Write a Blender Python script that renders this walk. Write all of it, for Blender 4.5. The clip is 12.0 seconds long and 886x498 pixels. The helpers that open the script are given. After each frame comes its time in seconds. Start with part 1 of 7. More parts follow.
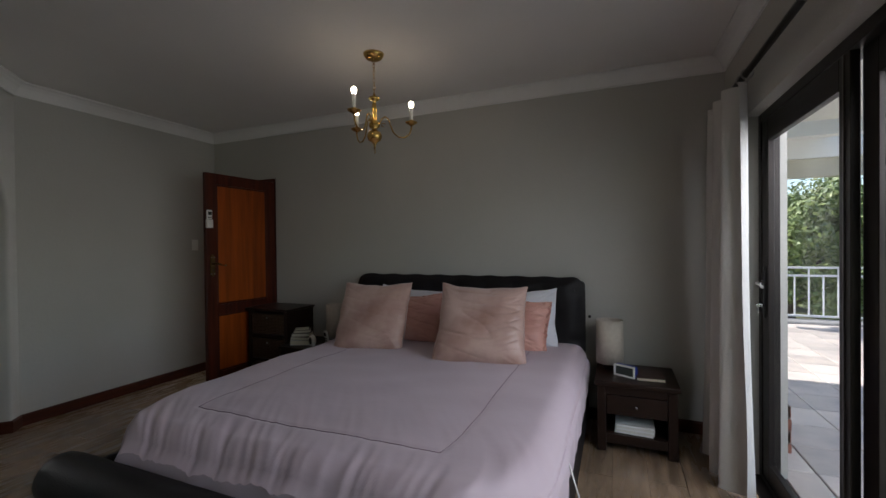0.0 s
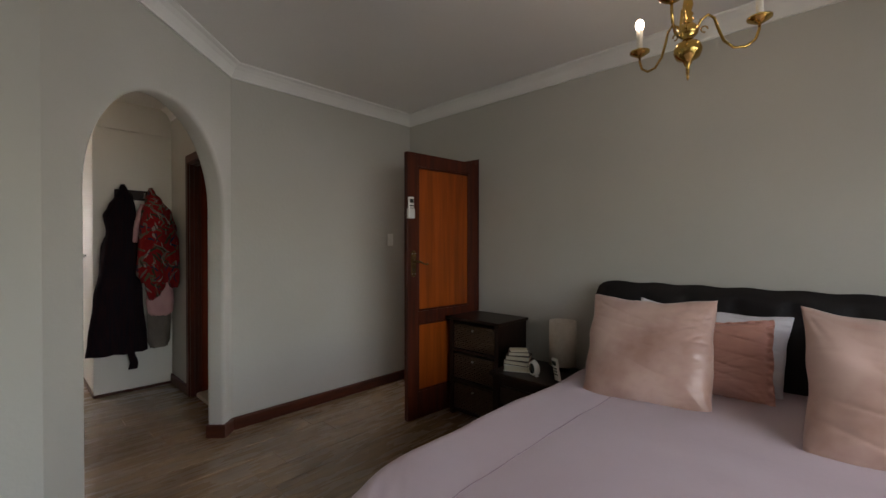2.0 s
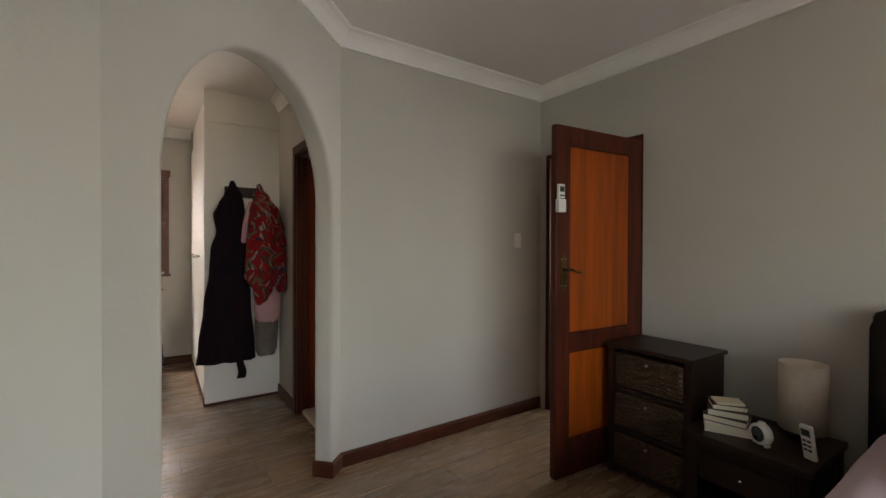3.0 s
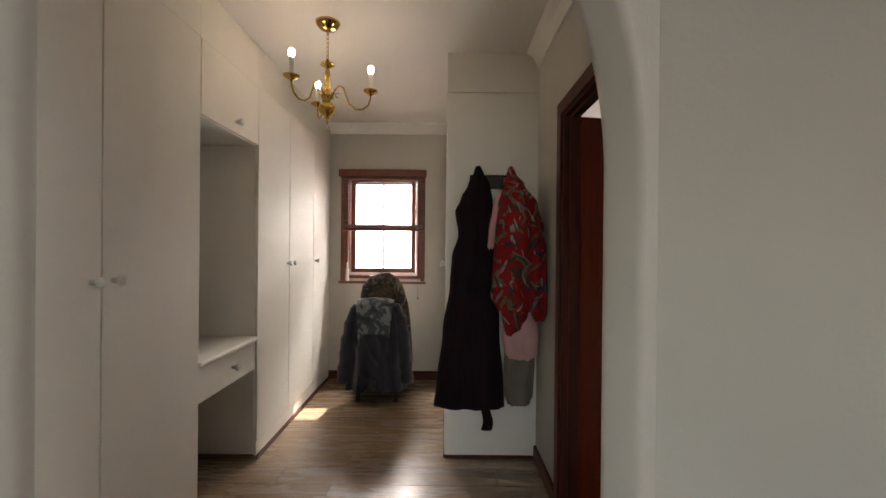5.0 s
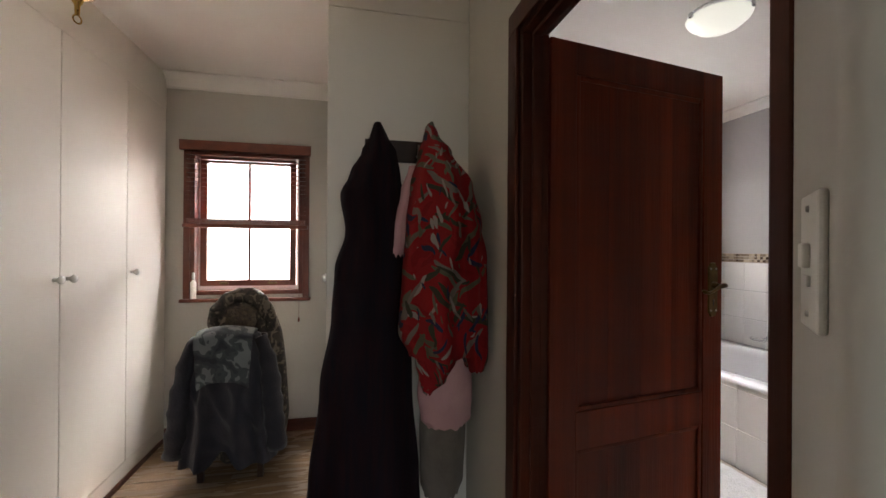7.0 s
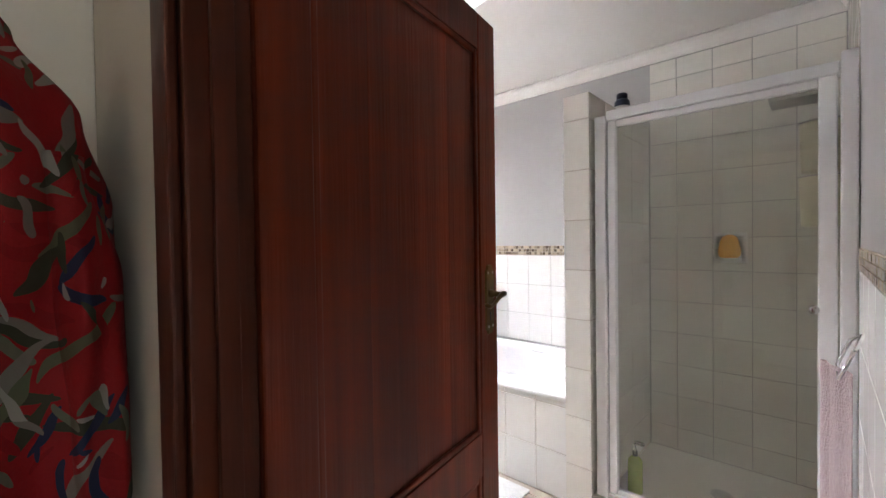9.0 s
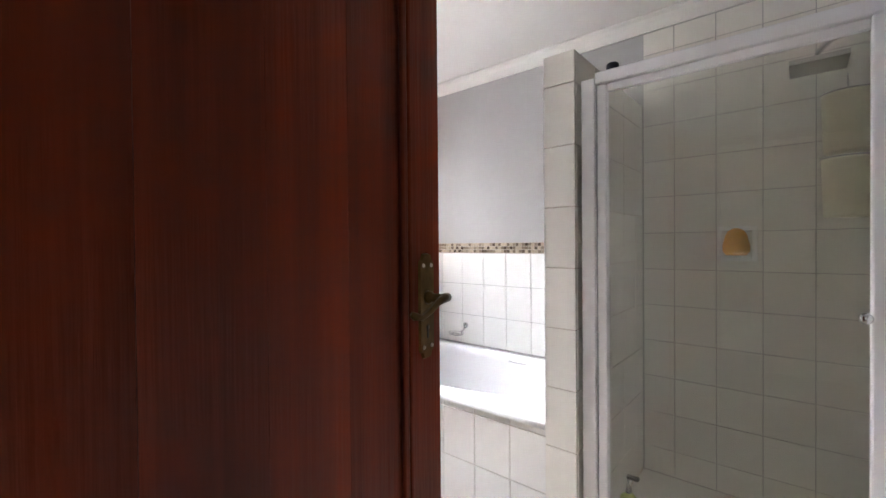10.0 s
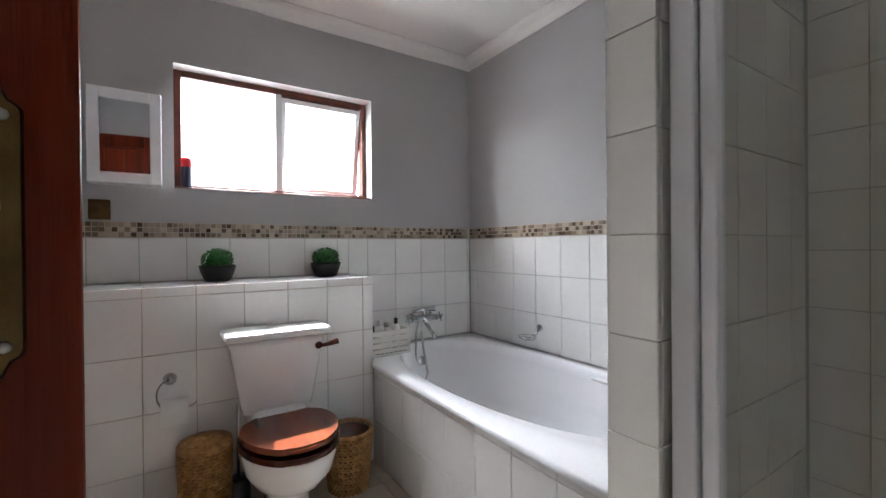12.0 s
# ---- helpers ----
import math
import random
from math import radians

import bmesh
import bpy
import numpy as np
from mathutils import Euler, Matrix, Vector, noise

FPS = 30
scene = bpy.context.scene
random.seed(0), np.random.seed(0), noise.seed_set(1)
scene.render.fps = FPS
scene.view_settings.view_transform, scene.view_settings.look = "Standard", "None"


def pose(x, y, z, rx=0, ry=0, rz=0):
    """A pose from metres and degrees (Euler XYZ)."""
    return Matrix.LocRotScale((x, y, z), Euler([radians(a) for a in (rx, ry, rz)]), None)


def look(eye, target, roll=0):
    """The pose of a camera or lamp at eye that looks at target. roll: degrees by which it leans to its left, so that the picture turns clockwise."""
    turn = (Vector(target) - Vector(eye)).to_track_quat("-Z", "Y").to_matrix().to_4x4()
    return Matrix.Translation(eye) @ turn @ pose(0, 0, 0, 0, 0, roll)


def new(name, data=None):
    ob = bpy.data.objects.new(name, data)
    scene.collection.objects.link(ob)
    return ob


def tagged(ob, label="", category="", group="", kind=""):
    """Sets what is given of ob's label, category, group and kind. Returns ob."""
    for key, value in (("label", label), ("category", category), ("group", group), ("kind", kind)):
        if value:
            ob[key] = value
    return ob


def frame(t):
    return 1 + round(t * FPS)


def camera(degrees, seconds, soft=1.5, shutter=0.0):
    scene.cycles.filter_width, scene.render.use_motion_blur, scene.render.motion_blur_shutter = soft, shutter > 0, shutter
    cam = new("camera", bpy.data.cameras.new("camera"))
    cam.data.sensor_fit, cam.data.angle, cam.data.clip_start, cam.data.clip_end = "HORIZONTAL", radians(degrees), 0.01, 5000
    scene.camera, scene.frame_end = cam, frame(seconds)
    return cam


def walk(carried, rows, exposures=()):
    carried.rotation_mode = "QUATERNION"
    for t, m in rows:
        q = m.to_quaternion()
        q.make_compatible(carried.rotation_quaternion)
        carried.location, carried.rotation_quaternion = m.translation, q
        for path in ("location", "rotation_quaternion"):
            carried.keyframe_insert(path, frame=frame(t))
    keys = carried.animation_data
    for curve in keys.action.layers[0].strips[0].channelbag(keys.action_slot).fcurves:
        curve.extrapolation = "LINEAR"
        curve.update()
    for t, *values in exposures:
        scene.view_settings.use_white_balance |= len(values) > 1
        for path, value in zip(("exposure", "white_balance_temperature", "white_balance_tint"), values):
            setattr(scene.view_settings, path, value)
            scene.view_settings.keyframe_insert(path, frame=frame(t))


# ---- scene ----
cam = camera(93.2, 12.0)
PATH = [
    (0, (0.127, 0.857, 1.356), (-0.64, 2.704, 1.337), -0.6),
    (0.5, (-0.025, 0.955, 1.35), (-0.965, 2.72, 1.334), -0.4),
    (1, (-0.276, 1.08, 1.351), (-1.361, 2.76, 1.336), -0.2),
    (1.5, (-0.575, 1.25, 1.332), (-1.795, 2.834, 1.317), -0.1),
    (2, (-0.921, 1.433, 1.329), (-2.301, 2.88, 1.313), 0.0),
    (2.5, (-1.312, 1.534, 1.334), (-2.825, 2.842, 1.323), 0.2),
    (3, (-1.669, 1.652, 1.346), (-3.323, 2.777, 1.327), 0.2),
    (3.5, (-2.039, 1.722, 1.332), (-3.829, 2.615, 1.333), 0.4),
    (3.7, (-2.189, 1.73, 1.338), (-4.019, 2.535, 1.339), 0.6),
    (5.3, (-3.061, 1.98, 1.364), (-5.059, 1.886, 1.356), 0.7),
    (5.5, (-3.166, 1.979, 1.365), (-5.163, 1.876, 1.356), 0.8),
    (6, (-3.45, 2.01, 1.361), (-5.448, 1.928, 1.351), 0.8),
    (6.5, (-3.689, 2.051, 1.372), (-5.686, 2.161, 1.367), 0.7),
    (7, (-3.875, 2.059, 1.383), (-5.827, 2.492, 1.386), 0.4),
    (7.5, (-4.028, 2.084, 1.386), (-5.872, 2.86, 1.392), 0.1),
    (7.7, (-4.092, 2.112, 1.383), (-5.876, 3.018, 1.392), -0.2),
    (9.3, (-4.513, 2.504, 1.413), (-5.814, 4.023, 1.375), -0.6),
    (9.5, (-4.549, 2.597, 1.396), (-5.843, 4.122, 1.36), -0.5),
    (10, (-4.622, 2.774, 1.359), (-5.916, 4.299, 1.337), -0.5),
    (10.5, (-4.661, 2.939, 1.352), (-6.044, 4.384, 1.332), -0.5),
    (11, (-4.703, 3.118, 1.318), (-6.178, 4.468, 1.303), -0.4),
    (11.5, (-4.731, 3.306, 1.274), (-6.296, 4.552, 1.263), -0.5),
    (12, (-4.77, 3.456, 1.231), (-6.441, 4.556, 1.222), -0.5),
]
walk(cam, [(t, look(eye, target, roll)) for t, eye, target, roll in PATH],
     [(0.0, 0.75, 6350, 13), (1.0, 1.25, 6600, 15), (2.0, 1.75, 6850, 15), (2.5, 1.95, 6950, 15), (3.7, 2.45, 7150, 15), (5.3, 2.1, 7050, 16), (6.0, 2.0, 7000, 17), (7.0, 2.05, 6800, 16), (7.7, 2.15, 6650, 15),
      (9.3, 2.98, 6400, 14), (10.5, 2.68, 6300, 13), (11.0, 2.53, 6250, 12), (11.5, 2.3, 6200, 12), (12.0, 2.02, 6100, 11)])

# ---- light ----
SUN_TRAVEL = Vector((0.72, -0.20, -1.0)).normalized()
world = bpy.data.worlds.new("sky")
scene.world = world
world.use_nodes = True
wn = world.node_tree
sky = wn.nodes.new("ShaderNodeTexSky")
sky.sky_type = "NISHITA"
sky.sun_disc = False
sky.dust_density = 0.6
sky.sun_elevation = math.asin(-SUN_TRAVEL.z)
sky.sun_rotation = math.atan2(-SUN_TRAVEL.x, -SUN_TRAVEL.y)
wn.links.new(sky.outputs["Color"], wn.nodes["Background"].inputs["Color"])
wn.nodes["Background"].inputs["Strength"].default_value = 0.15

sun_data = bpy.data.lights.new("sun", "SUN")
sun_data.energy, sun_data.angle, sun_data.color = 5.0, radians(0.5), (1.0, 0.95, 0.87)
sun_ob = new("sun", sun_data)
sun_ob.rotation_euler = SUN_TRAVEL.to_track_quat("-Z", "Y").to_euler()


def window_light(name, eye, target, wide, high, power, colour):
    """Sky light that comes in through one opening."""
    data = bpy.data.lights.new(name, "AREA")
    data.shape, data.size, data.size_y, data.energy, data.color = "RECTANGLE", wide, high, power, colour
    ob = new(name, data)
    ob.matrix_world = look(eye, target)
    return ob


window_light("patio_sky_light", (1.45, 2.45, 2.0), (-0.6, 2.75, 0.55), 2.6, 1.4, 31.0, (0.91, 0.94, 1.0))
window_light("sliding_door_light", (0.98, 1.50, 1.10), (0.10, 1.50, 0.90), 2.4, 1.5, 4.0, (0.88, 1.0, 0.82))
window_light("dressing_window_light", (-8.25, 1.318, 2.65), (-6.75, 1.318, 0.75), 1.5, 1.2, 190.0, (1.0, 0.98, 0.94))
window_light("bathroom_window_light", (-8.20, 4.03, 2.75), (-6.9, 4.03, 1.10), 1.7, 1.1, 92.0, (0.97, 0.98, 1.0))

# ---- materials ----


def mat(name, colour, rough=0.5, metal=0.0, colour2=None, scale=6.0, detail=4.0, stretch=(1, 1, 1), bump=0.0, bump_scale=60.0,
        spec=0.5, per_object=0.0, sheen=0.0, trans=0.0, emit=0.0, emit_colour=None, low=0.3, high=0.7, rough_var=0.0):
    m = bpy.data.materials.new(name)
    m.use_nodes = True
    nt = m.node_tree
    nodes, links = nt.nodes, nt.links
    b = nodes["Principled BSDF"]
    b.inputs["Base Color"].default_value = (*colour, 1)
    b.inputs["Roughness"].default_value = rough
    b.inputs["Metallic"].default_value = metal
    b.inputs["Specular IOR Level"].default_value = spec
    b.inputs["Sheen Weight"].default_value = sheen
    b.inputs["Transmission Weight"].default_value = trans
    if emit:
        b.inputs["Emission Color"].default_value = (*(emit_colour or colour), 1)
        b.inputs["Emission Strength"].default_value = emit
    co = nodes.new("ShaderNodeTexCoord")
    mp = nodes.new("ShaderNodeMapping")
    mp.inputs["Scale"].default_value = stretch
    links.new(co.outputs["Object"], mp.inputs["Vector"])
    vec = mp.outputs["Vector"]
    info = None
    if per_object:
        info = nodes.new("ShaderNodeObjectInfo")
        add = nodes.new("ShaderNodeVectorMath")
        add.operation = "MULTIPLY_ADD"
        comb = nodes.new("ShaderNodeCombineXYZ")
        for k in range(3):
            links.new(info.outputs["Random"], comb.inputs[k])
        links.new(comb.outputs[0], add.inputs[0])
        add.inputs[1].default_value = (37, 53, 71)
        links.new(vec, add.inputs[2])
        vec = add.outputs[0]
    out = None
    if colour2:
        tex = nodes.new("ShaderNodeTexNoise")
        tex.inputs["Scale"].default_value = scale
        tex.inputs["Detail"].default_value = detail
        links.new(vec, tex.inputs["Vector"])
        rp = nodes.new("ShaderNodeMapRange")
        rp.inputs["From Min"].default_value, rp.inputs["From Max"].default_value = low, high
        links.new(tex.outputs["Fac"], rp.inputs["Value"])
        mix = nodes.new("ShaderNodeMix")
        mix.data_type = "RGBA"
        mix.inputs[6].default_value = (*colour, 1)
        mix.inputs[7].default_value = (*colour2, 1)
        links.new(rp.outputs[0], mix.inputs[0])
        out = mix.outputs[2]
        if rough_var:
            rr = nodes.new("ShaderNodeMapRange")
            rr.inputs["To Min"].default_value, rr.inputs["To Max"].default_value = max(0, rough - rough_var), min(1, rough + rough_var)
            links.new(tex.outputs["Fac"], rr.inputs["Value"])
            links.new(rr.outputs[0], b.inputs["Roughness"])
    if per_object:
        hsv = nodes.new("ShaderNodeHueSaturation")
        if out:
            links.new(out, hsv.inputs["Color"])
        else:
            hsv.inputs["Color"].default_value = (*colour, 1)
        vr = nodes.new("ShaderNodeMapRange")
        vr.inputs["To Min"].default_value, vr.inputs["To Max"].default_value = 1 - per_object, 1 + per_object
        links.new(info.outputs["Random"], vr.inputs["Value"])
        links.new(vr.outputs[0], hsv.inputs["Value"])
        out = hsv.outputs["Color"]
    if out:
        links.new(out, b.inputs["Base Color"])
    if bump:
        bt = nodes.new("ShaderNodeTexNoise")
        bt.inputs["Scale"].default_value = bump_scale
        bt.inputs["Detail"].default_value = 3
        links.new(vec, bt.inputs["Vector"])
        bp = nodes.new("ShaderNodeBump")
        bp.inputs["Strength"].default_value = bump
        bp.inputs["Distance"].default_value = 0.01
        links.new(bt.outputs["Fac"], bp.inputs["Height"])
        links.new(bp.outputs["Normal"], b.inputs["Normal"])
    return m


def leaf_print(name, ground, leaves, rough=0.75):
    """Cloth printed with long crossing leaves in several colours on a plain ground."""
    m = mat(name, ground, rough, spec=0.2, bump=0.2, bump_scale=90)
    nt = m.node_tree
    nodes, links = nt.nodes, nt.links
    co = nodes.new("ShaderNodeTexCoord")
    wob = nodes.new("ShaderNodeTexNoise")
    wob.inputs["Scale"].default_value = 6.0
    links.new(co.outputs["Object"], wob.inputs["Vector"])
    ad = nodes.new("ShaderNodeVectorMath")
    ad.operation = "MULTIPLY_ADD"
    ad.inputs[1].default_value = (0.11, 0.11, 0.11)
    links.new(wob.outputs["Color"], ad.inputs[0])
    links.new(co.outputs["Object"], ad.inputs[2])
    colour = None
    for angle, size, reach in ((62, 1.15, 0.38), (-33, 1.4, 0.36), (14, 1.8, 0.31)):
        rot = nodes.new("ShaderNodeMapping")
        rot.vector_type = "TEXTURE"
        rot.inputs["Rotation"].default_value = (radians(angle), 0, 0)
        links.new(ad.outputs[0], rot.inputs["Vector"])
        mp = nodes.new("ShaderNodeMapping")
        mp.inputs["Scale"].default_value = (6 * size, 30 * size, 4.6 * size)
        links.new(rot.outputs[0], mp.inputs["Vector"])
        vo = nodes.new("ShaderNodeTexVoronoi")
        vo.inputs["Scale"].default_value = 1.0
        links.new(mp.outputs[0], vo.inputs["Vector"])
        inside = nodes.new("ShaderNodeMath")
        inside.operation = "LESS_THAN"
        inside.inputs[1].default_value = reach
        links.new(vo.outputs["Distance"], inside.inputs[0])
        sep = nodes.new("ShaderNodeSeparateColor")
        links.new(vo.outputs["Color"], sep.inputs[0])
        ramp = nodes.new("ShaderNodeValToRGB")
        ramp.color_ramp.interpolation = "CONSTANT"
        els = ramp.color_ramp.elements
        n = len(leaves)
        els[0].position, els[0].color = 0.0, (*leaves[0], 1)
        els[1].position, els[1].color = 1.0 / n, (*leaves[1], 1)
        for k in range(2, n):
            e = els.new(k / n)
            e.color = (*leaves[k], 1)
        links.new(sep.outputs[0], ramp.inputs["Fac"])
        mx = nodes.new("ShaderNodeMix")
        mx.data_type = "RGBA"
        links.new(inside.outputs[0], mx.inputs["Factor"])
        if colour is None:
            mx.inputs[6].default_value = (*ground, 1)
        else:
            links.new(colour, mx.inputs[6])
        links.new(ramp.outputs[0], mx.inputs[7])
        colour = mx.outputs[2]
    links.new(colour, nodes["Principled BSDF"].inputs["Base Color"])
    return m


def pattern_mat(name, colours, scale, rough=0.8, bump=0.2, stretch=(1, 1, 1), warp=0.6):
    """Cloth with a printed pattern of uneven patches in several colours."""
    m = mat(name, colours[0], rough, bump=bump, bump_scale=90)
    nt = m.node_tree
    nodes, links = nt.nodes, nt.links
    co = nodes.new("ShaderNodeTexCoord")
    mp = nodes.new("ShaderNodeMapping")
    mp.inputs["Scale"].default_value = stretch
    links.new(co.outputs["Object"], mp.inputs["Vector"])
    wob = nodes.new("ShaderNodeTexNoise")
    wob.inputs["Scale"].default_value = scale * 0.8
    links.new(mp.outputs[0], wob.inputs["Vector"])
    ad = nodes.new("ShaderNodeVectorMath")
    ad.operation = "MULTIPLY_ADD"
    links.new(wob.outputs["Color"], ad.inputs[0])
    ad.inputs[1].default_value = (warp, warp, warp)
    links.new(mp.outputs[0], ad.inputs[2])
    vo = nodes.new("ShaderNodeTexNoise")
    vo.inputs["Scale"].default_value = scale
    vo.inputs["Detail"].default_value = 1.5
    links.new(ad.outputs[0], vo.inputs["Vector"])
    ramp = nodes.new("ShaderNodeValToRGB")
    ramp.color_ramp.interpolation = "CONSTANT"
    els = ramp.color_ramp.elements
    n = len(colours)
    els[0].position, els[0].color = 0.0, (*colours[0], 1)
    els[1].position, els[1].color = 0.36, (*colours[1], 1)
    for k in range(2, n):
        e = els.new(0.36 + 0.30 * (k - 1) / (n - 1))
        e.color = (*colours[k], 1)
    links.new(vo.outputs["Fac"], ramp.inputs["Fac"])
    links.new(ramp.outputs[0], nodes["Principled BSDF"].inputs["Base Color"])
    return m


WALL = mat("wall_paint", (0.50, 0.485, 0.44), 0.75, colour2=(0.47, 0.455, 0.41), scale=1.6, bump=0.12, bump_scale=45, spec=0.3)
BATHWALL = mat("bathroom_paint", (0.43, 0.42, 0.415), 0.7, colour2=(0.40, 0.39, 0.385), scale=1.4, bump=0.1, bump_scale=50, spec=0.3)
CEIL = mat("ceiling_paint", (0.78, 0.76, 0.73), 0.85, colour2=(0.74, 0.72, 0.69), scale=1.2, bump=0.08, bump_scale=40, spec=0.2)
CORNICE = mat("cornice_plaster", (0.82, 0.81, 0.78), 0.6, colour2=(0.76, 0.75, 0.72), scale=3)
SKIRT = mat("skirting_wood", (0.095, 0.025, 0.012), 0.42, spec=0.2, colour2=(0.05, 0.016, 0.010), scale=5, stretch=(1, 1, 6))
PLANK = mat("laminate_plank", (0.34, 0.24, 0.155), 0.27, spec=0.9, colour2=(0.15, 0.10, 0.062), scale=3.2, detail=8, stretch=(7, 0.9, 1), per_object=0.16,
            bump=0.035, bump_scale=30, rough_var=0.08)
SUBFLOOR = mat("joint_dark", (0.10, 0.07, 0.05), 0.8)
MAHOG = mat("mahogany", (0.20, 0.028, 0.0065), 0.40, spec=0.16, colour2=(0.060, 0.0095, 0.0033), scale=2.2, detail=10, stretch=(7, 7, 0.22), low=0.25, high=0.75, per_object=0.24,
            bump=0.16, bump_scale=22, rough_var=0.08)
MAHOGD = mat("mahogany_dark", (0.095, 0.019, 0.008), 0.42, spec=0.2, colour2=(0.04, 0.011, 0.007), scale=3, detail=6, stretch=(9, 9, 0.6), bump=0.05, bump_scale=25)
PINE = mat("orange_pine", (0.37, 0.074, 0.007), 0.36, spec=0.3, colour2=(0.19, 0.036, 0.005), scale=2.6, detail=7, stretch=(8, 8, 0.5), bump=0.04, bump_scale=25)
WINWOOD = mat("window_wood", (0.16, 0.038, 0.018), 0.35, colour2=(0.09, 0.02, 0.010), scale=4, stretch=(3, 3, 3))
CUPB = mat("cupboard_white", (0.74, 0.715, 0.66), 0.72, spec=0.18, colour2=(0.70, 0.675, 0.62), scale=1.5, bump=0.03, bump_scale=90, stretch=(1, 1, 0.3))
KNOB = mat("knob_white", (0.82, 0.81, 0.78), 0.25)
BRASS = mat("brass", (0.66, 0.43, 0.13), 0.09, 1.0, colour2=(0.50, 0.31, 0.085), scale=14)
OLDBRASS = mat("aged_brass", (0.20, 0.135, 0.055), 0.36, 1.0, colour2=(0.09, 0.06, 0.026), scale=22, bump=0.1, bump_scale=120)
CHROME = mat("chrome", (0.66, 0.67, 0.69), 0.06, 1.0, colour2=(0.50, 0.51, 0.53), scale=18)
STEEL = mat("dull_steel", (0.45, 0.44, 0.42), 0.35, 1.0)
CANDLE = mat("candle_sleeve", (0.78, 0.75, 0.68), 0.4)
BULB = mat("bulb_lit", (1.0, 0.86, 0.62), 0.3, emit=15.0, emit_colour=(1.0, 0.82, 0.60))
LEATHER = mat("black_leather", (0.012, 0.010, 0.011), 0.48, spec=0.25, colour2=(0.010, 0.009, 0.010), scale=9, bump=0.25, bump_scale=160)
DUVET = mat("lilac_duvet", (0.55, 0.435, 0.48), 0.72, colour2=(0.52, 0.405, 0.45), scale=3, bump=0.12, bump_scale=14, sheen=0.25)
# darker than the duvet: the shade in the seam's recess, put into colour
SEAM = mat("seam_recess_shade", (0.39, 0.29, 0.33), 0.8, colour2=(0.31, 0.225, 0.26), scale=40)
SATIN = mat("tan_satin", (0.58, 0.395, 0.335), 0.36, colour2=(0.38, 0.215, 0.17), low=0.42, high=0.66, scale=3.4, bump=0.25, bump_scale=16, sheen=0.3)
SALMON = mat("salmon_satin", (0.70, 0.38, 0.31), 0.4, colour2=(0.60, 0.30, 0.24), scale=6, bump=0.2, bump_scale=10)
LINEN = mat("white_cotton", (0.74, 0.74, 0.77), 0.8, colour2=(0.68, 0.68, 0.72), scale=5, bump=0.15, bump_scale=12)
BLACKWOOD = mat("dark_stained_wood", (0.016, 0.008, 0.006), 0.36, spec=0.25, colour2=(0.026, 0.013, 0.009), scale=4, stretch=(2, 6, 6))
WICKERD = mat("dark_wicker", (0.040, 0.022, 0.013), 0.5, spec=0.3, colour2=(0.11, 0.066, 0.038), scale=60, bump=0.4, bump_scale=90)
WICKER = mat("honey_wicker", (0.58, 0.31, 0.11), 0.5, colour2=(0.26, 0.115, 0.034), scale=34, bump=0.3, bump_scale=80)
SHADE = mat("linen_lampshade", (0.56, 0.50, 0.42), 0.85, colour2=(0.50, 0.44, 0.36), scale=40, bump=0.2, bump_scale=200)
PAPER = mat("book_paper", (0.68, 0.62, 0.48), 0.85, colour2=(0.60, 0.54, 0.40), scale=60, stretch=(1, 1, 30))
WPAPER = mat("white_paper", (0.78, 0.78, 0.76), 0.8)
COVERD = mat("book_cover_dark", (0.06, 0.028, 0.02), 0.5)
COVERW = mat("book_cover_pale", (0.70, 0.68, 0.62), 0.5)
BLUE = mat("blue_plastic", (0.02, 0.04, 0.30), 0.35)
WPLAST = mat("white_plastic", (0.76, 0.75, 0.71), 0.35, colour2=(0.72, 0.71, 0.66), scale=8)
GPLAST = mat("grey_screen", (0.05, 0.06, 0.055), 0.25)
BLACKPL = mat("black_plastic", (0.012, 0.012, 0.013), 0.35)
CURTAIN = mat("cream_curtain", (0.64, 0.62, 0.575), 0.85, colour2=(0.56, 0.54, 0.50), scale=5, bump=0.2, bump_scale=120, stretch=(1, 1, 0.4))
ALU = mat("bronze_aluminium", (0.030, 0.024, 0.021), 0.38, 0.6, colour2=(0.022, 0.018, 0.016), scale=6)
ALUGREY = mat("grey_aluminium", (0.12, 0.11, 0.105), 0.35, 0.7)
ROD = mat("rod_black", (0.015, 0.013, 0.012), 0.4, 0.5)
DRESS = mat("navy_black_cloth", (0.005, 0.005, 0.009), 0.9, spec=0.15, colour2=(0.016, 0.005, 0.007), scale=7, stretch=(9, 9, 0.8), bump=0.3, bump_scale=60)
FLORAL = leaf_print("red_floral_cloth", (0.20, 0.006, 0.008), [(0.030, 0.032, 0.018), (0.075, 0.080, 0.045), (0.015, 0.018, 0.045), (0.22, 0.21, 0.185), (0.09, 0.095, 0.065), (0.17, 0.004, 0.006), (0.13, 0.115, 0.095)])
PINK = mat("pink_cloth", (0.52, 0.30, 0.31), 0.8, colour2=(0.44, 0.24, 0.25), scale=6, bump=0.2, bump_scale=50)
TAUPE = mat("taupe_cloth", (0.16, 0.135, 0.115), 0.9, colour2=(0.11, 0.09, 0.078), scale=9, bump=0.4, bump_scale=70)
GREYCLOTH = mat("grey_fleece", (0.030, 0.030, 0.038), 0.9, spec=0.15, colour2=(0.019, 0.019, 0.026), scale=8, bump=0.3, bump_scale=90, sheen=0.2)
CAMOG = pattern_mat("grey_camo_cloth", [(0.012, 0.017, 0.024), (0.024, 0.032, 0.040), (0.038, 0.048, 0.054), (0.12, 0.135, 0.14)], 8)
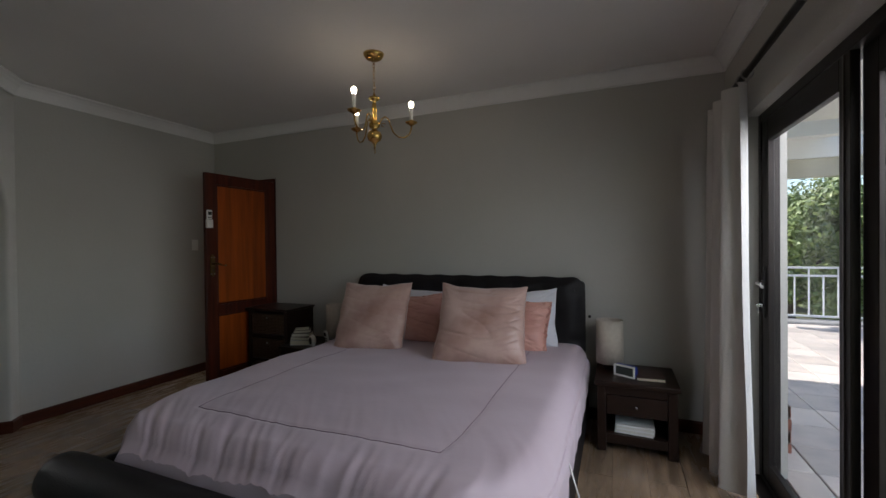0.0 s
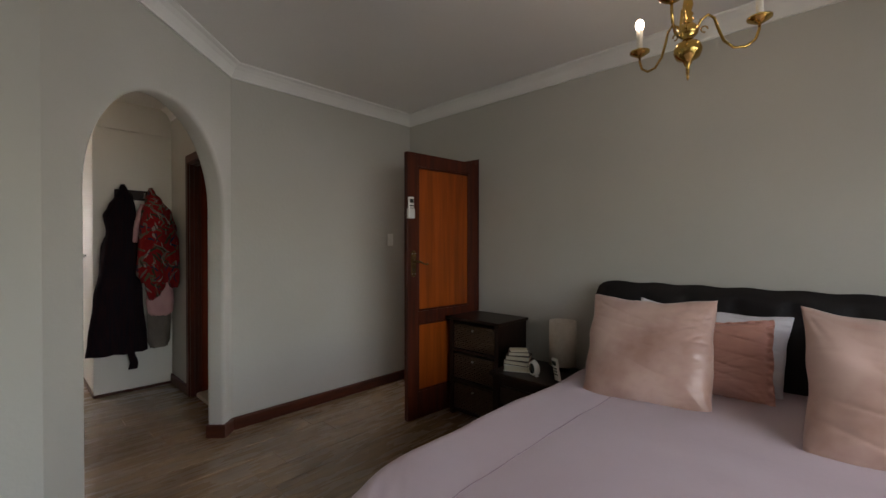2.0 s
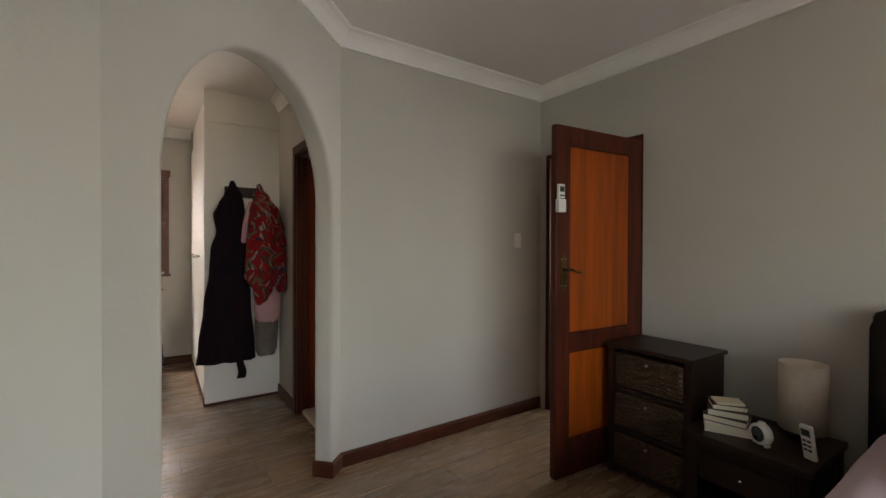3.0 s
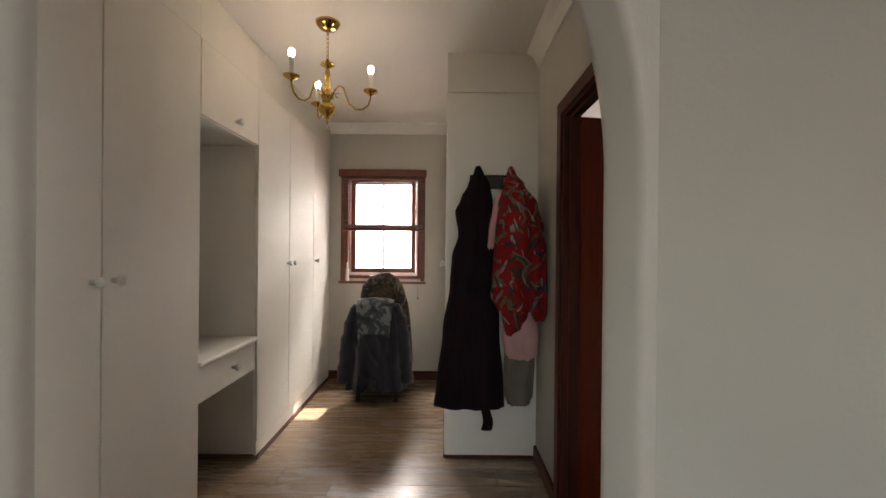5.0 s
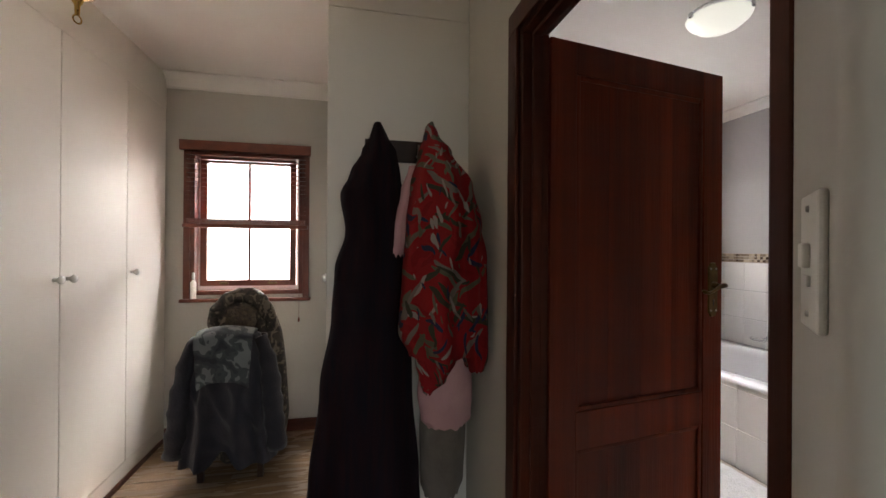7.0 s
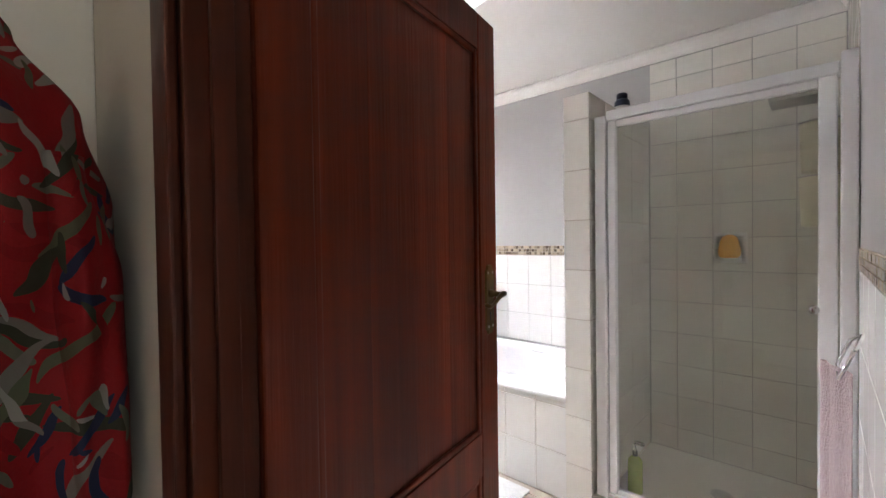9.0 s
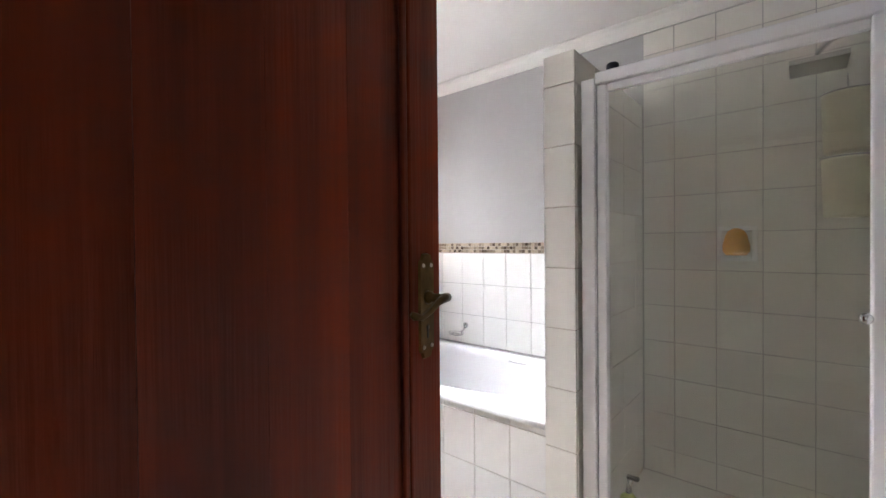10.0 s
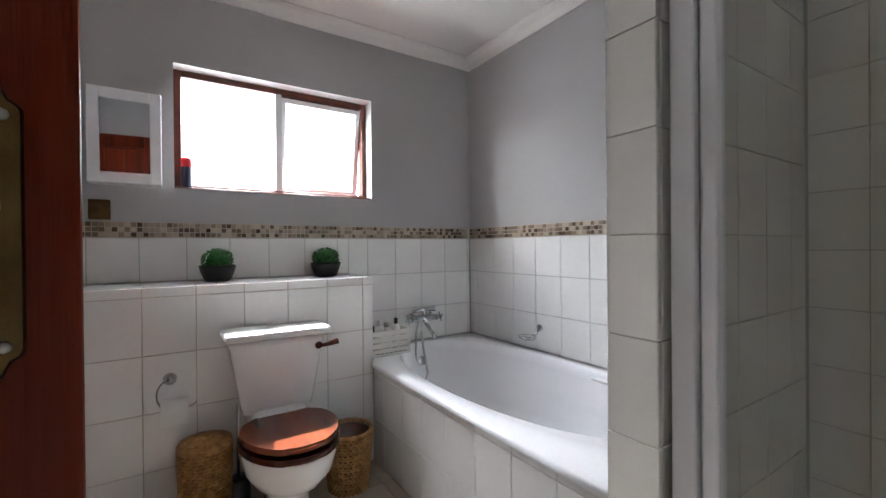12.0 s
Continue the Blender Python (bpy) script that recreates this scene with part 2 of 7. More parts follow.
CAMOB = pattern_mat("brown_camo_cloth", [(0.007, 0.005, 0.004), (0.018, 0.013, 0.009), (0.034, 0.025, 0.016), (0.11, 0.09, 0.065)], 11)
FUR = mat("fur_lining", (0.035, 0.025, 0.018), 0.95, colour2=(0.08, 0.06, 0.04), scale=40, bump=0.8, bump_scale=60)
TILE = mat("white_wall_tile", (0.78, 0.775, 0.755), 0.16, per_object=0.025, colour2=(0.75, 0.745, 0.725), scale=4, bump=0.03, bump_scale=10)
TILEC = mat("cream_wall_tile", (0.76, 0.735, 0.68), 0.2, per_object=0.03, colour2=(0.72, 0.70, 0.645), scale=4, bump=0.03, bump_scale=10)
GROUT = mat("grout", (0.44, 0.37, 0.30), 0.9, colour2=(0.58, 0.51, 0.44), scale=7)
FLOORTILE = mat("beige_floor_tile", (0.50, 0.44, 0.36), 0.4, per_object=0.06, colour2=(0.40, 0.345, 0.28), scale=5, detail=7, bump=0.1, bump_scale=30)
CERAMIC = mat("white_ceramic", (0.83, 0.83, 0.82), 0.07, colour2=(0.80, 0.80, 0.79), scale=3)
ACRYL = mat("white_acrylic", (0.83, 0.83, 0.845), 0.16)
WFRAME = mat("white_enamel_frame", (0.80, 0.80, 0.82), 0.3, colour2=(0.76, 0.76, 0.78), scale=5)
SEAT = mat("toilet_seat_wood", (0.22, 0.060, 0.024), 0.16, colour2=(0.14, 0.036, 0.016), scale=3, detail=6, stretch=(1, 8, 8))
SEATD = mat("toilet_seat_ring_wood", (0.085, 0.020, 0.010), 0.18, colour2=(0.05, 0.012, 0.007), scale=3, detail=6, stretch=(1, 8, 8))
LEAF = mat("box_leaf", (0.018, 0.065, 0.020), 0.8, spec=0.1, colour2=(0.05, 0.15, 0.04), scale=60)
POT = mat("black_pot", (0.010, 0.010, 0.011), 0.5, spec=0.25)
SPONGE = mat("orange_sponge", (0.86, 0.43, 0.06), 0.9, colour2=(0.74, 0.32, 0.04), scale=30, bump=0.5, bump_scale=120)
TOWEL = mat("mauve_towel", (0.42, 0.33, 0.34), 0.95, colour2=(0.36, 0.28, 0.29), scale=50, bump=0.7, bump_scale=140, sheen=0.3)
MATTOWEL = mat("white_bath_mat", (0.72, 0.72, 0.71), 0.95, colour2=(0.64, 0.64, 0.63), scale=40, bump=0.7, bump_scale=120)
CREAM = mat("cream_plastic", (0.72, 0.68, 0.50), 0.4)
GREENB = mat("green_bottle", (0.42, 0.52, 0.10), 0.25)
RED = mat("red_cap", (0.55, 0.02, 0.025), 0.3)
NAVYB = mat("navy_bottle", (0.012, 0.016, 0.04), 0.3)
RUBBER = mat("clear_seal", (0.42, 0.44, 0.47), 0.25)
PATIO = mat("slate_slab", (0.52, 0.46, 0.41), 0.42, per_object=0.18, colour2=(0.38, 0.35, 0.33), scale=3.5, detail=7, bump=0.3, bump_scale=18, rough_var=0.15)
JOINT = mat("patio_joint", (0.14, 0.12, 0.10), 0.9, colour2=(0.19, 0.165, 0.14), scale=9)
OUTWHITE = mat("exterior_white_paint", (0.72, 0.72, 0.68), 0.7, colour2=(0.66, 0.66, 0.62), scale=3)
OUTCREAM = mat("exterior_cream_paint", (0.52, 0.49, 0.38), 0.7, colour2=(0.46, 0.43, 0.33), scale=3)
RAILW = mat("railing_white", (0.76, 0.76, 0.76), 0.4)
BRICK = mat("plinth_brick", (0.30, 0.12, 0.075), 0.75, per_object=0.15, colour2=(0.22, 0.085, 0.055), scale=12, bump=0.3, bump_scale=60)
GRASS = mat("garden_ground", (0.07, 0.085, 0.035), 0.95, colour2=(0.10, 0.10, 0.05), scale=3, bump=0.4, bump_scale=20)
KERB = mat("concrete_edging", (0.24, 0.24, 0.24), 0.85, colour2=(0.17, 0.17, 0.17), scale=10, bump=0.3, bump_scale=60)
BARK = mat("bark", (0.10, 0.075, 0.055), 0.9, colour2=(0.06, 0.045, 0.035), scale=14, stretch=(1, 1, 0.3), bump=0.5, bump_scale=40)


def island_leaf(name, a, b2):
    """Foliage whose leaves differ one from another."""
    m = mat(name, a, 0.5)
    nt = m.node_tree
    g = nt.nodes.new("ShaderNodeNewGeometry")
    mix = nt.nodes.new("ShaderNodeMix")
    mix.data_type = "RGBA"
    mix.inputs[6].default_value = (*a, 1)
    mix.inputs[7].default_value = (*b2, 1)
    nt.links.new(g.outputs["Random Per Island"], mix.inputs[0])
    nt.links.new(mix.outputs[2], nt.nodes["Principled BSDF"].inputs["Base Color"])
    return m


TREELEAF = island_leaf("tree_leaf", (0.060, 0.105, 0.028), (0.24, 0.30, 0.09))
MOSAIC = island_leaf("mosaic_tessera", (0.07, 0.045, 0.03), (0.55, 0.46, 0.34))
MOSAIC.node_tree.nodes["Principled BSDF"].inputs["Roughness"].default_value = 0.15


def glass_mat(name, tint=(1, 1, 1), gloss=0.04, rough=0.0, haze=0.0, haze_colour=(0.8, 0.8, 0.78)):
    """Thin pane: clear with a faint gloss, and a film of dried water where haze is given."""
    m = bpy.data.materials.new(name)
    m.use_nodes = True
    nt = m.node_tree
    nt.nodes.remove(nt.nodes["Principled BSDF"])
    out = nt.nodes["Material Output"]
    tr = nt.nodes.new("ShaderNodeBsdfTransparent")
    tr.inputs[0].default_value = (*tint, 1)
    gl = nt.nodes.new("ShaderNodeBsdfGlossy")
    gl.inputs["Roughness"].default_value = rough
    mx = nt.nodes.new("ShaderNodeMixShader")
    mx.inputs[0].default_value = gloss
    nt.links.new(tr.outputs[0], mx.inputs[1])
    nt.links.new(gl.outputs[0], mx.inputs[2])
    last = mx.outputs[0]
    if haze:
        df = nt.nodes.new("ShaderNodeBsdfDiffuse")
        df.inputs[0].default_value = (*haze_colour, 1)
        m2 = nt.nodes.new("ShaderNodeMixShader")
        no = nt.nodes.new("ShaderNodeTexNoise")
        no.inputs["Scale"].default_value = 3.0
        co = nt.nodes.new("ShaderNodeTexCoord")
        nt.links.new(co.outputs["Object"], no.inputs["Vector"])
        rg = nt.nodes.new("ShaderNodeMapRange")
        rg.inputs["To Min"].default_value, rg.inputs["To Max"].default_value = haze * 0.6, haze * 1.4
        nt.links.new(no.outputs["Fac"], rg.inputs["Value"])
        nt.links.new(rg.outputs[0], m2.inputs[0])
        nt.links.new(last, m2.inputs[1])
        nt.links.new(df.outputs[0], m2.inputs[2])
        last = m2.outputs[0]
    nt.links.new(last, out.inputs["Surface"])
    return m


GLASS = glass_mat("clear_glass")
SHGLASS = glass_mat("shower_glass", (0.985, 0.995, 0.985), 0.05, 0.02, 0.065, (0.66, 0.66, 0.56))
FROST = mat("frosted_glass_dish", (0.80, 0.83, 0.76), 0.35, emit=0.16, emit_colour=(0.95, 1.0, 0.90))
MIRROR = mat("mirror", (0.86, 0.87, 0.87), 0.02, 1.0)


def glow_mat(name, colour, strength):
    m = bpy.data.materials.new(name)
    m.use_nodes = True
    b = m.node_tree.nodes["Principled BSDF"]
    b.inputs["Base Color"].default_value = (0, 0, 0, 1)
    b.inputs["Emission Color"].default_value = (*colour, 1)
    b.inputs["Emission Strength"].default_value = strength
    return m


# emissive surfaces of the boards added outside the windows
BRIGHT = glow_mat("window_glow_board", (0.97, 0.99, 1.0), 3.4)
PASSAGE_GLOW = glow_mat("passage_glow_board", (0.97, 0.99, 1.0), 3.2)

# ---- mesh tools ----


def box(bm, lo, hi, r=0.0, m=None, seg=2):
    """A box from corner to corner, its edges rounded by r."""
    lo, hi = Vector(lo), Vector(hi)
    g = bmesh.ops.create_cube(bm, size=1.0)
    vs = g["verts"]
    for v in vs:
        v.co = Vector(((lo[k] + hi[k]) / 2 + v.co[k] * (hi[k] - lo[k]) for k in range(3)))
    if r > 0:
        es = {e for v in vs for e in v.link_edges}
        made = bmesh.ops.bevel(bm, geom=list(es), offset=r, segments=seg, affect="EDGES", profile=0.5)
        vs = list({v for f in made["faces"] for v in f.verts} | {v for v in vs if v.is_valid})
    if m is not None:
        bmesh.ops.transform(bm, matrix=m, verts=vs)
    return vs


def lathe(bm, profile, seg=20, m=None):
    """A turned body: profile is pairs of radius and height, from bottom to top."""
    rings = []
    for r, z in profile:
        if r < 1e-5:
            rings.append([bm.verts.new((0, 0, z))])
        else:
            rings.append([bm.verts.new((r * math.cos(2 * math.pi * k / seg), r * math.sin(2 * math.pi * k / seg), z)) for k in range(seg)])
    for a, b in zip(rings, rings[1:]):
        for k in range(seg):
            j = (k + 1) % seg
            if len(a) == 1 and len(b) == 1:
                continue
            if len(a) == 1:
                bm.faces.new((a[0], b[j], b[k]))
            elif len(b) == 1:
                bm.faces.new((a[k], a[j], b[0]))
            else:
                bm.faces.new((a[k], a[j], b[j], b[k]))
    if len(rings[0]) > 1:
        bm.faces.new(list(reversed(rings[0])))
    if len(rings[-1]) > 1:
        bm.faces.new(rings[-1])
    vs = [v for r in rings for v in r]
    if m is not None:
        bmesh.ops.transform(bm, matrix=m, verts=vs)
    for v in vs:
        for f in v.link_faces:
            f.smooth = True
    return vs


def tube(bm, pts, r, seg=8, m=None, radii=None):
    """A round bar along a line of points."""
    pts = [Vector(p) for p in pts]
    rings = []
    side = None
    for i, p in enumerate(pts):
        d = (pts[min(i + 1, len(pts) - 1)] - pts[max(i - 1, 0)]).normalized()
        if side is None:
            side = d.orthogonal().normalized()
        else:
            side = (side - d * side.dot(d)).normalized()
        up = d.cross(side)
        rr = radii[i] if radii else r
        rings.append([bm.verts.new(p + side * rr * math.cos(2 * math.pi * k / seg) + up * rr * math.sin(2 * math.pi * k / seg)) for k in range(seg)])
    for a, b in zip(rings, rings[1:]):
        for k in range(seg):
            j = (k + 1) % seg
            f = bm.faces.new((a[k], a[j], b[j], b[k]))
            f.smooth = True
    bm.faces.new(list(reversed(rings[0])))
    bm.faces.new(rings[-1])
    if m is not None:
        bmesh.ops.transform(bm, matrix=m, verts=[v for r2 in rings for v in r2])


def sheet(bm, fn, nu, nv, closed=False, thick=0.0, smooth=True):
    """A surface from fn(u, v) over the unit square; closed joins its ends in u; thick gives it a back."""
    g = [[bm.verts.new(fn(i / nu, j / nv)) for j in range(nv + 1)] for i in range(nu + (0 if closed else 1))]
    faces = []
    n = len(g)
    for i in range(nu):
        for j in range(nv):
            f = bm.faces.new((g[i][j], g[(i + 1) % n][j], g[(i + 1) % n][j + 1], g[i][j + 1]))
            f.smooth = smooth
            faces.append(f)
    if thick:
        bm.normal_update()
        bmesh.ops.solidify(bm, geom=faces, thickness=thick)
    return g


def part(name, bm, material, parent=None, label="", m=None):
    """Links a bmesh as one mesh object, under a thing or a part where one is given."""
    bmesh.ops.recalc_face_normals(bm, faces=bm.faces)
    me = bpy.data.meshes.new(name)
    bm.to_mesh(me)
    bm.free()
    me.materials.append(material)
    ob = new(name, me)
    if parent is not None:
        ob.parent = parent
    if m is not None:
        ob.matrix_basis = m
    if label:
        ob["label"] = label
    return ob


def boxes(name, material, parent, list_of, r=0.0, label="", m=None):
    bm = bmesh.new()
    for lo, hi in list_of:
        box(bm, lo, hi, r)
    return part(name, bm, material, parent, label, m)


def thing(name, label, category, m=None, group="", kind=""):
    """The empty at the base of a thing that has parts."""
    ob = new(name)
    ob.empty_display_size = 0.1
    if m is not None:
        ob.matrix_basis = m
    return tagged(ob, label, category, group, kind)


def one(name, bm, material, label, category, m=None, group="", kind=""):
    """A thing of a single mesh."""
    return tagged(part(name, bm, material, None, "", m), label, category, group, kind)


def run(bm, line, profile, side=1):
    """Extrudes a profile (out from the wall, height) along a line on the plan with mitred corners; side 1: the room lies to the left."""
    pts = [Vector((p[0], p[1])) for p in line]
    rows = []
    for i, p in enumerate(pts):
        d0 = (p - pts[i - 1]).normalized() if i else None
        d1 = (pts[i + 1] - p).normalized() if i + 1 < len(pts) else None
        n0 = Vector((-d0.y, d0.x)) if d0 else None
        n1 = Vector((-d1.y, d1.x)) if d1 else None
        if n0 and n1:
            n = (n0 + n1).normalized()
            n = n / max(0.3, n.dot(n0))
        else:
            n = n0 or n1
        rows.append([bm.verts.new((p.x + n.x * o * side, p.y + n.y * o * side, z)) for o, z in profile])
    k = len(profile)
    for a, b in zip(rows, rows[1:]):
        for j in range(k):
            bm.faces.new((a[j], a[(j + 1) % k], b[(j + 1) % k], b[j]))
    bm.faces.new(rows[0])
    bm.faces.new(list(reversed(rows[-1])))


# ---- the large structure ----
CEIL_Z = 2.63
NORTH, WEST, EAST, SOUTH, SOUTHWEST = 4.28, -4.10, 0.82, -1.60, -3.07
DR_NORTH, DR_WEST, DR_SOUTH = 2.56, -7.24, 0.14
BA_WEST, BA_NORTH, BA_EAST, BA_SOUTH = -7.31, 5.372, -4.35, 2.645


def structure(name, bm, material, label):
    return tagged(part(name, bm, material), label, "", "", "structure")


def wall_of(name, material, label, pieces):
    bm = bmesh.new()
    for lo, hi in pieces:
        box(bm, lo, hi)
    return structure(name, bm, material, label)


def wall_y(x0, x1, y0, y1, holes, top=CEIL_Z, base=0.0):
    """Pieces of a wall that runs along y between x0 and x1, round its openings (y from, y to, sill, head)."""
    out, at = [], y0
    for a, b, s, h in sorted(holes):
        out.append(((x0, at, base), (x1, a, top)))
        if s > base:
            out.append(((x0, a, base), (x1, b, s)))
        if h < top:
            out.append(((x0, a, h), (x1, b, top)))
        at = b
    out.append(((x0, at, base), (x1, y1, top)))
    return out


def wall_x(y0, y1, x0, x1, holes, top=CEIL_Z, base=0.0):
    return [((lo[1], lo[0], lo[2]), (hi[1], hi[0], hi[2])) for lo, hi in wall_y(y0, y1, x0, x1, holes, top, base)]


wall_of("floor", SUBFLOOR, "dark bedding under the laminate planks", [((-7.29, 0.1, -0.12), (0.82, 2.6, -0.012)), ((-4.1, 2.6, -0.12), (0.82, 6.6, -0.012)), ((-3.07, -1.6, -0.12), (0.82, 0.1, -0.012))])
wall_of("floor_bathroom", GROUT, "grout bed of the bathroom floor", [((-7.31, 2.60, -0.12), (-4.35, 5.372, 0.024))])
wall_of("wall_north", WALL, "taupe painted plaster wall behind the bed", wall_x(NORTH, 4.43, -4.13, 1.02, [(-4.0355, -3.2045, 0.0, 2.0805)]))
wall_of("wall_west", WALL, "taupe painted plaster wall beside the bedroom door", [((BA_EAST, 2.645, 0), (WEST, 6.6, CEIL_Z))])
wall_of("wall_east", WALL, "taupe painted plaster wall with the sliding door opening", wall_y(EAST, 1.02, -1.75, NORTH, [(-0.19, 3.80, 0.0, 2.08)]))
wall_of("wall_south", WALL, "taupe painted plaster wall", [((-3.19, -1.75, 0), (EAST, SOUTH, CEIL_Z))])
wall_of("wall_southwest", WALL, "taupe painted plaster wall", [((-3.19, -1.60, 0), (SOUTHWEST, 1.53, CEIL_Z))])
# the opening in the unseen end wall is added to let light in
wall_of("wall_passage", WALL, "taupe painted passage wall", [((-4.10, 6.45, 0), (-2.9, 6.6, 0.9)), ((-4.10, 6.45, 2.1), (-2.9, 6.6, CEIL_Z)), ((-4.10, 6.45, 0.9), (-3.95, 6.6, 2.1)), ((-3.15, 6.45, 0.9), (-2.9, 6.6, 2.1)), ((-3.0, 4.43, 0), (-2.88, 6.45, CEIL_Z))])
wall_of("wall_dressing_north", WALL, "taupe painted plaster wall with the bathroom door", wall_x(DR_NORTH, BA_SOUTH, -7.50, WEST, [(-5.0855, -4.2545, 0.0, 2.0755)]))
wall_of("wall_dressing_west", WALL, "taupe painted plaster wall with a sash window", wall_y(-7.50, DR_WEST, 0.0, DR_NORTH, [(0.929, 1.707, 1.04, 2.083)]))
wall_of("wall_dressing_south", WALL, "painted plaster wall behind the cupboards", [((DR_WEST, 0.0, 0), (-3.19, DR_SOUTH, CEIL_Z))])
wall_of("wall_bathroom_west", BATHWALL, "grey painted wall with the bathroom window", wall_y(-7.53, BA_WEST, BA_SOUTH, 5.6, [(3.49, 4.575, 1.545, 2.186)]))
wall_of("wall_bathroom_north", BATHWALL, "grey painted wall above the bath", [((BA_WEST, BA_NORTH, 0), (BA_EAST, 5.6, CEIL_Z))])
wall_of("wall_bathroom_skin", BATHWALL, "grey painted inner faces of the bathroom", [((BA_WEST, BA_SOUTH, 0), (-5.085, 2.651, CEIL_Z)), ((-5.085, BA_SOUTH, 2.076), (-4.36, 2.651, CEIL_Z)),
                                                                               ((-4.356, 2.655, 0), (BA_EAST, BA_NORTH, CEIL_Z))])
wall_of("wall_stub", GROUT, "tiled half-height wall between bath and shower", [((-5.437, 4.41, 0), (-5.313, BA_NORTH, 2.132))])
wall_of("wall_ledge", GROUT, "tiled boxed-in ledge behind the toilet", [((BA_WEST, BA_SOUTH + 0.006, 0), (-6.97, 4.424, 1.062))])

ceil_bm = bmesh.new()
box(ceil_bm, (-7.53, -1.75, CEIL_Z), (1.02, 6.6, CEIL_Z + 0.12))
structure("ceiling", ceil_bm, CEIL, "white painted plasterboard ceiling")

# the diagonal wall with the arch, along u from its south end to the west corner
R2 = math.sqrt(0.5)
DIAG = Matrix(((-R2, -R2, 0, -3.07), (R2, -R2, 0, 1.53), (0, 0, 1, 0), (0, 0, 0, 1)))
ARCH_L, ARCH_R, SPRING, DIAG_END, DIAG_T = 0.197, 1.345, 1.575, 1.60, 0.115
ab = bmesh.new()
ac, ar = (ARCH_L + ARCH_R) / 2, (ARCH_R - ARCH_L) / 2
curve = [(ARCH_L, 0.0)] + [(ac - ar * math.cos(math.pi * k / 40), SPRING + ar * math.sin(math.pi * k / 40)) for k in range(41)] + [(ARCH_R, 0.0)]
BULL = 0.022


def arch_row(pt, nrm):
    """Section through the wall's thickness at the opening's edge, with rounded arrises."""
    row = []
    for k in range(5):
        a = math.pi / 2 * k / 4
        row.append((pt[0] - nrm[0] * (BULL - BULL * math.sin(a)), BULL - BULL * math.cos(a), pt[1] - nrm[1] * (BULL - BULL * math.sin(a))))
    back = [(x, DIAG_T - y, z) for x, y, z in reversed(row)]
    return row + back


def arch_normal(i):
    if i == 0:
        return (1, 0)
    if i == len(curve) - 1:
        return (-1, 0)
    dx, dz = ac - curve[i][0], SPRING - curve[i][1]
    d = math.hypot(dx, dz)
    return (dx / d, dz / d)


rows = [[ab.verts.new(p) for p in arch_row(pt, arch_normal(i))] for i, pt in enumerate(curve)]
for a, b in zip(rows, rows[1:]):
    for j in range(len(a) - 1):
        f = ab.faces.new((a[j], a[j + 1], b[j + 1], b[j]))
        f.smooth = True
for y, idx in ((0.0, 0), (DIAG_T, -1)):
    ring = [r[idx] for r in rows]
    low_l = [ab.verts.new(p) for p in ((0, y, 0), (0, y, SPRING))]
    low_r = [ab.verts.new(p) for p in ((DIAG_END, y, 0), (DIAG_END, y, SPRING))]
    ab.faces.new((low_l[0], ring[0], ring[1], low_l[1]))
    ab.faces.new((ring[-1], low_r[0], low_r[1], ring[-2]))
    tops = [ab.verts.new((0, y, CEIL_Z))] + [ab.verts.new((v.co.x, y, CEIL_Z)) for v in ring[1:-1]] + [ab.verts.new((DIAG_END, y, CEIL_Z))]
    ab.faces.new((low_l[1], ring[1], tops[1], tops[0]))
    for k in range(1, len(ring) - 2):
        ab.faces.new((ring[k], ring[k + 1], tops[k + 1], tops[k]))
    ab.faces.new((ring[-2], low_r[1], tops[-1], tops[-2]))
arch_wall = structure("wall_arch", ab, WALL, "taupe painted diagonal wall with a round-headed archway")
arch_wall.matrix_basis = DIAG


def on_diag(u, off=0.0):
    p = DIAG @ Vector((u, -off, 0))
    return (p.x, p.y)


# cornices and skirtings
COVE = [(0.0, CEIL_Z - 0.001), (0.085, CEIL_Z - 0.001), (0.085, CEIL_Z - 0.012), (0.062, CEIL_Z - 0.022), (0.040, CEIL_Z - 0.042), (0.024, CEIL_Z - 0.070), (0.014, CEIL_Z - 0.090), (0.014, CEIL_Z - 0.102), (0.0, CEIL_Z - 0.102)]
cb = bmesh.new()
run(cb, [(EAST, SOUTH), (EAST, NORTH), (WEST, NORTH), (WEST, 2.56), (SOUTHWEST, 1.53), (SOUTHWEST, SOUTH)], COVE)
structure("trim_cornice_bedroom", cb, CORNICE, "white coved plaster cornice")
cb = bmesh.new()
run(cb, [(-4.26, DR_NORTH), (-5.63, DR_NORTH)], COVE)
run(cb, [(DR_WEST, 1.965), (DR_WEST, 0.77)], COVE)
structure("trim_cornice_dressing", cb, CORNICE, "white coved plaster cornice")
BCOVE = [(0.0, CEIL_Z - 0.001), (0.075, CEIL_Z - 0.001), (0.075, CEIL_Z - 0.008), (0.050, CEIL_Z - 0.018), (0.030, CEIL_Z - 0.036), (0.016, CEIL_Z - 0.060), (0.010, CEIL_Z - 0.075), (0.0, CEIL_Z - 0.075)]
cb = bmesh.new()
run(cb, [(-4.356, 2.651), (-4.356, BA_NORTH), (BA_WEST, BA_NORTH), (BA_WEST, 2.651), (-4.356, 2.651)], BCOVE)
structure("trim_cornice_bathroom", cb, CEIL, "white coved plaster cornice round the bathroom")
SK = [(0.0, 0.0), (0.016, 0.0), (0.016, 0.076), (0.010, 0.088), (0.0, 0.088)]
sk = bmesh.new()
run(sk, [(EAST, 3.80), (EAST, NORTH), (-3.17, NORTH)], SK)
run(sk, [(WEST, NORTH), (WEST, 2.562), on_diag(ARCH_R), on_diag(ARCH_R, -DIAG_T)], SK)
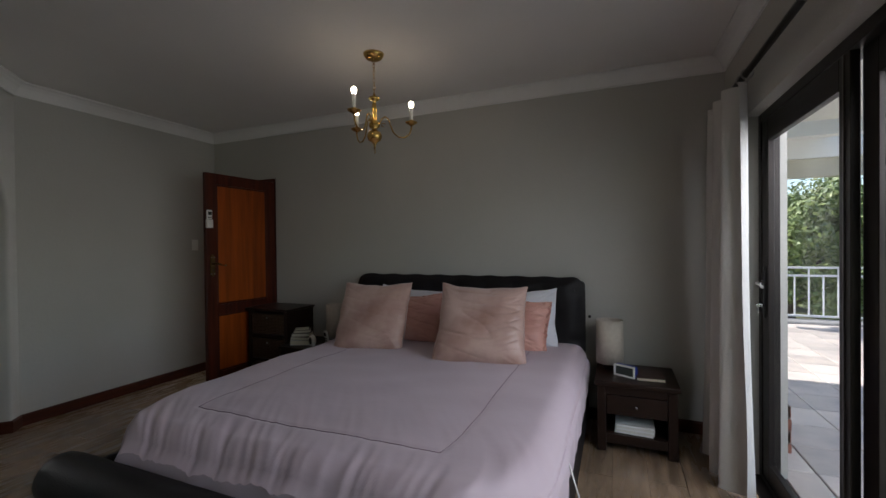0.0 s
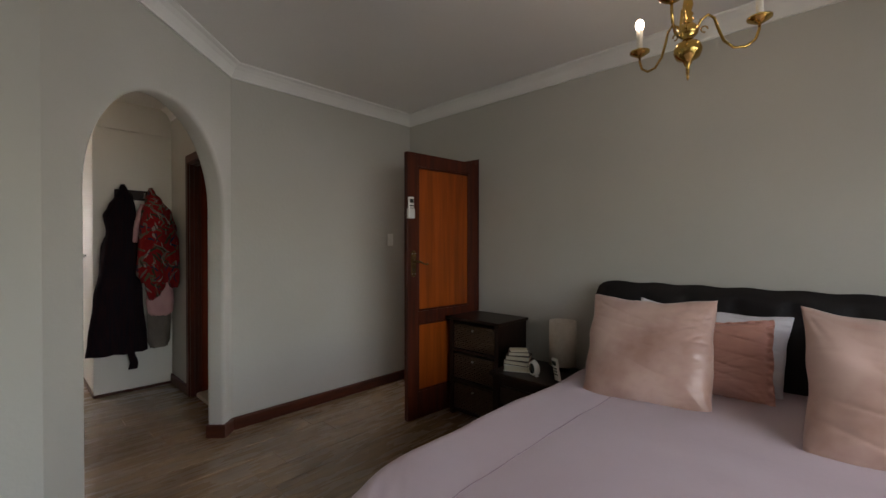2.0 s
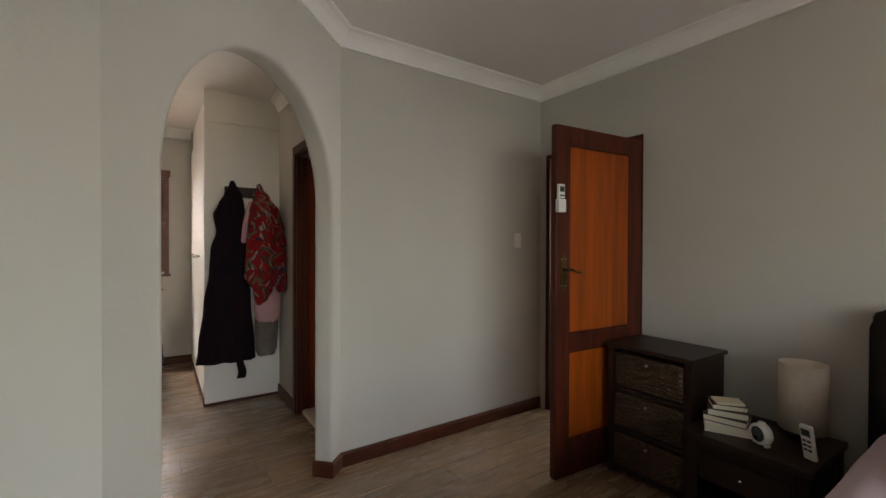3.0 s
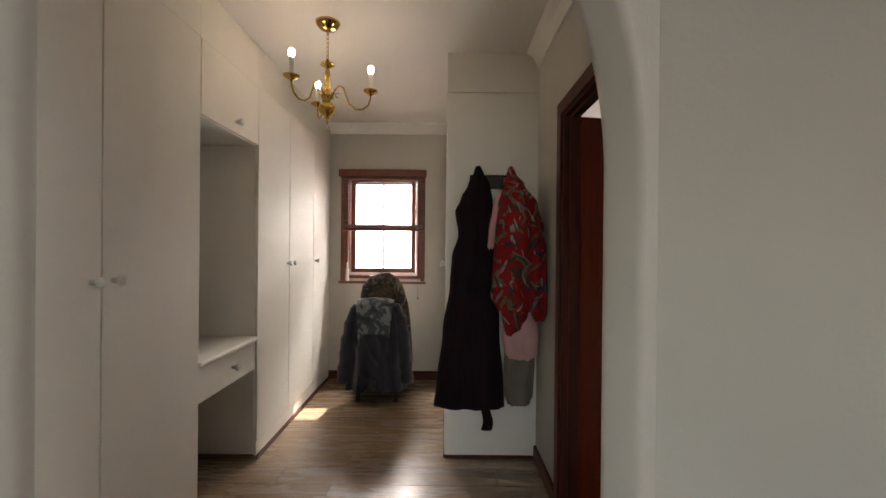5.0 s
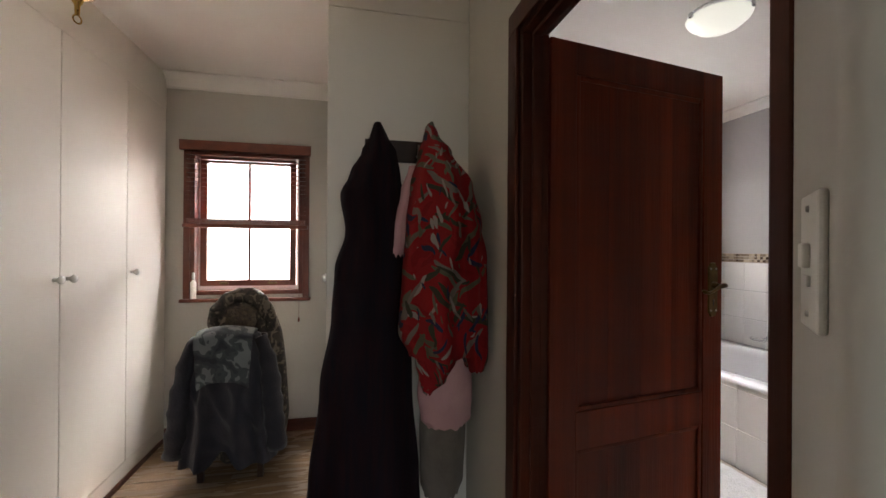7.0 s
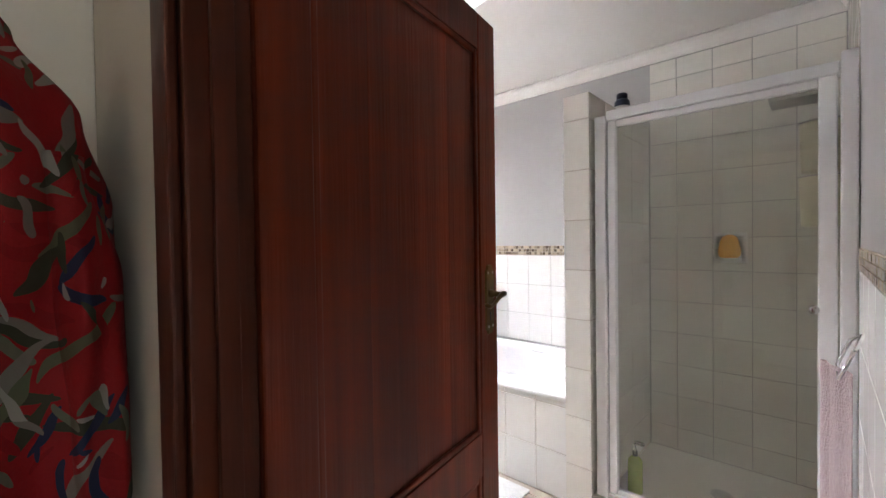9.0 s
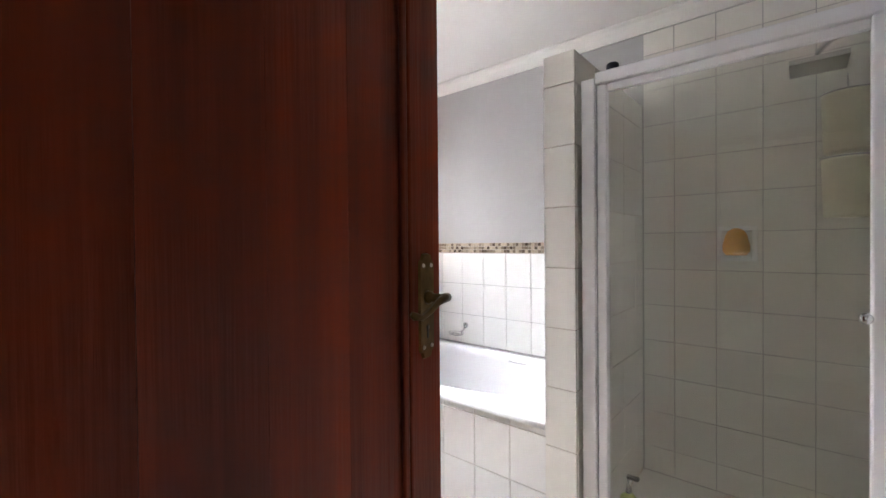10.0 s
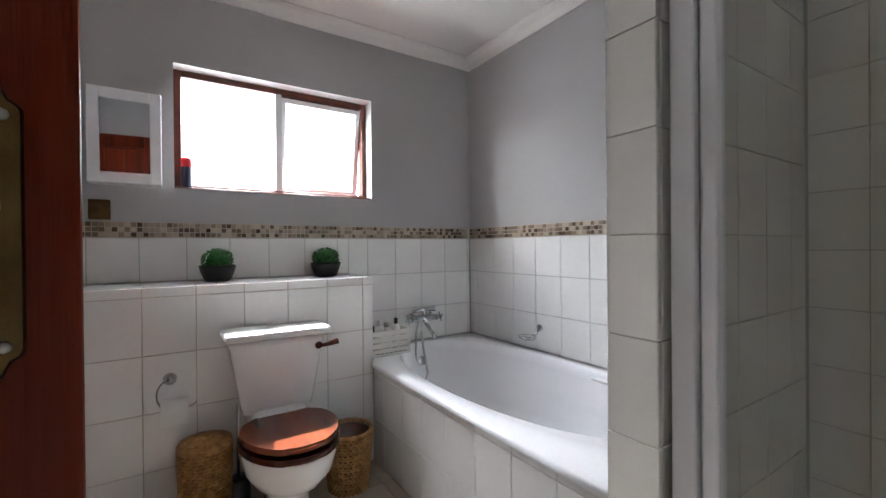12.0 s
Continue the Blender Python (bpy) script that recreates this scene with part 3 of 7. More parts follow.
run(sk, [on_diag(ARCH_L, -DIAG_T), on_diag(ARCH_L), (SOUTHWEST, 1.53), (SOUTHWEST, SOUTH)], SK)
structure("baseboard", sk, SKIRT, "dark red-brown wooden skirting board")
sk = bmesh.new()
run(sk, [(-5.13, DR_NORTH), (-5.63, DR_NORTH)], SK)
run(sk, [(DR_WEST, 1.965), (DR_WEST, 0.77)], SK)
structure("baseboard_dressing", sk, SKIRT, "dark red-brown wooden skirting board")
sk = bmesh.new()
run(sk, [(WEST, 6.45), (WEST, 4.43)], SK)
structure("baseboard_passage", sk, SKIRT, "dark red-brown wooden skirting board")


# ---- doors ----
def door_frame(name, label, m, wide, head, depth, jamb=0.035, arch_w=0.065, right_arch=True):
    """A wooden frame: local x across the opening from the hinge side, y into the wall, z up."""
    f = thing(name, label, "door frame", m, kind="structure")
    arr = [((-jamb, 0, 0), (0, depth, head)), ((wide, 0, 0), (wide + jamb, depth, head)), ((-jamb, 0, head), (wide + jamb, depth, head + jamb))]
    for lo, hi in arr:
        boxes("jamb", MAHOGD, f, [(lo, hi)], 0.004)
    boxes("stop", MAHOGD, f, [((0, 0.03, 0), (0.012, 0.06, head - 0.012)), ((wide - 0.012, 0.03, 0), (wide, 0.06, head - 0.012)), ((0, 0.03, head - 0.012), (wide, 0.06, head))], 0.002)
    tr = [((-jamb - arch_w + 0.02, -0.016, 0), (-0.012, -0.002, head + 0.012)), ((-jamb - arch_w + 0.02, -0.016, head + 0.012), (wide + (jamb + arch_w - 0.02 if right_arch else jamb), -0.002, head + jamb + arch_w - 0.02))]
    if right_arch:
        tr.append(((wide + 0.012, -0.016, 0), (wide + jamb + arch_w - 0.02, -0.002, head + 0.012)))
    else:
        tr.append(((wide + 0.006, -0.010, 0), (wide + jamb, -0.002, head + 0.012)))
    for lo, hi in tr:
        boxes("architrave", MAHOGD, f, [(lo, hi)], 0.004)
    return f


def lever(parent, m, length=0.11, flip=1):
    """A lever handle on a shaped back plate; local x along the lever, y out of the door."""
    pl = bmesh.new()
    out = []
    for k in range(13):
        a = math.pi * k / 12
        out.append((0.0235 * math.cos(a), 0.080 + 0.010 * math.sin(a) + (0.009 if 4 <= k <= 8 else 0)))
    prof = [(x, z) for x, z in out] + [(-x, -z) for x, z in out]
    f1 = [pl.verts.new((x, 0.0, z)) for x, z in prof]
    f2 = [pl.verts.new((x * 0.93, 0.005, z * 0.98)) for x, z in prof]
    pl.faces.new(f1)
    pl.faces.new(list(reversed(f2)))
    n = len(prof)
    for k in range(n):
        pl.faces.new((f1[k], f1[(k + 1) % n], f2[(k + 1) % n], f2[k]))
    plate = part("back_plate", pl, OLDBRASS, parent, "aged brass back plate", m)
    scr = bmesh.new()
    for sx in (-0.013, 0.013):
        for sz in (-0.076, 0.076):
            lathe(scr, [(0.0042, 0), (0.0036, 0.002), (0, 0.003)], 8, pose(sx, 0.005, sz, -90))
    part("screw", scr, STEEL, plate)
    kh = bmesh.new()
    lathe(kh, [(0.0050, 0), (0.0050, 0.0008)], 10, pose(0, 0.0052, -0.040, -90))
    box(kh, (-0.0026, 0.0052, -0.060), (0.0026, 0.0060, -0.040))
    part("keyhole", kh, BLACKPL, plate)
    lv = bmesh.new()
    lathe(lv, [(0.013, 0.004), (0.012, 0.012), (0.008, 0.018), (0.008, 0.045)], 14, pose(0, 0, 0.016, -90))
    pts = [(0.004 * flip, 0.046, 0.018), (-0.012 * flip, 0.049, 0.019), (-0.035 * flip, 0.050, 0.013), (-0.062 * flip, 0.050, 0.000), (-0.086 * flip, 0.050, -0.006), (-length * flip, 0.050, -0.001), (-(length + 0.006) * flip, 0.046, 0.004)]
    tube(lv, pts, 0.006, 10, None, [0.0085, 0.0085, 0.0062, 0.0048, 0.0050, 0.0068, 0.004])
    part("door_handle", lv, OLDBRASS, parent, "aged brass lever", m)


def panel_door(name, label, m, wide, high, frame_mat, panel_mat, panel_label, boards, mids):
    """A two-panel door leaf: local x from the hinge to the free edge, y through its thickness, z up."""
    d = thing(name, label, "door", m)
    T, S = 0.042, 0.10
    mid0, mid1 = mids
    boxes("stile", frame_mat, d, [((0, 0, 0), (S, T, high))], 0.004)
    boxes("stile", frame_mat, d, [((wide - S, 0, 0), (wide, T, high))], 0.004)
    boxes("rail", frame_mat, d, [((S, 0.001, high - S), (wide - S, T - 0.001, high))], 0.002)
    boxes("rail", frame_mat, d, [((S, 0.001, mid0), (wide - S, T - 0.001, mid1))], 0.002)
    boxes("rail", frame_mat, d, [((S, 0.001, 0), (wide - S, T - 0.001, 0.20))], 0.002)
    for z0, z1 in ((0.20, mid0), (mid1, high - S)):
        n = boards
        w = (wide - 2 * S) / n
        for k in range(n):
            boxes("panel_board", panel_mat, d, [((S + k * w + 0.0004, 0.013, z0), (S + (k + 1) * w - 0.0004, T - 0.013, z1))], 0.0, panel_label)
        for y, sgn in ((0.013, -1), (T - 0.013, 1)):
            mo = bmesh.new()
            for (xa, za, xb, zb) in ((S, z0, S + 0.016, z1), (wide - S - 0.016, z0, wide - S, z1), (S + 0.016, z0, wide - S - 0.016, z0 + 0.016), (S + 0.016, z1 - 0.016, wide - S - 0.016, z1)):
                box(mo, (xa, min(y, y + sgn * 0.010), za), (xb, max(y, y + sgn * 0.010), zb), 0.004)
            part("moulding", mo, frame_mat, d)
    return d


# bedroom door: in the north wall, hinged on its east jamb, open into the room
door_frame("door_1_frame", "dark wooden door frame in the bedroom corner", pose(-3.24, 4.28, 0, 0, 0, 180) @ pose(0, -0.152, 0), 0.76, 2.045, 0.152)
BED_LEAF = pose(-3.245, 4.262, 0.012, 0, 0, -94.5)
leaf1 = panel_door("door_1", "open dark wooden door with bright orange pine panels", BED_LEAF, 0.755, 2.02, MAHOGD, PINE, "orange pine board", 3, (0.725, 0.815))
lever(leaf1, pose(0.70, 0.042, 1.18), 0.10, 1)
lever(leaf1, pose(0.70, 0.0, 1.18) @ pose(0, 0, 0, 0, 0, 180), 0.10, -1)
# bathroom door: hinged on its west jamb, open into the bathroom
door_frame("door_2_frame", "dark mahogany door frame between dressing room and bathroom", pose(-5.05, 2.56, 0), 0.76, 2.04, 0.088, right_arch=False)
BATH_LEAF = pose(-5.044, 2.650, 0.012, 0, 0, 99.2)
leaf2 = panel_door("door_2", "open red mahogany panelled door", BATH_LEAF, 0.765, 2.022, MAHOG, MAHOG, "mahogany board", 4, (0.745, 0.865))
lever(leaf2, pose(0.712, 0.0, 1.232) @ pose(0, 0, 0, 0, 0, 180), 0.105, -1)
lever(leaf2, pose(0.712, 0.042, 1.232), 0.105, 1)
for leaf, zs in ((leaf1, (0.25, 1.75)), (leaf2, (0.25, 1.75))):
    for z in zs:
        hb = bmesh.new()
        tube(hb, [(-0.003, 0.021, z - 0.045), (-0.003, 0.021, z + 0.045)], 0.006, 8)
        part("hinge", hb, OLDBRASS, leaf, "brass hinge")


# ---- windows ----
def sash_window():
    """The dressing-room window: local frame in the west wall, seen from the room."""
    w = thing("window_1", "red-brown wooden sash window with small panes", "window", kind="structure")
    X = DR_WEST - 0.06
    y0, y1, z0, z1 = 0.929, 1.707, 1.04, 2.083
    for lo, hi in (((DR_WEST - 0.12, y0, z0), (DR_WEST + 0.012, y0 + 0.03, z1)), ((DR_WEST - 0.12, y1 - 0.03, z0), (DR_WEST + 0.012, y1, z1)), ((DR_WEST - 0.12, y0 + 0.03, z1 - 0.03), (DR_WEST + 0.012, y1 - 0.03, z1)), ((DR_WEST - 0.12, y0 + 0.03, z0), (DR_WEST + 0.012, y1 - 0.03, z0 + 0.03))):
        boxes("frame", WINWOOD, w, [(lo, hi)], 0.003)
    for lo, hi in (((DR_WEST + 0.002, y0 - 0.045, z0 - 0.03), (DR_WEST + 0.016, y0, z1 + 0.035)), ((DR_WEST + 0.002, y1, z0 - 0.03), (DR_WEST + 0.016, y1 + 0.045, z1 + 0.035)), ((DR_WEST + 0.002, y0, z1), (DR_WEST + 0.016, y1, z1 + 0.035))):
        boxes("casing", WINWOOD, w, [(lo, hi)], 0.003)
    boxes("window_sill", WINWOOD, w, [((DR_WEST - 0.02, y0 - 0.06, z0 - 0.05), (DR_WEST + 0.05, y1 + 0.06, z0 - 0.025))], 0.005)
    boxes("liner", WFRAME, w, [((X - 0.03, y0 + 0.03, z0 + 0.03), (X - 0.005, y0 + 0.055, z1 - 0.03)), ((X - 0.03, y1 - 0.055, z0 + 0.03), (X - 0.005, y1 - 0.03, z1 - 0.03)), ((X - 0.03, y0 + 0.055, z0 + 0.03), (X - 0.005, y1 - 0.055, z0 + 0.062))], 0.002)
    ym, zm = (y0 + y1) / 2, (z0 + z1) / 2 - 0.01
    for a, b in ((z0 + 0.062, zm + 0.02), (zm - 0.02, z1 - 0.03)):
        s = boxes("sash", WINWOOD, w, [((X, y0 + 0.055, a), (X + 0.035, y0 + 0.10, b)), ((X, y1 - 0.10, a), (X + 0.035, y1 - 0.055, b)), ((X, y0 + 0.10, a), (X + 0.035, y1 - 0.10, a + 0.045)), ((X, y0 + 0.10, b - 0.04), (X + 0.035, y1 - 0.10, b)), ((X + 0.004, ym - 0.009, a + 0.045), (X + 0.03, ym + 0.009, b - 0.04))], 0.002)
        for p0, p1 in ((y0 + 0.10, ym - 0.009), (ym + 0.009, y1 - 0.10)):
            g = boxes("pane", GLASS, s, [((X + 0.014, p0, a + 0.045), (X + 0.018, p1, b - 0.04))])
            g.visible_shadow = False
    for yy in (y0 + 0.22, y1 - 0.22):
        hb = bmesh.new()
        box(hb, (X + 0.035, yy - 0.03, z0 + 0.075), (X + 0.048, yy + 0.03, z0 + 0.09), 0.003)
        part("sash_lift", hb, OLDBRASS, w)
    return w


sash_window()


def blind():
    b = thing("venetian_blind", "half-raised dark red wooden venetian blind", "blind", pose(DR_WEST + 0.055, 1.318, 0))
    boxes("valance", WINWOOD, b, [((-0.015, -0.447, 2.082), (0.012, 0.447, 2.155))], 0.004, "lighter red-brown valance board")
    for k in range(14):
        z = 2.055 - k * 0.0325
        bm = bmesh.new()
        box(bm, (-0.024, -0.405, -0.0013), (0.024, 0.405, 0.0013), 0.0, pose(-0.018, 0, z, 0, 5, 0))
        part("slat", bm, WINWOOD, b)
    for k in range(6):
        boxes("slat", WINWOOD, b, [((-0.042, -0.405, 1.560 + k * 0.0062), (0.006, 0.405, 1.5640 + k * 0.0062))])
    boxes("bottom_rail", WINWOOD, b, [((-0.044, -0.425, 1.530), (0.008, 0.425, 1.556))], 0.004)
    for y in (-0.30, 0.30):
        bm = bmesh.new()
        tube(bm, [(-0.018, y, 2.08), (-0.018, y, 1.55)], 0.0012, 5)
        part("ladder_cord", bm, WINWOOD, b)
    bm = bmesh.new()
    tube(bm, [(0.012, 0.365, 2.08), (0.014, 0.370, 1.5), (0.016, 0.370, 0.87)], 0.0014, 5)
    lathe(bm, [(0.002, 0), (0.008, 0.006), (0.006, 0.026), (0.002, 0.036)], 8, pose(0.016, 0.370, 0.835))
    part("pull_cord", bm, WINWOOD, b)


blind()


def bath_window():
    w = thing("window_2", "two-light bathroom window with one pane ajar", "window", kind="structure")
    X = -7.45
    y0, y1, z0, z1, ym = 3.49, 4.575, 1.545, 2.186, 4.018
    boxes("window_sill", WINWOOD, w, [((X - 0.03, y0, z0), (BA_WEST - 0.012, y1, z0 + 0.010))], 0.003)
    for lo, hi in (((X, y0, z0 + 0.010), (X + 0.05, y0 + 0.035, z1)), ((X, y1 - 0.03, z0 + 0.010), (X + 0.05, y1, z1)), ((X, y0 + 0.035, z1 - 0.035), (X + 0.05, y1 - 0.03, z1)), ((X, y0 + 0.035, z0 + 0.010), (X + 0.05, y1 - 0.03, z0 + 0.032))):
        boxes("frame", WINWOOD, w, [(lo, hi)], 0.003)
    boxes("mullion", WFRAME, w, [((X - 0.005, ym - 0.018, z0 + 0.032), (X + 0.058, ym + 0.018, z1 - 0.035))], 0.003, "white mullion")
    g = boxes("pane", GLASS, w, [((X + 0.02, y0 + 0.035, z0 + 0.032), (X + 0.024, ym - 0.018, z1 - 0.035))])
    g.visible_shadow = False
    s = thing("casement", "", "", pose(X + 0.01, ym + 0.02, z1 - 0.04, 0, 9, 0))
    s.parent = w
    H, W = z1 - z0 - 0.075, y1 - ym - 0.055
    boxes("seal", ALU, s, [((0.005, 0.004, -0.004), (0.026, W - 0.004, 0.006)), ((0.005, W - 0.002, -H), (0.026, W + 0.008, -0.004))], 0.001, "black rubber seal")
    boxes("casement_frame", WFRAME, s, [((0, 0, -0.03), (0.03, W, 0)), ((0, 0, -H), (0.03, W, -H + 0.03)), ((0, 0, -H + 0.03), (0.03, 0.03, -0.03)), ((0, W - 0.03, -H + 0.03), (0.03, W, -0.03))], 0.002)
    g = boxes("pane", GLASS, s, [((0.012, 0.03, -H + 0.03), (0.016, W - 0.03, -0.03))])
    g.visible_shadow = False


bath_window()


def sliding_door():
    s = thing("door_3", "dark bronze aluminium glazed patio door", "sliding door", kind="structure")
    X0, X1 = 0.885, 0.945
    y0, y1, z1 = -0.19, 3.80, 2.08
    for lo, hi in (((X0, y1 - 0.045, 0), (X1 + 0.03, y1, z1)), ((X0, y0, 0), (X1 + 0.03, y0 + 0.045, z1)), ((X0, y0 + 0.045, z1 - 0.05), (X1 + 0.03, y1 - 0.045, z1)), ((X0, y0 + 0.045, 0), (X1 + 0.03, y1 - 0.045, 0.03))):
        boxes("frame", ALU, s, [(lo, hi)], 0.003)
    n, w = 4, (y1 - y0 - 0.09) / 4
    for k in range(n):
        b1 = y1 - 0.045 - k * w
        b0 = b1 - w
        xx = X0 + 0.006 + (0.0 if k % 2 == 0 else 0.032)
        lf = boxes("leaf", ALU, s, [((xx, b1 - 0.10, 0.03), (xx + 0.03, b1 - 0.002, z1 - 0.05)), ((xx, b0 + 0.002, 0.03), (xx + 0.03, b0 + 0.085, z1 - 0.05)), ((xx, b0 + 0.085, z1 - 0.17), (xx + 0.03, b1 - 0.10, z1 - 0.05)), ((xx, b0 + 0.085, 0.03), (xx + 0.03, b1 - 0.10, 0.13))], 0.003)
        g = boxes("pane", GLASS, lf, [((xx + 0.013, b0 + 0.085, 0.13), (xx + 0.018, b1 - 0.10, z1 - 0.17))])
        g.visible_shadow = False
        if k == 0:
            boxes("seal", ALUGREY, lf, [((xx - 0.004, b0 + 0.040, 0.03), (xx + 0.002, b0 + 0.052, z1 - 0.05))], 0.001)
            hb = bmesh.new()
            box(hb, (xx - 0.010, b1 - 0.068, 0.93), (xx, b1 - 0.038, 1.22), 0.004)
            part("lock_plate", hb, BLACKPL, lf)
            hb = bmesh.new()
            lathe(hb, [(0.009, 0), (0.009, 0.03)], 10, pose(xx - 0.010, b1 - 0.053, 1.12, 0, -90))
            tube(hb, [(xx - 0.042, b1 - 0.053, 1.12), (xx - 0.046, b1 - 0.09, 1.122), (xx - 0.046, b1 - 0.17, 1.112)], 0.008, 8)
            part("door_handle", hb, STEEL, lf, "steel lever")
            hb = bmesh.new()
            lathe(hb, [(0.010, 0), (0.010, 0.012), (0.006, 0.014)], 12, pose(xx - 0.010, b1 - 0.053, 1.00, 0, -90))
            box(hb, (xx - 0.045, b1 - 0.055, 0.992), (xx - 0.022, b1 - 0.051, 1.008), 0.001)
            box(hb, (xx - 0.036, b1 - 0.062, 0.955), (xx - 0.033, b1 - 0.044, 0.985), 0.001)
            part("key", hb, CHROME, lf, "bright key in the lock")
    boxes("threshold", ALU, s, [((EAST, y0 + 0.01, -0.012), (X0, y1 - 0.01, 0.006))], 0.002)


sliding_door()

# ---- bedroom ----
BX0, BX1, BY0, BY1 = -2.10, -0.12, 2.05, 4.15


def smooth_step(a, b, x):
    t = min(1, max(0, (x - a) / (b - a)))
    return t * t * (3 - 2 * t)


def make_bed():
    b = thing("bed", "king-size bed with buttoned black leather headboard and roll footboard", "bed")
    hb = bmesh.new()
    W, H = 2.03, 1.10
    # front face with soft tufts, top edge rolled

    def front(u, v):
        x = -2.125 + W * u
        z = 0.12 + (H - 0.12) * v
        corner = 0.10
        z_top = H - (corner - math.sqrt(max(0, corner ** 2 - max(0, corner - min(u, 1 - u) * W) ** 2)))
        z = 0.12 + (z_top - 0.12) * v
        d = 0.0
        for r in range(3):
            zz = 0.62 + 0.19 * r
            for c in range(9):
                xx = -2.02 + 0.23 * c + (0.115 if r % 2 else 0)
                d = max(d, math.exp(-((x - xx) ** 2 + (z - zz) ** 2) / 0.0011))
        puff = 0.03 * math.sin(math.pi * min(1, v * 1.0)) ** 0.5
        edge = smooth_step(0, 0.05, min(u, 1 - u)) * smooth_step(0, 0.06, 1 - v)
        wob = 0.004 * math.sin(x * 28) * smooth_step(0.85, 1.0, v)
        return Vector((x, 4.185 - (0.045 + puff * 0.6) * edge + 0.03 * d, z + wob))

    sheet(hb, front, 72, 30)
    hb.normal_update()
    box(hb, (-2.12, 4.183, 0.02), (-0.10, 4.265, H - 0.03), 0.03)
    part("headboard", hb, LEATHER, b, "buttoned black leather headboard")
    for r in range(3):
        for c in range(9):
            bt = bmesh.new()
            lathe(bt, [(0.012, 0), (0.010, 0.006), (0, 0.009)], 8, pose(-2.02 + 0.23 * c + (0.115 if r % 2 else 0), 4.166, 0.62 + 0.19 * r, 90))
            part("button", bt, LEATHER, b)
    for x0, x1 in ((-2.165, -2.105), (-0.125, -0.075)):
        boxes("side_rail", LEATHER, b, [((x0, 1.95, 0.06), (x1, 4.18, 0.36))], 0.02)
    fb = bmesh.new()

    def roll(u, v):
        a = 2 * math.pi * v
        e = smooth_step(0, 0.03, min(u, 1 - u))
        r = 0.105 * (0.55 + 0.45 * e)
        return Vector((-2.18 + 2.17 * u, 1.90 + r * math.cos(a) * 1.02, 0.36 + r * math.sin(a)))

    g = sheet(fb, roll, 40, 20)
    for row in (g[0], g[-1]):
        fb.faces.new(row[:-1])
    bmesh.ops.remove_doubles(fb, verts=fb.verts, dist=0.0005)
    box(fb, (-2.20, 1.85, 0.05), (-0.05, 1.95, 0.34), 0.02)
    part("footboard", fb, LEATHER, b, "rolled black leather footboard")
    boxes("mattress", LINEN, b, [((-2.0, 2.12, 0.22), (-0.2, 4.13, 0.50))], 0.05, "white mattress")
    for x in (-2.06, -0.18):
        for y in (1.93, 4.20):
            boxes("foot", BLACKWOOD, b, [((x - 0.04, y - 0.04, 0.0), (x + 0.04, y + 0.04, 0.06))], 0.004)
    return b


make_bed()


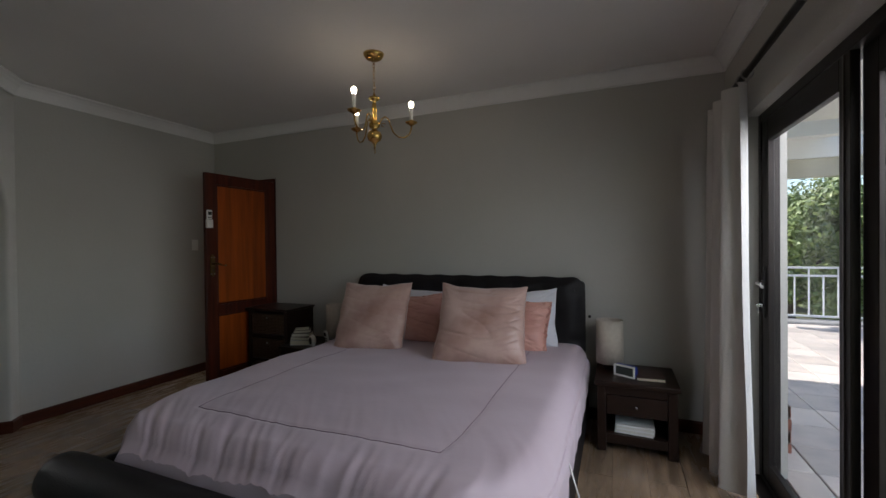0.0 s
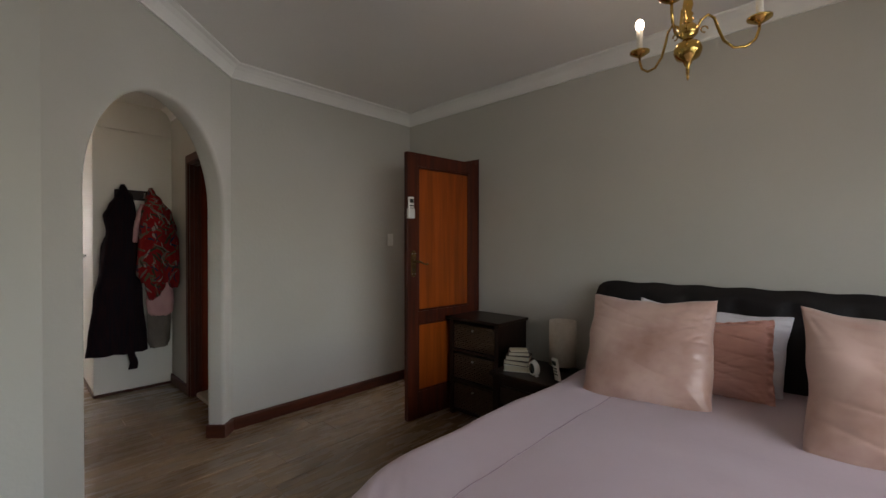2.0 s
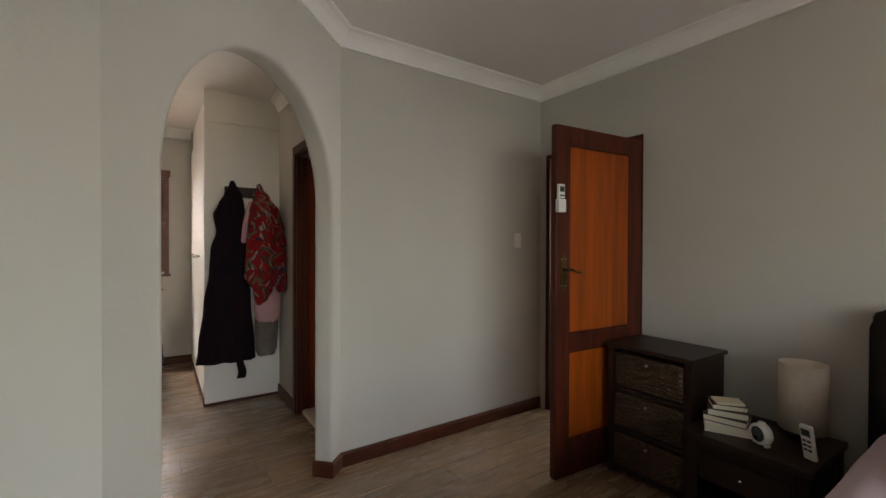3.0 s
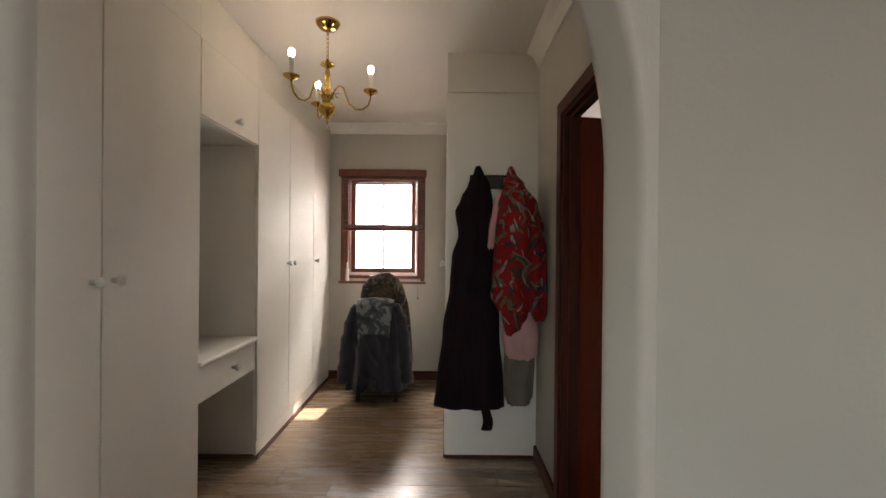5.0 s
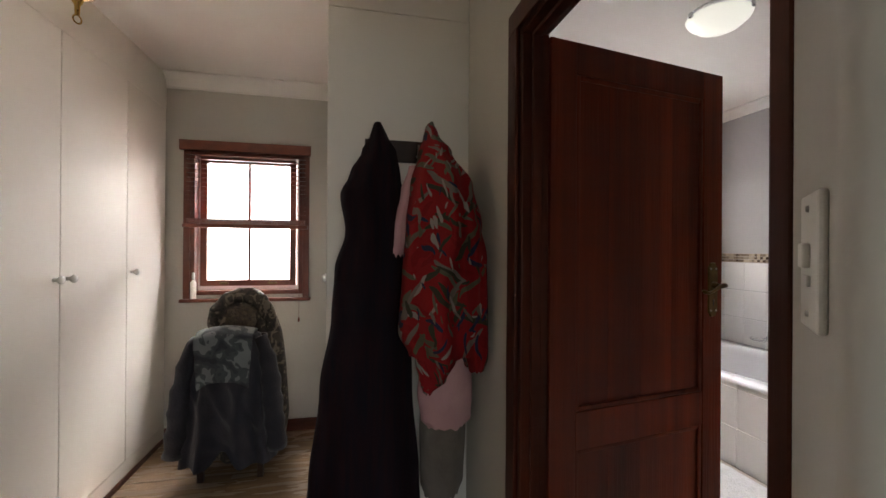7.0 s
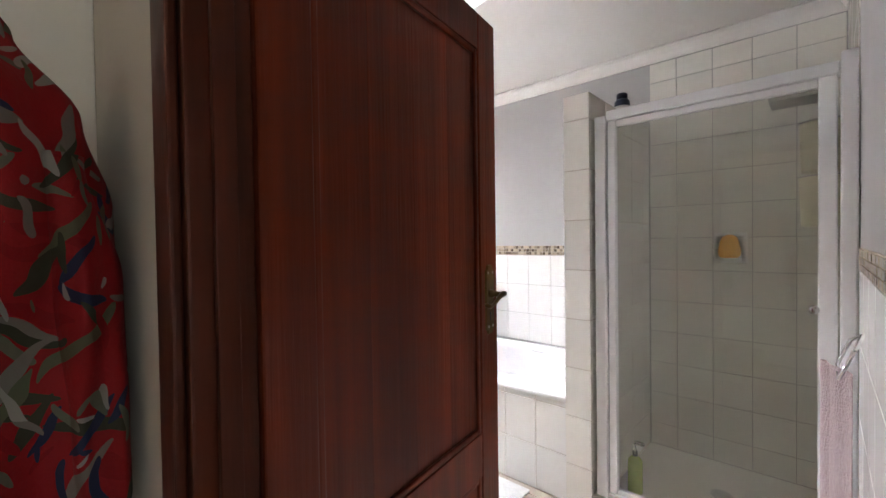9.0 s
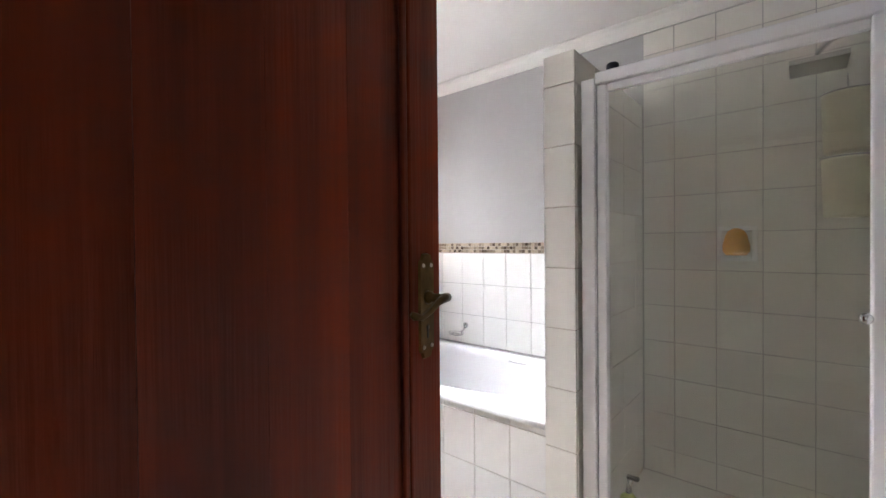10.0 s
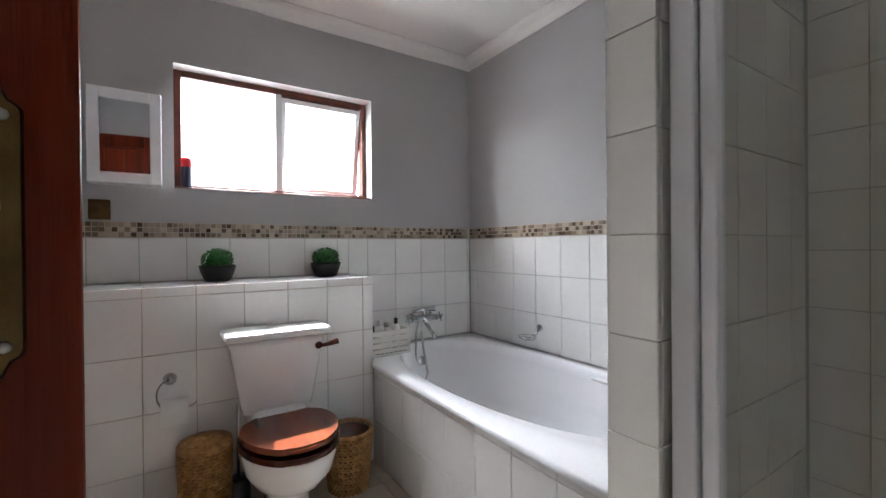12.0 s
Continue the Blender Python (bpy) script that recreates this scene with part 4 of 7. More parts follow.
def make_duvet():
    bm = bmesh.new()
    x0, x1, y0, y1, top = -2.10, -0.085, 1.985, 4.12, 0.60

    def f(u, v):
        w = 0.30
        L = x1 - x0
        t = u * (L + 2 * w) - w
        if t < 0:
            x, dz = x0, -t
        elif t > L:
            x, dz = x1, t - L
        else:
            x, dz = x0 + t, 0
        edge = min(t, L - t)
        tv = v * (y1 - y0 + 0.24) - 0.24
        if tv < 0:
            y, dzy = y0, -tv
        else:
            y, dzy = y0 + tv, 0
        r = 0.11
        z = top
        if 0 <= edge < r:
            z -= r - math.sqrt(max(0, r * r - (r - edge) ** 2))
        if edge < 0:
            z -= r
            z -= max(0, dz - 0.03) * 0.62
        if 0 <= tv < r:
            z -= r - math.sqrt(max(0, r * r - (r - tv) ** 2))
        if tv < 0:
            z -= r
            z -= max(0, dzy - 0.02) * 0.55
        z = max(z, 0.30)
        # quilted swell inside the stitch line
        inner = min(edge - 0.36, tv - 0.26)
        z += 0.005 * smooth_step(0, 0.25, inner) - 0.0035 * math.exp(-(inner / 0.010) ** 2) * (1 if tv > 0.2 and edge > 0.3 else 0)
        z += 0.016 * noise.noise(Vector((x * 1.6, y * 1.6, 1.0))) + 0.006 * noise.noise(Vector((x * 5, y * 5, 4)))
        foot = math.exp(-max(0, tv) / 0.13)
        z += 0.010 * foot * noise.noise(Vector((x * 11 + y * 6, y * 3, 2.2)))
        z += 0.011 * math.exp(-max(0, tv) / 0.22) * (1 - abs(noise.noise(Vector((x * 17 + y * 11, y * 2.5, 5.2)))) * 2.2)
        pull = 0.22 * max(0.0, 1 - max(0.0, tv) / 0.45) ** 2
        x = x + pull * (1 - 2 * (x - x0) / L)
        if edge < 0:
            x += (0.02 + 0.012 * noise.noise(Vector((y * 6, z * 3, 8)))) * (-1 if t < 0 else 1) * min(1, dz / 0.08)
        if tv < 0:
            y -= 0.02 + 0.014 * noise.noise(Vector((x * 9, z * 3, 3)))
        return Vector((x, y, z))

    sheet(bm, f, 240, 210)
    d = thing("duvet", "smooth lilac-pink duvet with a stitched border", "duvet")
    part("cover", bm, DUVET, d)
    L = x1 - x0

    def on_cover(t, tv):
        return f((t + 0.30) / (L + 0.60), (tv + 0.24) / (y1 - y0 + 0.24)) + Vector((0, 0, 0.0015))

    lines = ([on_cover(0.36 + (L - 0.72) * k / 60, 0.26) for k in range(61)], [on_cover(0.36, 0.26 + 1.75 * k / 60) for k in range(61)], [on_cover(L - 0.36, 0.26 + 1.75 * k / 60) for k in range(61)])
    # seam lines carry the recess's shade as a darker colour
    for pts in lines:
        bm = bmesh.new()
        tube(bm, pts, 0.0018, 6)
        part("stitched_seam", bm, SEAM, d, "stitched seam, coloured dark for the shade in its recess")
    return d


make_duvet()


def pillow(name, w, h, t, material, label, m, seed, flange=0.0, group="", crumple=1.0):
    """A stuffed cushion with drawn-out corners, creases that run in from them, and a fuller lower half."""
    bm = bmesh.new()

    def face(sgn):
        def f(u, v):
            a, b = 2 * u - 1, 2 * v - 1
            pin = 1 - (0.045 + 0.015 * math.sin(seed)) * (1 - b * b) * abs(a) ** 3
            pinv = 1 - (0.045 + 0.02 * math.sin(seed * 2)) * (1 - a * a) * abs(b) ** 3
            x, z = a * w / 2 * pin, b * h / 2 * pinv
            fl = 1 - flange
            aa, bb = min(1, abs(a) / fl), min(1, abs(b) / fl)
            body = max(0, (1 - aa ** 3)) ** 0.62 * max(0, (1 - bb ** 3)) ** 0.62
            y = sgn * (t / 2 * body * (1.0 - 0.22 * b) + 0.004)
            wr = 0.013 * noise.noise(Vector((a * 1.7 + seed, b * 1.7, sgn)))
            ridge = 1 - 2.3 * abs(noise.noise(Vector((a * 0.8 + b * 3.2 + seed, b * 0.5 - a * 0.6, sgn * 2 + seed))))
            wr += 0.007 * crumple * max(0, ridge) ** 3
            ridge = 1 - 2.6 * abs(noise.noise(Vector((a * 2.0 - b * 5.5 + seed * 2, b * 1.0 + a * 0.8, sgn * 3))))
            wr += 0.005 * crumple * max(0, ridge) ** 3 * smooth_step(-0.6, 0.8, a)
            for ca in (-1, 1):
                for cb in (-1, 1):
                    da, db = a - ca, b - cb
                    d = math.hypot(da, db)
                    th = math.atan2(db, da)
                    wr += 0.012 * crumple * math.exp(-d / 0.42) * noise.noise(Vector((th * 5.5 + ca * 3 + seed, cb * 4, d * 1.5)))
            gx, gz = math.exp(-(1 - abs(a)) / 0.14), math.exp(-(1 - abs(b)) / 0.12)
            wr += 0.010 * gx * noise.noise(Vector((a * 3, b * 12, seed))) + 0.010 * gz * noise.noise(Vector((a * 12, b * 3, seed + 4)))
            if flange and (aa >= 1 or bb >= 1):
                y += 0.020 * noise.noise(Vector((a * 11, b * 11, seed)))
            edge = noise.noise(Vector((a * 2.2, b * 2.2, seed + 9)))
            return Vector((x + 0.012 * edge * abs(a) ** 4, y + wr * (0.25 + body), z + 0.012 * edge * abs(b) ** 4 - 0.018 * (1 - a * a) * max(0.0, b) ** 2))
        return f

    sheet(bm, face(1), 96, 96)
    sheet(bm, face(-1), 96, 96)
    bmesh.ops.remove_doubles(bm, verts=[v for v in bm.verts if v.is_boundary], dist=0.0095)
    return one(name, bm, material, label, "pillow", m, group)


for cx, s, tip in ((-1.48, 3.0, 3), (-0.66, 9.0, -4)):
    pillow("pillow", 0.72, 0.44, 0.15, LINEN, "white cotton pillow leaning on the black headboard", pose(cx + 0.02, 4.045, 0.785, -16, tip, 0), s, group="white pillows")
    pillow("pillow", 0.62, 0.42, 0.15, SALMON, "salmon satin pillow with a frilled edge", pose(cx + 0.03, 3.90, 0.765, -22, -tip, 0), s + 1, 0.09, group="salmon pillows", crumple=1.4)
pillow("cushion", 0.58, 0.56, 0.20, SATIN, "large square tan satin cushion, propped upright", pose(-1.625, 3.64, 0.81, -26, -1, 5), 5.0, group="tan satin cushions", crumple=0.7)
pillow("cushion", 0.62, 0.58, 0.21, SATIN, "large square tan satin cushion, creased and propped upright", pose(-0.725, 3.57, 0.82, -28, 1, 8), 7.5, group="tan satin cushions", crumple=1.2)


def nightstand(m, open_shelf, label):
    n = thing("nightstand", label, "nightstand", m)
    W, D, H = 0.47, 0.46, 0.46
    boxes("top", BLACKWOOD, n, [((-0.015, -0.02, H - 0.03), (W + 0.015, D, H))], 0.006)
    for x in (0, W - 0.055):
        for y in (0, D - 0.055):
            boxes("leg", BLACKWOOD, n, [((x, y, 0), (x + 0.055, y + 0.055, H - 0.031))], 0.004)
    boxes("side_panel", BLACKWOOD, n, [((0.008, 0.055, 0.07), (0.024, D - 0.055, H - 0.031))], 0.001)
    boxes("side_panel", BLACKWOOD, n, [((W - 0.024, 0.055, 0.07), (W - 0.008, D - 0.055, H - 0.031))], 0.001)
    boxes("back_panel", BLACKWOOD, n, [((0.055, D - 0.02, 0.07), (W - 0.055, D - 0.008, H - 0.031))], 0.001)
    boxes("apron", BLACKWOOD, n, [((0.055, 0.006, H - 0.085), (W - 0.055, 0.03, H - 0.031))], 0.003)
    d = boxes("drawer_front", BLACKWOOD, n, [((0.058, 0.004, H - 0.215), (W - 0.058, 0.026, H - 0.09))], 0.004)
    kb = bmesh.new()
    lathe(kb, [(0.005, 0), (0.005, 0.010), (0.010, 0.014), (0.009, 0.022), (0, 0.025)], 12, pose(W / 2, 0.004, H - 0.15, 90))
    part("knob", kb, CHROME, d, "small bright knob")
    boxes("shelf", BLACKWOOD, n, [((0.03, 0.03, 0.09), (W - 0.03, D - 0.02, 0.115))], 0.002)
    boxes("bottom_rail", BLACKWOOD, n, [((0.055, 0.006, 0.055), (W - 0.055, 0.03, 0.115))], 0.003)
    return n


nightstand(pose(0.0, 3.775, 0), True, "dark-stained square nightstand with a drawer and open shelf")
nightstand(pose(-2.68, 3.775, 0), True, "dark-stained square nightstand with books on it")


def shade_lamp(x, y, z, h, r):
    l = thing("table_lamp", "small table lamp with a plain cream drum shade, switched off", "lamp", pose(x, y, z), "bedside lamps")
    bm = bmesh.new()
    lathe(bm, [(0.05, 0), (0.05, 0.012), (0.014, 0.02), (0.012, 0.06)], 18)
    part("base", bm, BLACKWOOD, l)
    bm = bmesh.new()
    lathe(bm, [(r - 0.004, 0.04), (r, 0.04), (r * 0.99, h), (r * 0.99 - 0.004, h), (r - 0.004, 0.045)], 32)
    part("shade", bm, SHADE, l, "cream drum shade")


shade_lamp(0.075, 4.10, 0.46, 0.345, 0.092)
shade_lamp(-2.33, 4.12, 0.46, 0.345, 0.092)


def digital_clock():
    c = thing("alarm_clock", "blue digital alarm clock with a white bezel", "alarm clock", pose(0.165, 3.90, 0.46, 0, 0, -26))
    boxes("case", BLUE, c, [((-0.07, 0.008, 0), (0.07, 0.055, 0.075))], 0.008, "blue plastic case")
    bm = bmesh.new()
    for lo, hi in (((-0.072, 0, 0.0), (0.072, 0.01, 0.012)), ((-0.072, 0, 0.066), (0.072, 0.01, 0.078)), ((-0.072, 0, 0.012), (-0.058, 0.01, 0.066)), ((0.058, 0, 0.012), (0.072, 0.01, 0.066))):
        box(bm, lo, hi, 0.003)
    part("bezel", bm, WPLAST, c, "white bezel")
    boxes("screen", GPLAST, c, [((-0.058, 0.003, 0.012), (0.058, 0.009, 0.066))])


digital_clock()


def book(x, y, z, w, d, h, rz, cover, label, group=""):
    b = thing("book", label, "book", pose(x, y, z, 0, 0, rz), group)
    boxes("pages", PAPER, b, [((-w / 2 + 0.004, -d / 2 + 0.004, 0.003), (w / 2 - 0.004, d / 2, h - 0.003))])
    boxes("cover", cover, b, [((-w / 2, -d / 2, 0), (w / 2, d / 2, 0.003)), ((-w / 2, -d / 2, h - 0.003), (w / 2, d / 2, h)), ((-w / 2, d / 2, 0.0), (w / 2, d / 2 + 0.003, h))])


book(0.32, 3.95, 0.46, 0.17, 0.20, 0.022, 4, COVERD, "dark-covered book with yellowed pages on the nightstand")
stack_z = 0.46
for w, d, h, rz, cov in ((0.19, 0.15, 0.042, 6, COVERW), (0.175, 0.14, 0.030, -8, COVERD), (0.165, 0.13, 0.032, 4, COVERD), (0.145, 0.115, 0.026, 14, COVERD)):
    book(-2.565, 3.93, stack_z, w, d, h, rz + 20, cov, "book in a small stack beside the clock", "stacked books")
    stack_z += h + 0.0005
lo = bmesh.new()
box(lo, (-0.06, -0.045, 0), (0.06, 0.045, 0.012), 0.004, pose(-2.56, 3.92, stack_z, 0, 0, 40))
one("notepad", lo, PAPER, "worn cream notepad on a stack of books", "notepad")
zz = 0.115
for k in range(5):
    bm = bmesh.new()
    box(bm, (-0.115, -0.09, 0), (0.115, 0.09, 0.011), 0.002, pose(0.225 + 0.006 * (k % 2), 3.90, zz, 0, 0, (k * 37 % 9) - 4))
    one("magazine", bm, WPAPER if k % 2 == 0 else COVERW, "pale magazine in a pile on the shelf", "magazine", group="shelf magazines")
    zz += 0.0115


def analog_clock():
    c = thing("alarm_clock", "small white round alarm clock with a dark dial", "alarm clock", pose(-2.415, 3.86, 0.46, 0, 0, -28))
    bm = bmesh.new()
    lathe(bm, [(0.040, 0), (0.046, 0.004), (0.046, 0.034), (0.040, 0.038)], 28, pose(0, 0.036, 0.050, 90))
    for sx in (-0.028, 0.028):
        box(bm, (sx - 0.008, 0.006, 0), (sx + 0.008, 0.03, 0.018), 0.003)
    part("case", bm, WPLAST, c)
    bm = bmesh.new()
    lathe(bm, [(0.033, 0), (0.033, 0.002)], 28, pose(0, -0.002, 0.050, 90))
    part("dial", bm, GPLAST, c, "dark dial")
    bm = bmesh.new()
    box(bm, (-0.012, 0.008, 0.092), (0.012, 0.028, 0.104), 0.004)
    part("button", bm, WPLAST, c)


analog_clock()


def remote(m, label, name="remote_control"):
    r = thing(name, label, "remote control", m)
    boxes("body", WPLAST, r, [((-0.024, 0, -0.075), (0.024, 0.018, 0.075))], 0.006)
    boxes("screen", GPLAST, r, [((-0.017, -0.001, 0.03), (0.017, 0.002, 0.06))])
    for i in range(3):
        for j in range(2):
            boxes("button", GPLAST, r, [((-0.016 + j * 0.018, -0.002, 0.005 - i * 0.02), (-0.002 + j * 0.018, 0.002, 0.014 - i * 0.02))], 0.001)
    return r


ph = remote(pose(-2.245, 3.86, 0.535, 12, 0, -20), "grey handset standing in its charger", "telephone")
tagged(ph, category="telephone")
rc = remote(BED_LEAF @ pose(0.735, 0.066, 1.605, 0, 0, 180), "white air-conditioner remote in a holder on the door stile")
boxes("holder", WPLAST, rc, [((-0.029, -0.006, -0.085), (0.029, 0.024, -0.01))], 0.006, "white wall holder")


def wicker_panel(bm, x0, x1, z0, z1, y, rows, cols):
    """Woven strands proud of a basket face."""
    dz = (z1 - z0) / rows
    for r in range(rows):
        z = z0 + dz * (r + 0.5)
        n = cols * 2
        pts = [(x0 + (x1 - x0) * k / n, y - 0.004 - 0.006 * math.cos(math.pi * k + math.pi * r), z + random.uniform(-0.0015, 0.0015)) for k in range(n + 1)]
        tube(bm, pts, dz * 0.46, 5)
    for c in range(cols):
        x = x0 + (x1 - x0) * (c + 0.5) / cols
        tube(bm, [(x, y - 0.003, z0), (x, y - 0.003, z1)], 0.005, 5)


def chest():
    c = thing("chest_of_drawers", "dark-stained wooden chest with three woven wicker drawers", "chest of drawers", pose(-3.185, 3.885, 0))
    W, D, H = 0.475, 0.37, 0.77
    boxes("top", BLACKWOOD, c, [((-0.02, -0.02, H - 0.022), (W + 0.02, D, H))], 0.005)
    for x in (0, W - 0.035):
        boxes("side_panel", BLACKWOOD, c, [((x, 0, 0), (x + 0.035, D, H - 0.023))], 0.003)
    boxes("back_panel", BLACKWOOD, c, [((0.035, D - 0.012, 0.03), (W - 0.035, D - 0.002, H - 0.023))])
    for z in (0.03, 0.265, 0.50):
        boxes("rail", BLACKWOOD, c, [((0.035, 0.004, z), (W - 0.035, D - 0.02, z + 0.02))], 0.002)
        bm = bmesh.new()
        box(bm, (0.040, 0.012, z + 0.025), (W - 0.040, D - 0.03, z + 0.215), 0.006)
        dr = part("basket_drawer", bm, WICKERD, c, "dark woven wicker drawer")
        bm = bmesh.new()
        wicker_panel(bm, 0.042, W - 0.042, z + 0.03, z + 0.212, 0.012, 13, 9)
        tagged(part("weave", bm, WICKERD, dr), kind="stuff")
        bm = bmesh.new()
        lathe(bm, [(0.007, 0), (0.009, 0.012), (0, 0.018)], 10, pose(W / 2, 0.004, z + 0.18, 90))
        part("knob", bm, STEEL, dr)


chest()


def curtain():
    c = thing("curtain", "full-length cream curtain drawn to the side of the patio door", "curtain")
    bm = bmesh.new()

    def f(u, v):
        z = 0.012 + 2.165 * v
        gather = 1.0 - 0.30 * v
        y = 3.42 + 0.56 * u + 0.03 * (u - 0.5) * (1 - v)
        a = u * math.pi * 2 * 3.0 + 0.35 * math.sin(v * 2.2 + 1)
        wave = math.sin(a)
        x = 0.705 + 0.068 * gather * math.copysign(abs(wave) ** 0.75, wave) + 0.014 * noise.noise(Vector((u * 6, v * 1.3, 6)))
        x += 0.010 * (1 - v) * math.sin(u * 31 + 2.0 * noise.noise(Vector((u * 2, v * 2, 4))))
        y += 0.016 * math.sin(a * 0.5 + v * 1.7) + 0.012 * noise.noise(Vector((u * 5, v * 2.5, 2)))
        return Vector((x, y, z))

    sheet(bm, f, 150, 60)
    part("drape", bm, CURTAIN, c)
    bm = bmesh.new()
    tube(bm, [(0.750, 3.97, 2.228), (0.750, -0.3, 2.228)], 0.016, 12)
    part("curtain_rod", bm, ROD, c, "black metal curtain rod")
    bm = bmesh.new()
    lathe(bm, [(0.018, 0), (0.030, 0.01), (0.030, 0.03), (0.014, 0.045), (0, 0.05)], 16, pose(0.750, 3.965, 2.228, -90))
    part("finial", bm, ROD, c, "black finial")
    for k in range(6):
        bm = bmesh.new()
        yk = 3.455 + 0.095 * k
        tube(bm, [(0.750 + 0.026 * math.cos(t), yk, 2.228 + 0.026 * math.sin(t) - 0.008) for t in [2 * math.pi * q / 16 for q in range(17)]], 0.004, 6)
        part("eyelet_ring", bm, STEEL, c, "dull metal ring")
    for y in (3.93, 1.9, -0.2):
        bm = bmesh.new()
        tube(bm, [(0.750, y, 2.228), (0.750, y, 2.203), (0.79, y, 2.20), (EAST, y, 2.20)], 0.008, 8)
        box(bm, (EAST - 0.006, y - 0.02, 2.15), (EAST, y + 0.02, 2.30), 0.002)
        part("bracket", bm, ROD, c)


curtain()


def chandelier(x, y, drop, turn, label):
    """A three-armed brass chandelier; turn: the bearing of its first arm."""
    c = thing("chandelier", label, "chandelier", pose(x, y, CEIL_Z, 0, 0, turn), "brass chandeliers")
    bm = bmesh.new()
    lathe(bm, [(0.030, -0.040), (0.050, -0.032), (0.066, -0.012), (0.070, 0.0)], 24)
    part("ceiling_rose", bm, BRASS, c)
    bm = bmesh.new()
    z = -0.04
    k = 0
    while z > -drop:
        pts = [(0.008 * math.cos(a), 0, -0.014 + 0.016 * math.sin(a)) for a in [2 * math.pi * j / 12 for j in range(13)]]
        tube(bm, pts, 0.0018, 5, pose(0, 0, z, 0, 0, 90 * (k % 2)))
        z -= 0.024
        k += 1
    part("chain", bm, BRASS, c)
    bm = bmesh.new()
    b = -drop
    lathe(bm, [(0, b - 0.375), (0.006, b - 0.372), (0.007, b - 0.345), (0.013, b - 0.335), (0.016, b - 0.325), (0.040, b - 0.312), (0.049, b - 0.290), (0.050, b - 0.278), (0.042, b - 0.258), (0.022, b - 0.245),
               (0.016, b - 0.238), (0.034, b - 0.222), (0.038, b - 0.205), (0.026, b - 0.185), (0.015, b - 0.176), (0.022, b - 0.166), (0.014, b - 0.156), (0.020, b - 0.145), (0.012, b - 0.132), (0.019, b - 0.11), (0.014, b - 0.075),
               (0.010, b - 0.060), (0.016, b - 0.05), (0.040, b - 0.036), (0.036, b - 0.026), (0.012, b - 0.02), (0.008, b), (0, b + 0.004)], 24)
    part("stem", bm, BRASS, c, "turned brass stem with a ball")
    bm = bmesh.new()
    tube(bm, [(0.011 * math.cos(a), 0, b - 0.384 + 0.012 * math.sin(a)) for a in [2 * math.pi * j / 14 for j in range(15)]], 0.0024, 6)
    part("ring", bm, BRASS, c)
    for a in (0, 120, 240):
        m = pose(0, 0, 0, 0, 0, a)
        bm = bmesh.new()
        pts = []
        ctl = [(0.030, b - 0.210), (0.045, b - 0.170), (0.070, b - 0.150), (0.092, b - 0.165), (0.105, b - 0.205), (0.125, b - 0.255), (0.160, b - 0.285), (0.200, b - 0.285), (0.232, b - 0.262), (0.245, b - 0.225), (0.246, b - 0.200)]
        tube(bm, [(r, 0, zz) for r, zz in ctl], 0.0052, 8, m)
        tube(bm, [(0.058 + 0.012 * math.cos(t), 0, b - 0.205 + 0.012 * math.sin(t)) for t in [k * 0.5 for k in range(11)]], 0.003, 6, m)
        arm = part("arm", bm, BRASS, c)
        bm = bmesh.new()
        lathe(bm, [(0.008, b - 0.205), (0.020, b - 0.198), (0.040, b - 0.186), (0.042, b - 0.180), (0.016, b - 0.184), (0.016, b - 0.168)], 20, m @ pose(0.246, 0, 0))
        part("drip_pan", bm, BRASS, arm)
        bm = bmesh.new()
        lathe(bm, [(0.0125, b - 0.176), (0.0125, b - 0.085), (0.010, b - 0.084)], 14, m @ pose(0.246, 0, 0))
        part("candle_sleeve", bm, CANDLE, arm, "ivory candle sleeve")
        bm = bmesh.new()
        lathe(bm, [(0.010, b - 0.084), (0.0155, b - 0.072), (0.0175, b - 0.060), (0.0145, b - 0.047), (0.007, b - 0.040), (0, b - 0.038)], 14, m @ pose(0.246, 0, 0))
        part("bulb", bm, BULB, arm, "lit bulb")


chandelier(-1.36, 3.27, 0.262, -88, "small polished brass chandelier with three lit candle bulbs")

# light switch by the bedroom door
sw = thing("light_switch", "white plastic light switch on the wall", "light switch", pose(WEST, 4.02, 1.385))
boxes("plate", WPLAST, sw, [((0.0, -0.035, -0.058), (0.008, 0.035, 0.058))], 0.003)
boxes("rocker", WPLAST, sw, [((0.008, -0.010, -0.018), (0.012, 0.010, 0.018))], 0.002)

bm = bmesh.new()
tube(bm, [(-0.075, 2.75, 0.40), (-0.055, 2.72, 0.36), (-0.02, 2.74, 0.22), (0.03, 2.86, 0.09), (0.05, 2.98, 0.02), (0.03, 3.05, 0.007), (-0.04, 3.12, 0.006)], 0.0042, 6)
one("power_cable", bm, WPLAST, "thin white cable hanging from the bed to the floor", "cable")

# ---- dressing room ----
FRONT = 0.77


def knob_at(parent, x, y, z, rx, rz=0):
    bm = bmesh.new()
    lathe(bm, [(0.009, 0), (0.008, 0.014), (0.013, 0.020), (0.019, 0.028), (0.019, 0.036), (0.013, 0.042), (0, 0.044)], 16, pose(x, y, z, rx, 0, rz))
    return part("knob", bm, KNOB, parent, "round white knob")


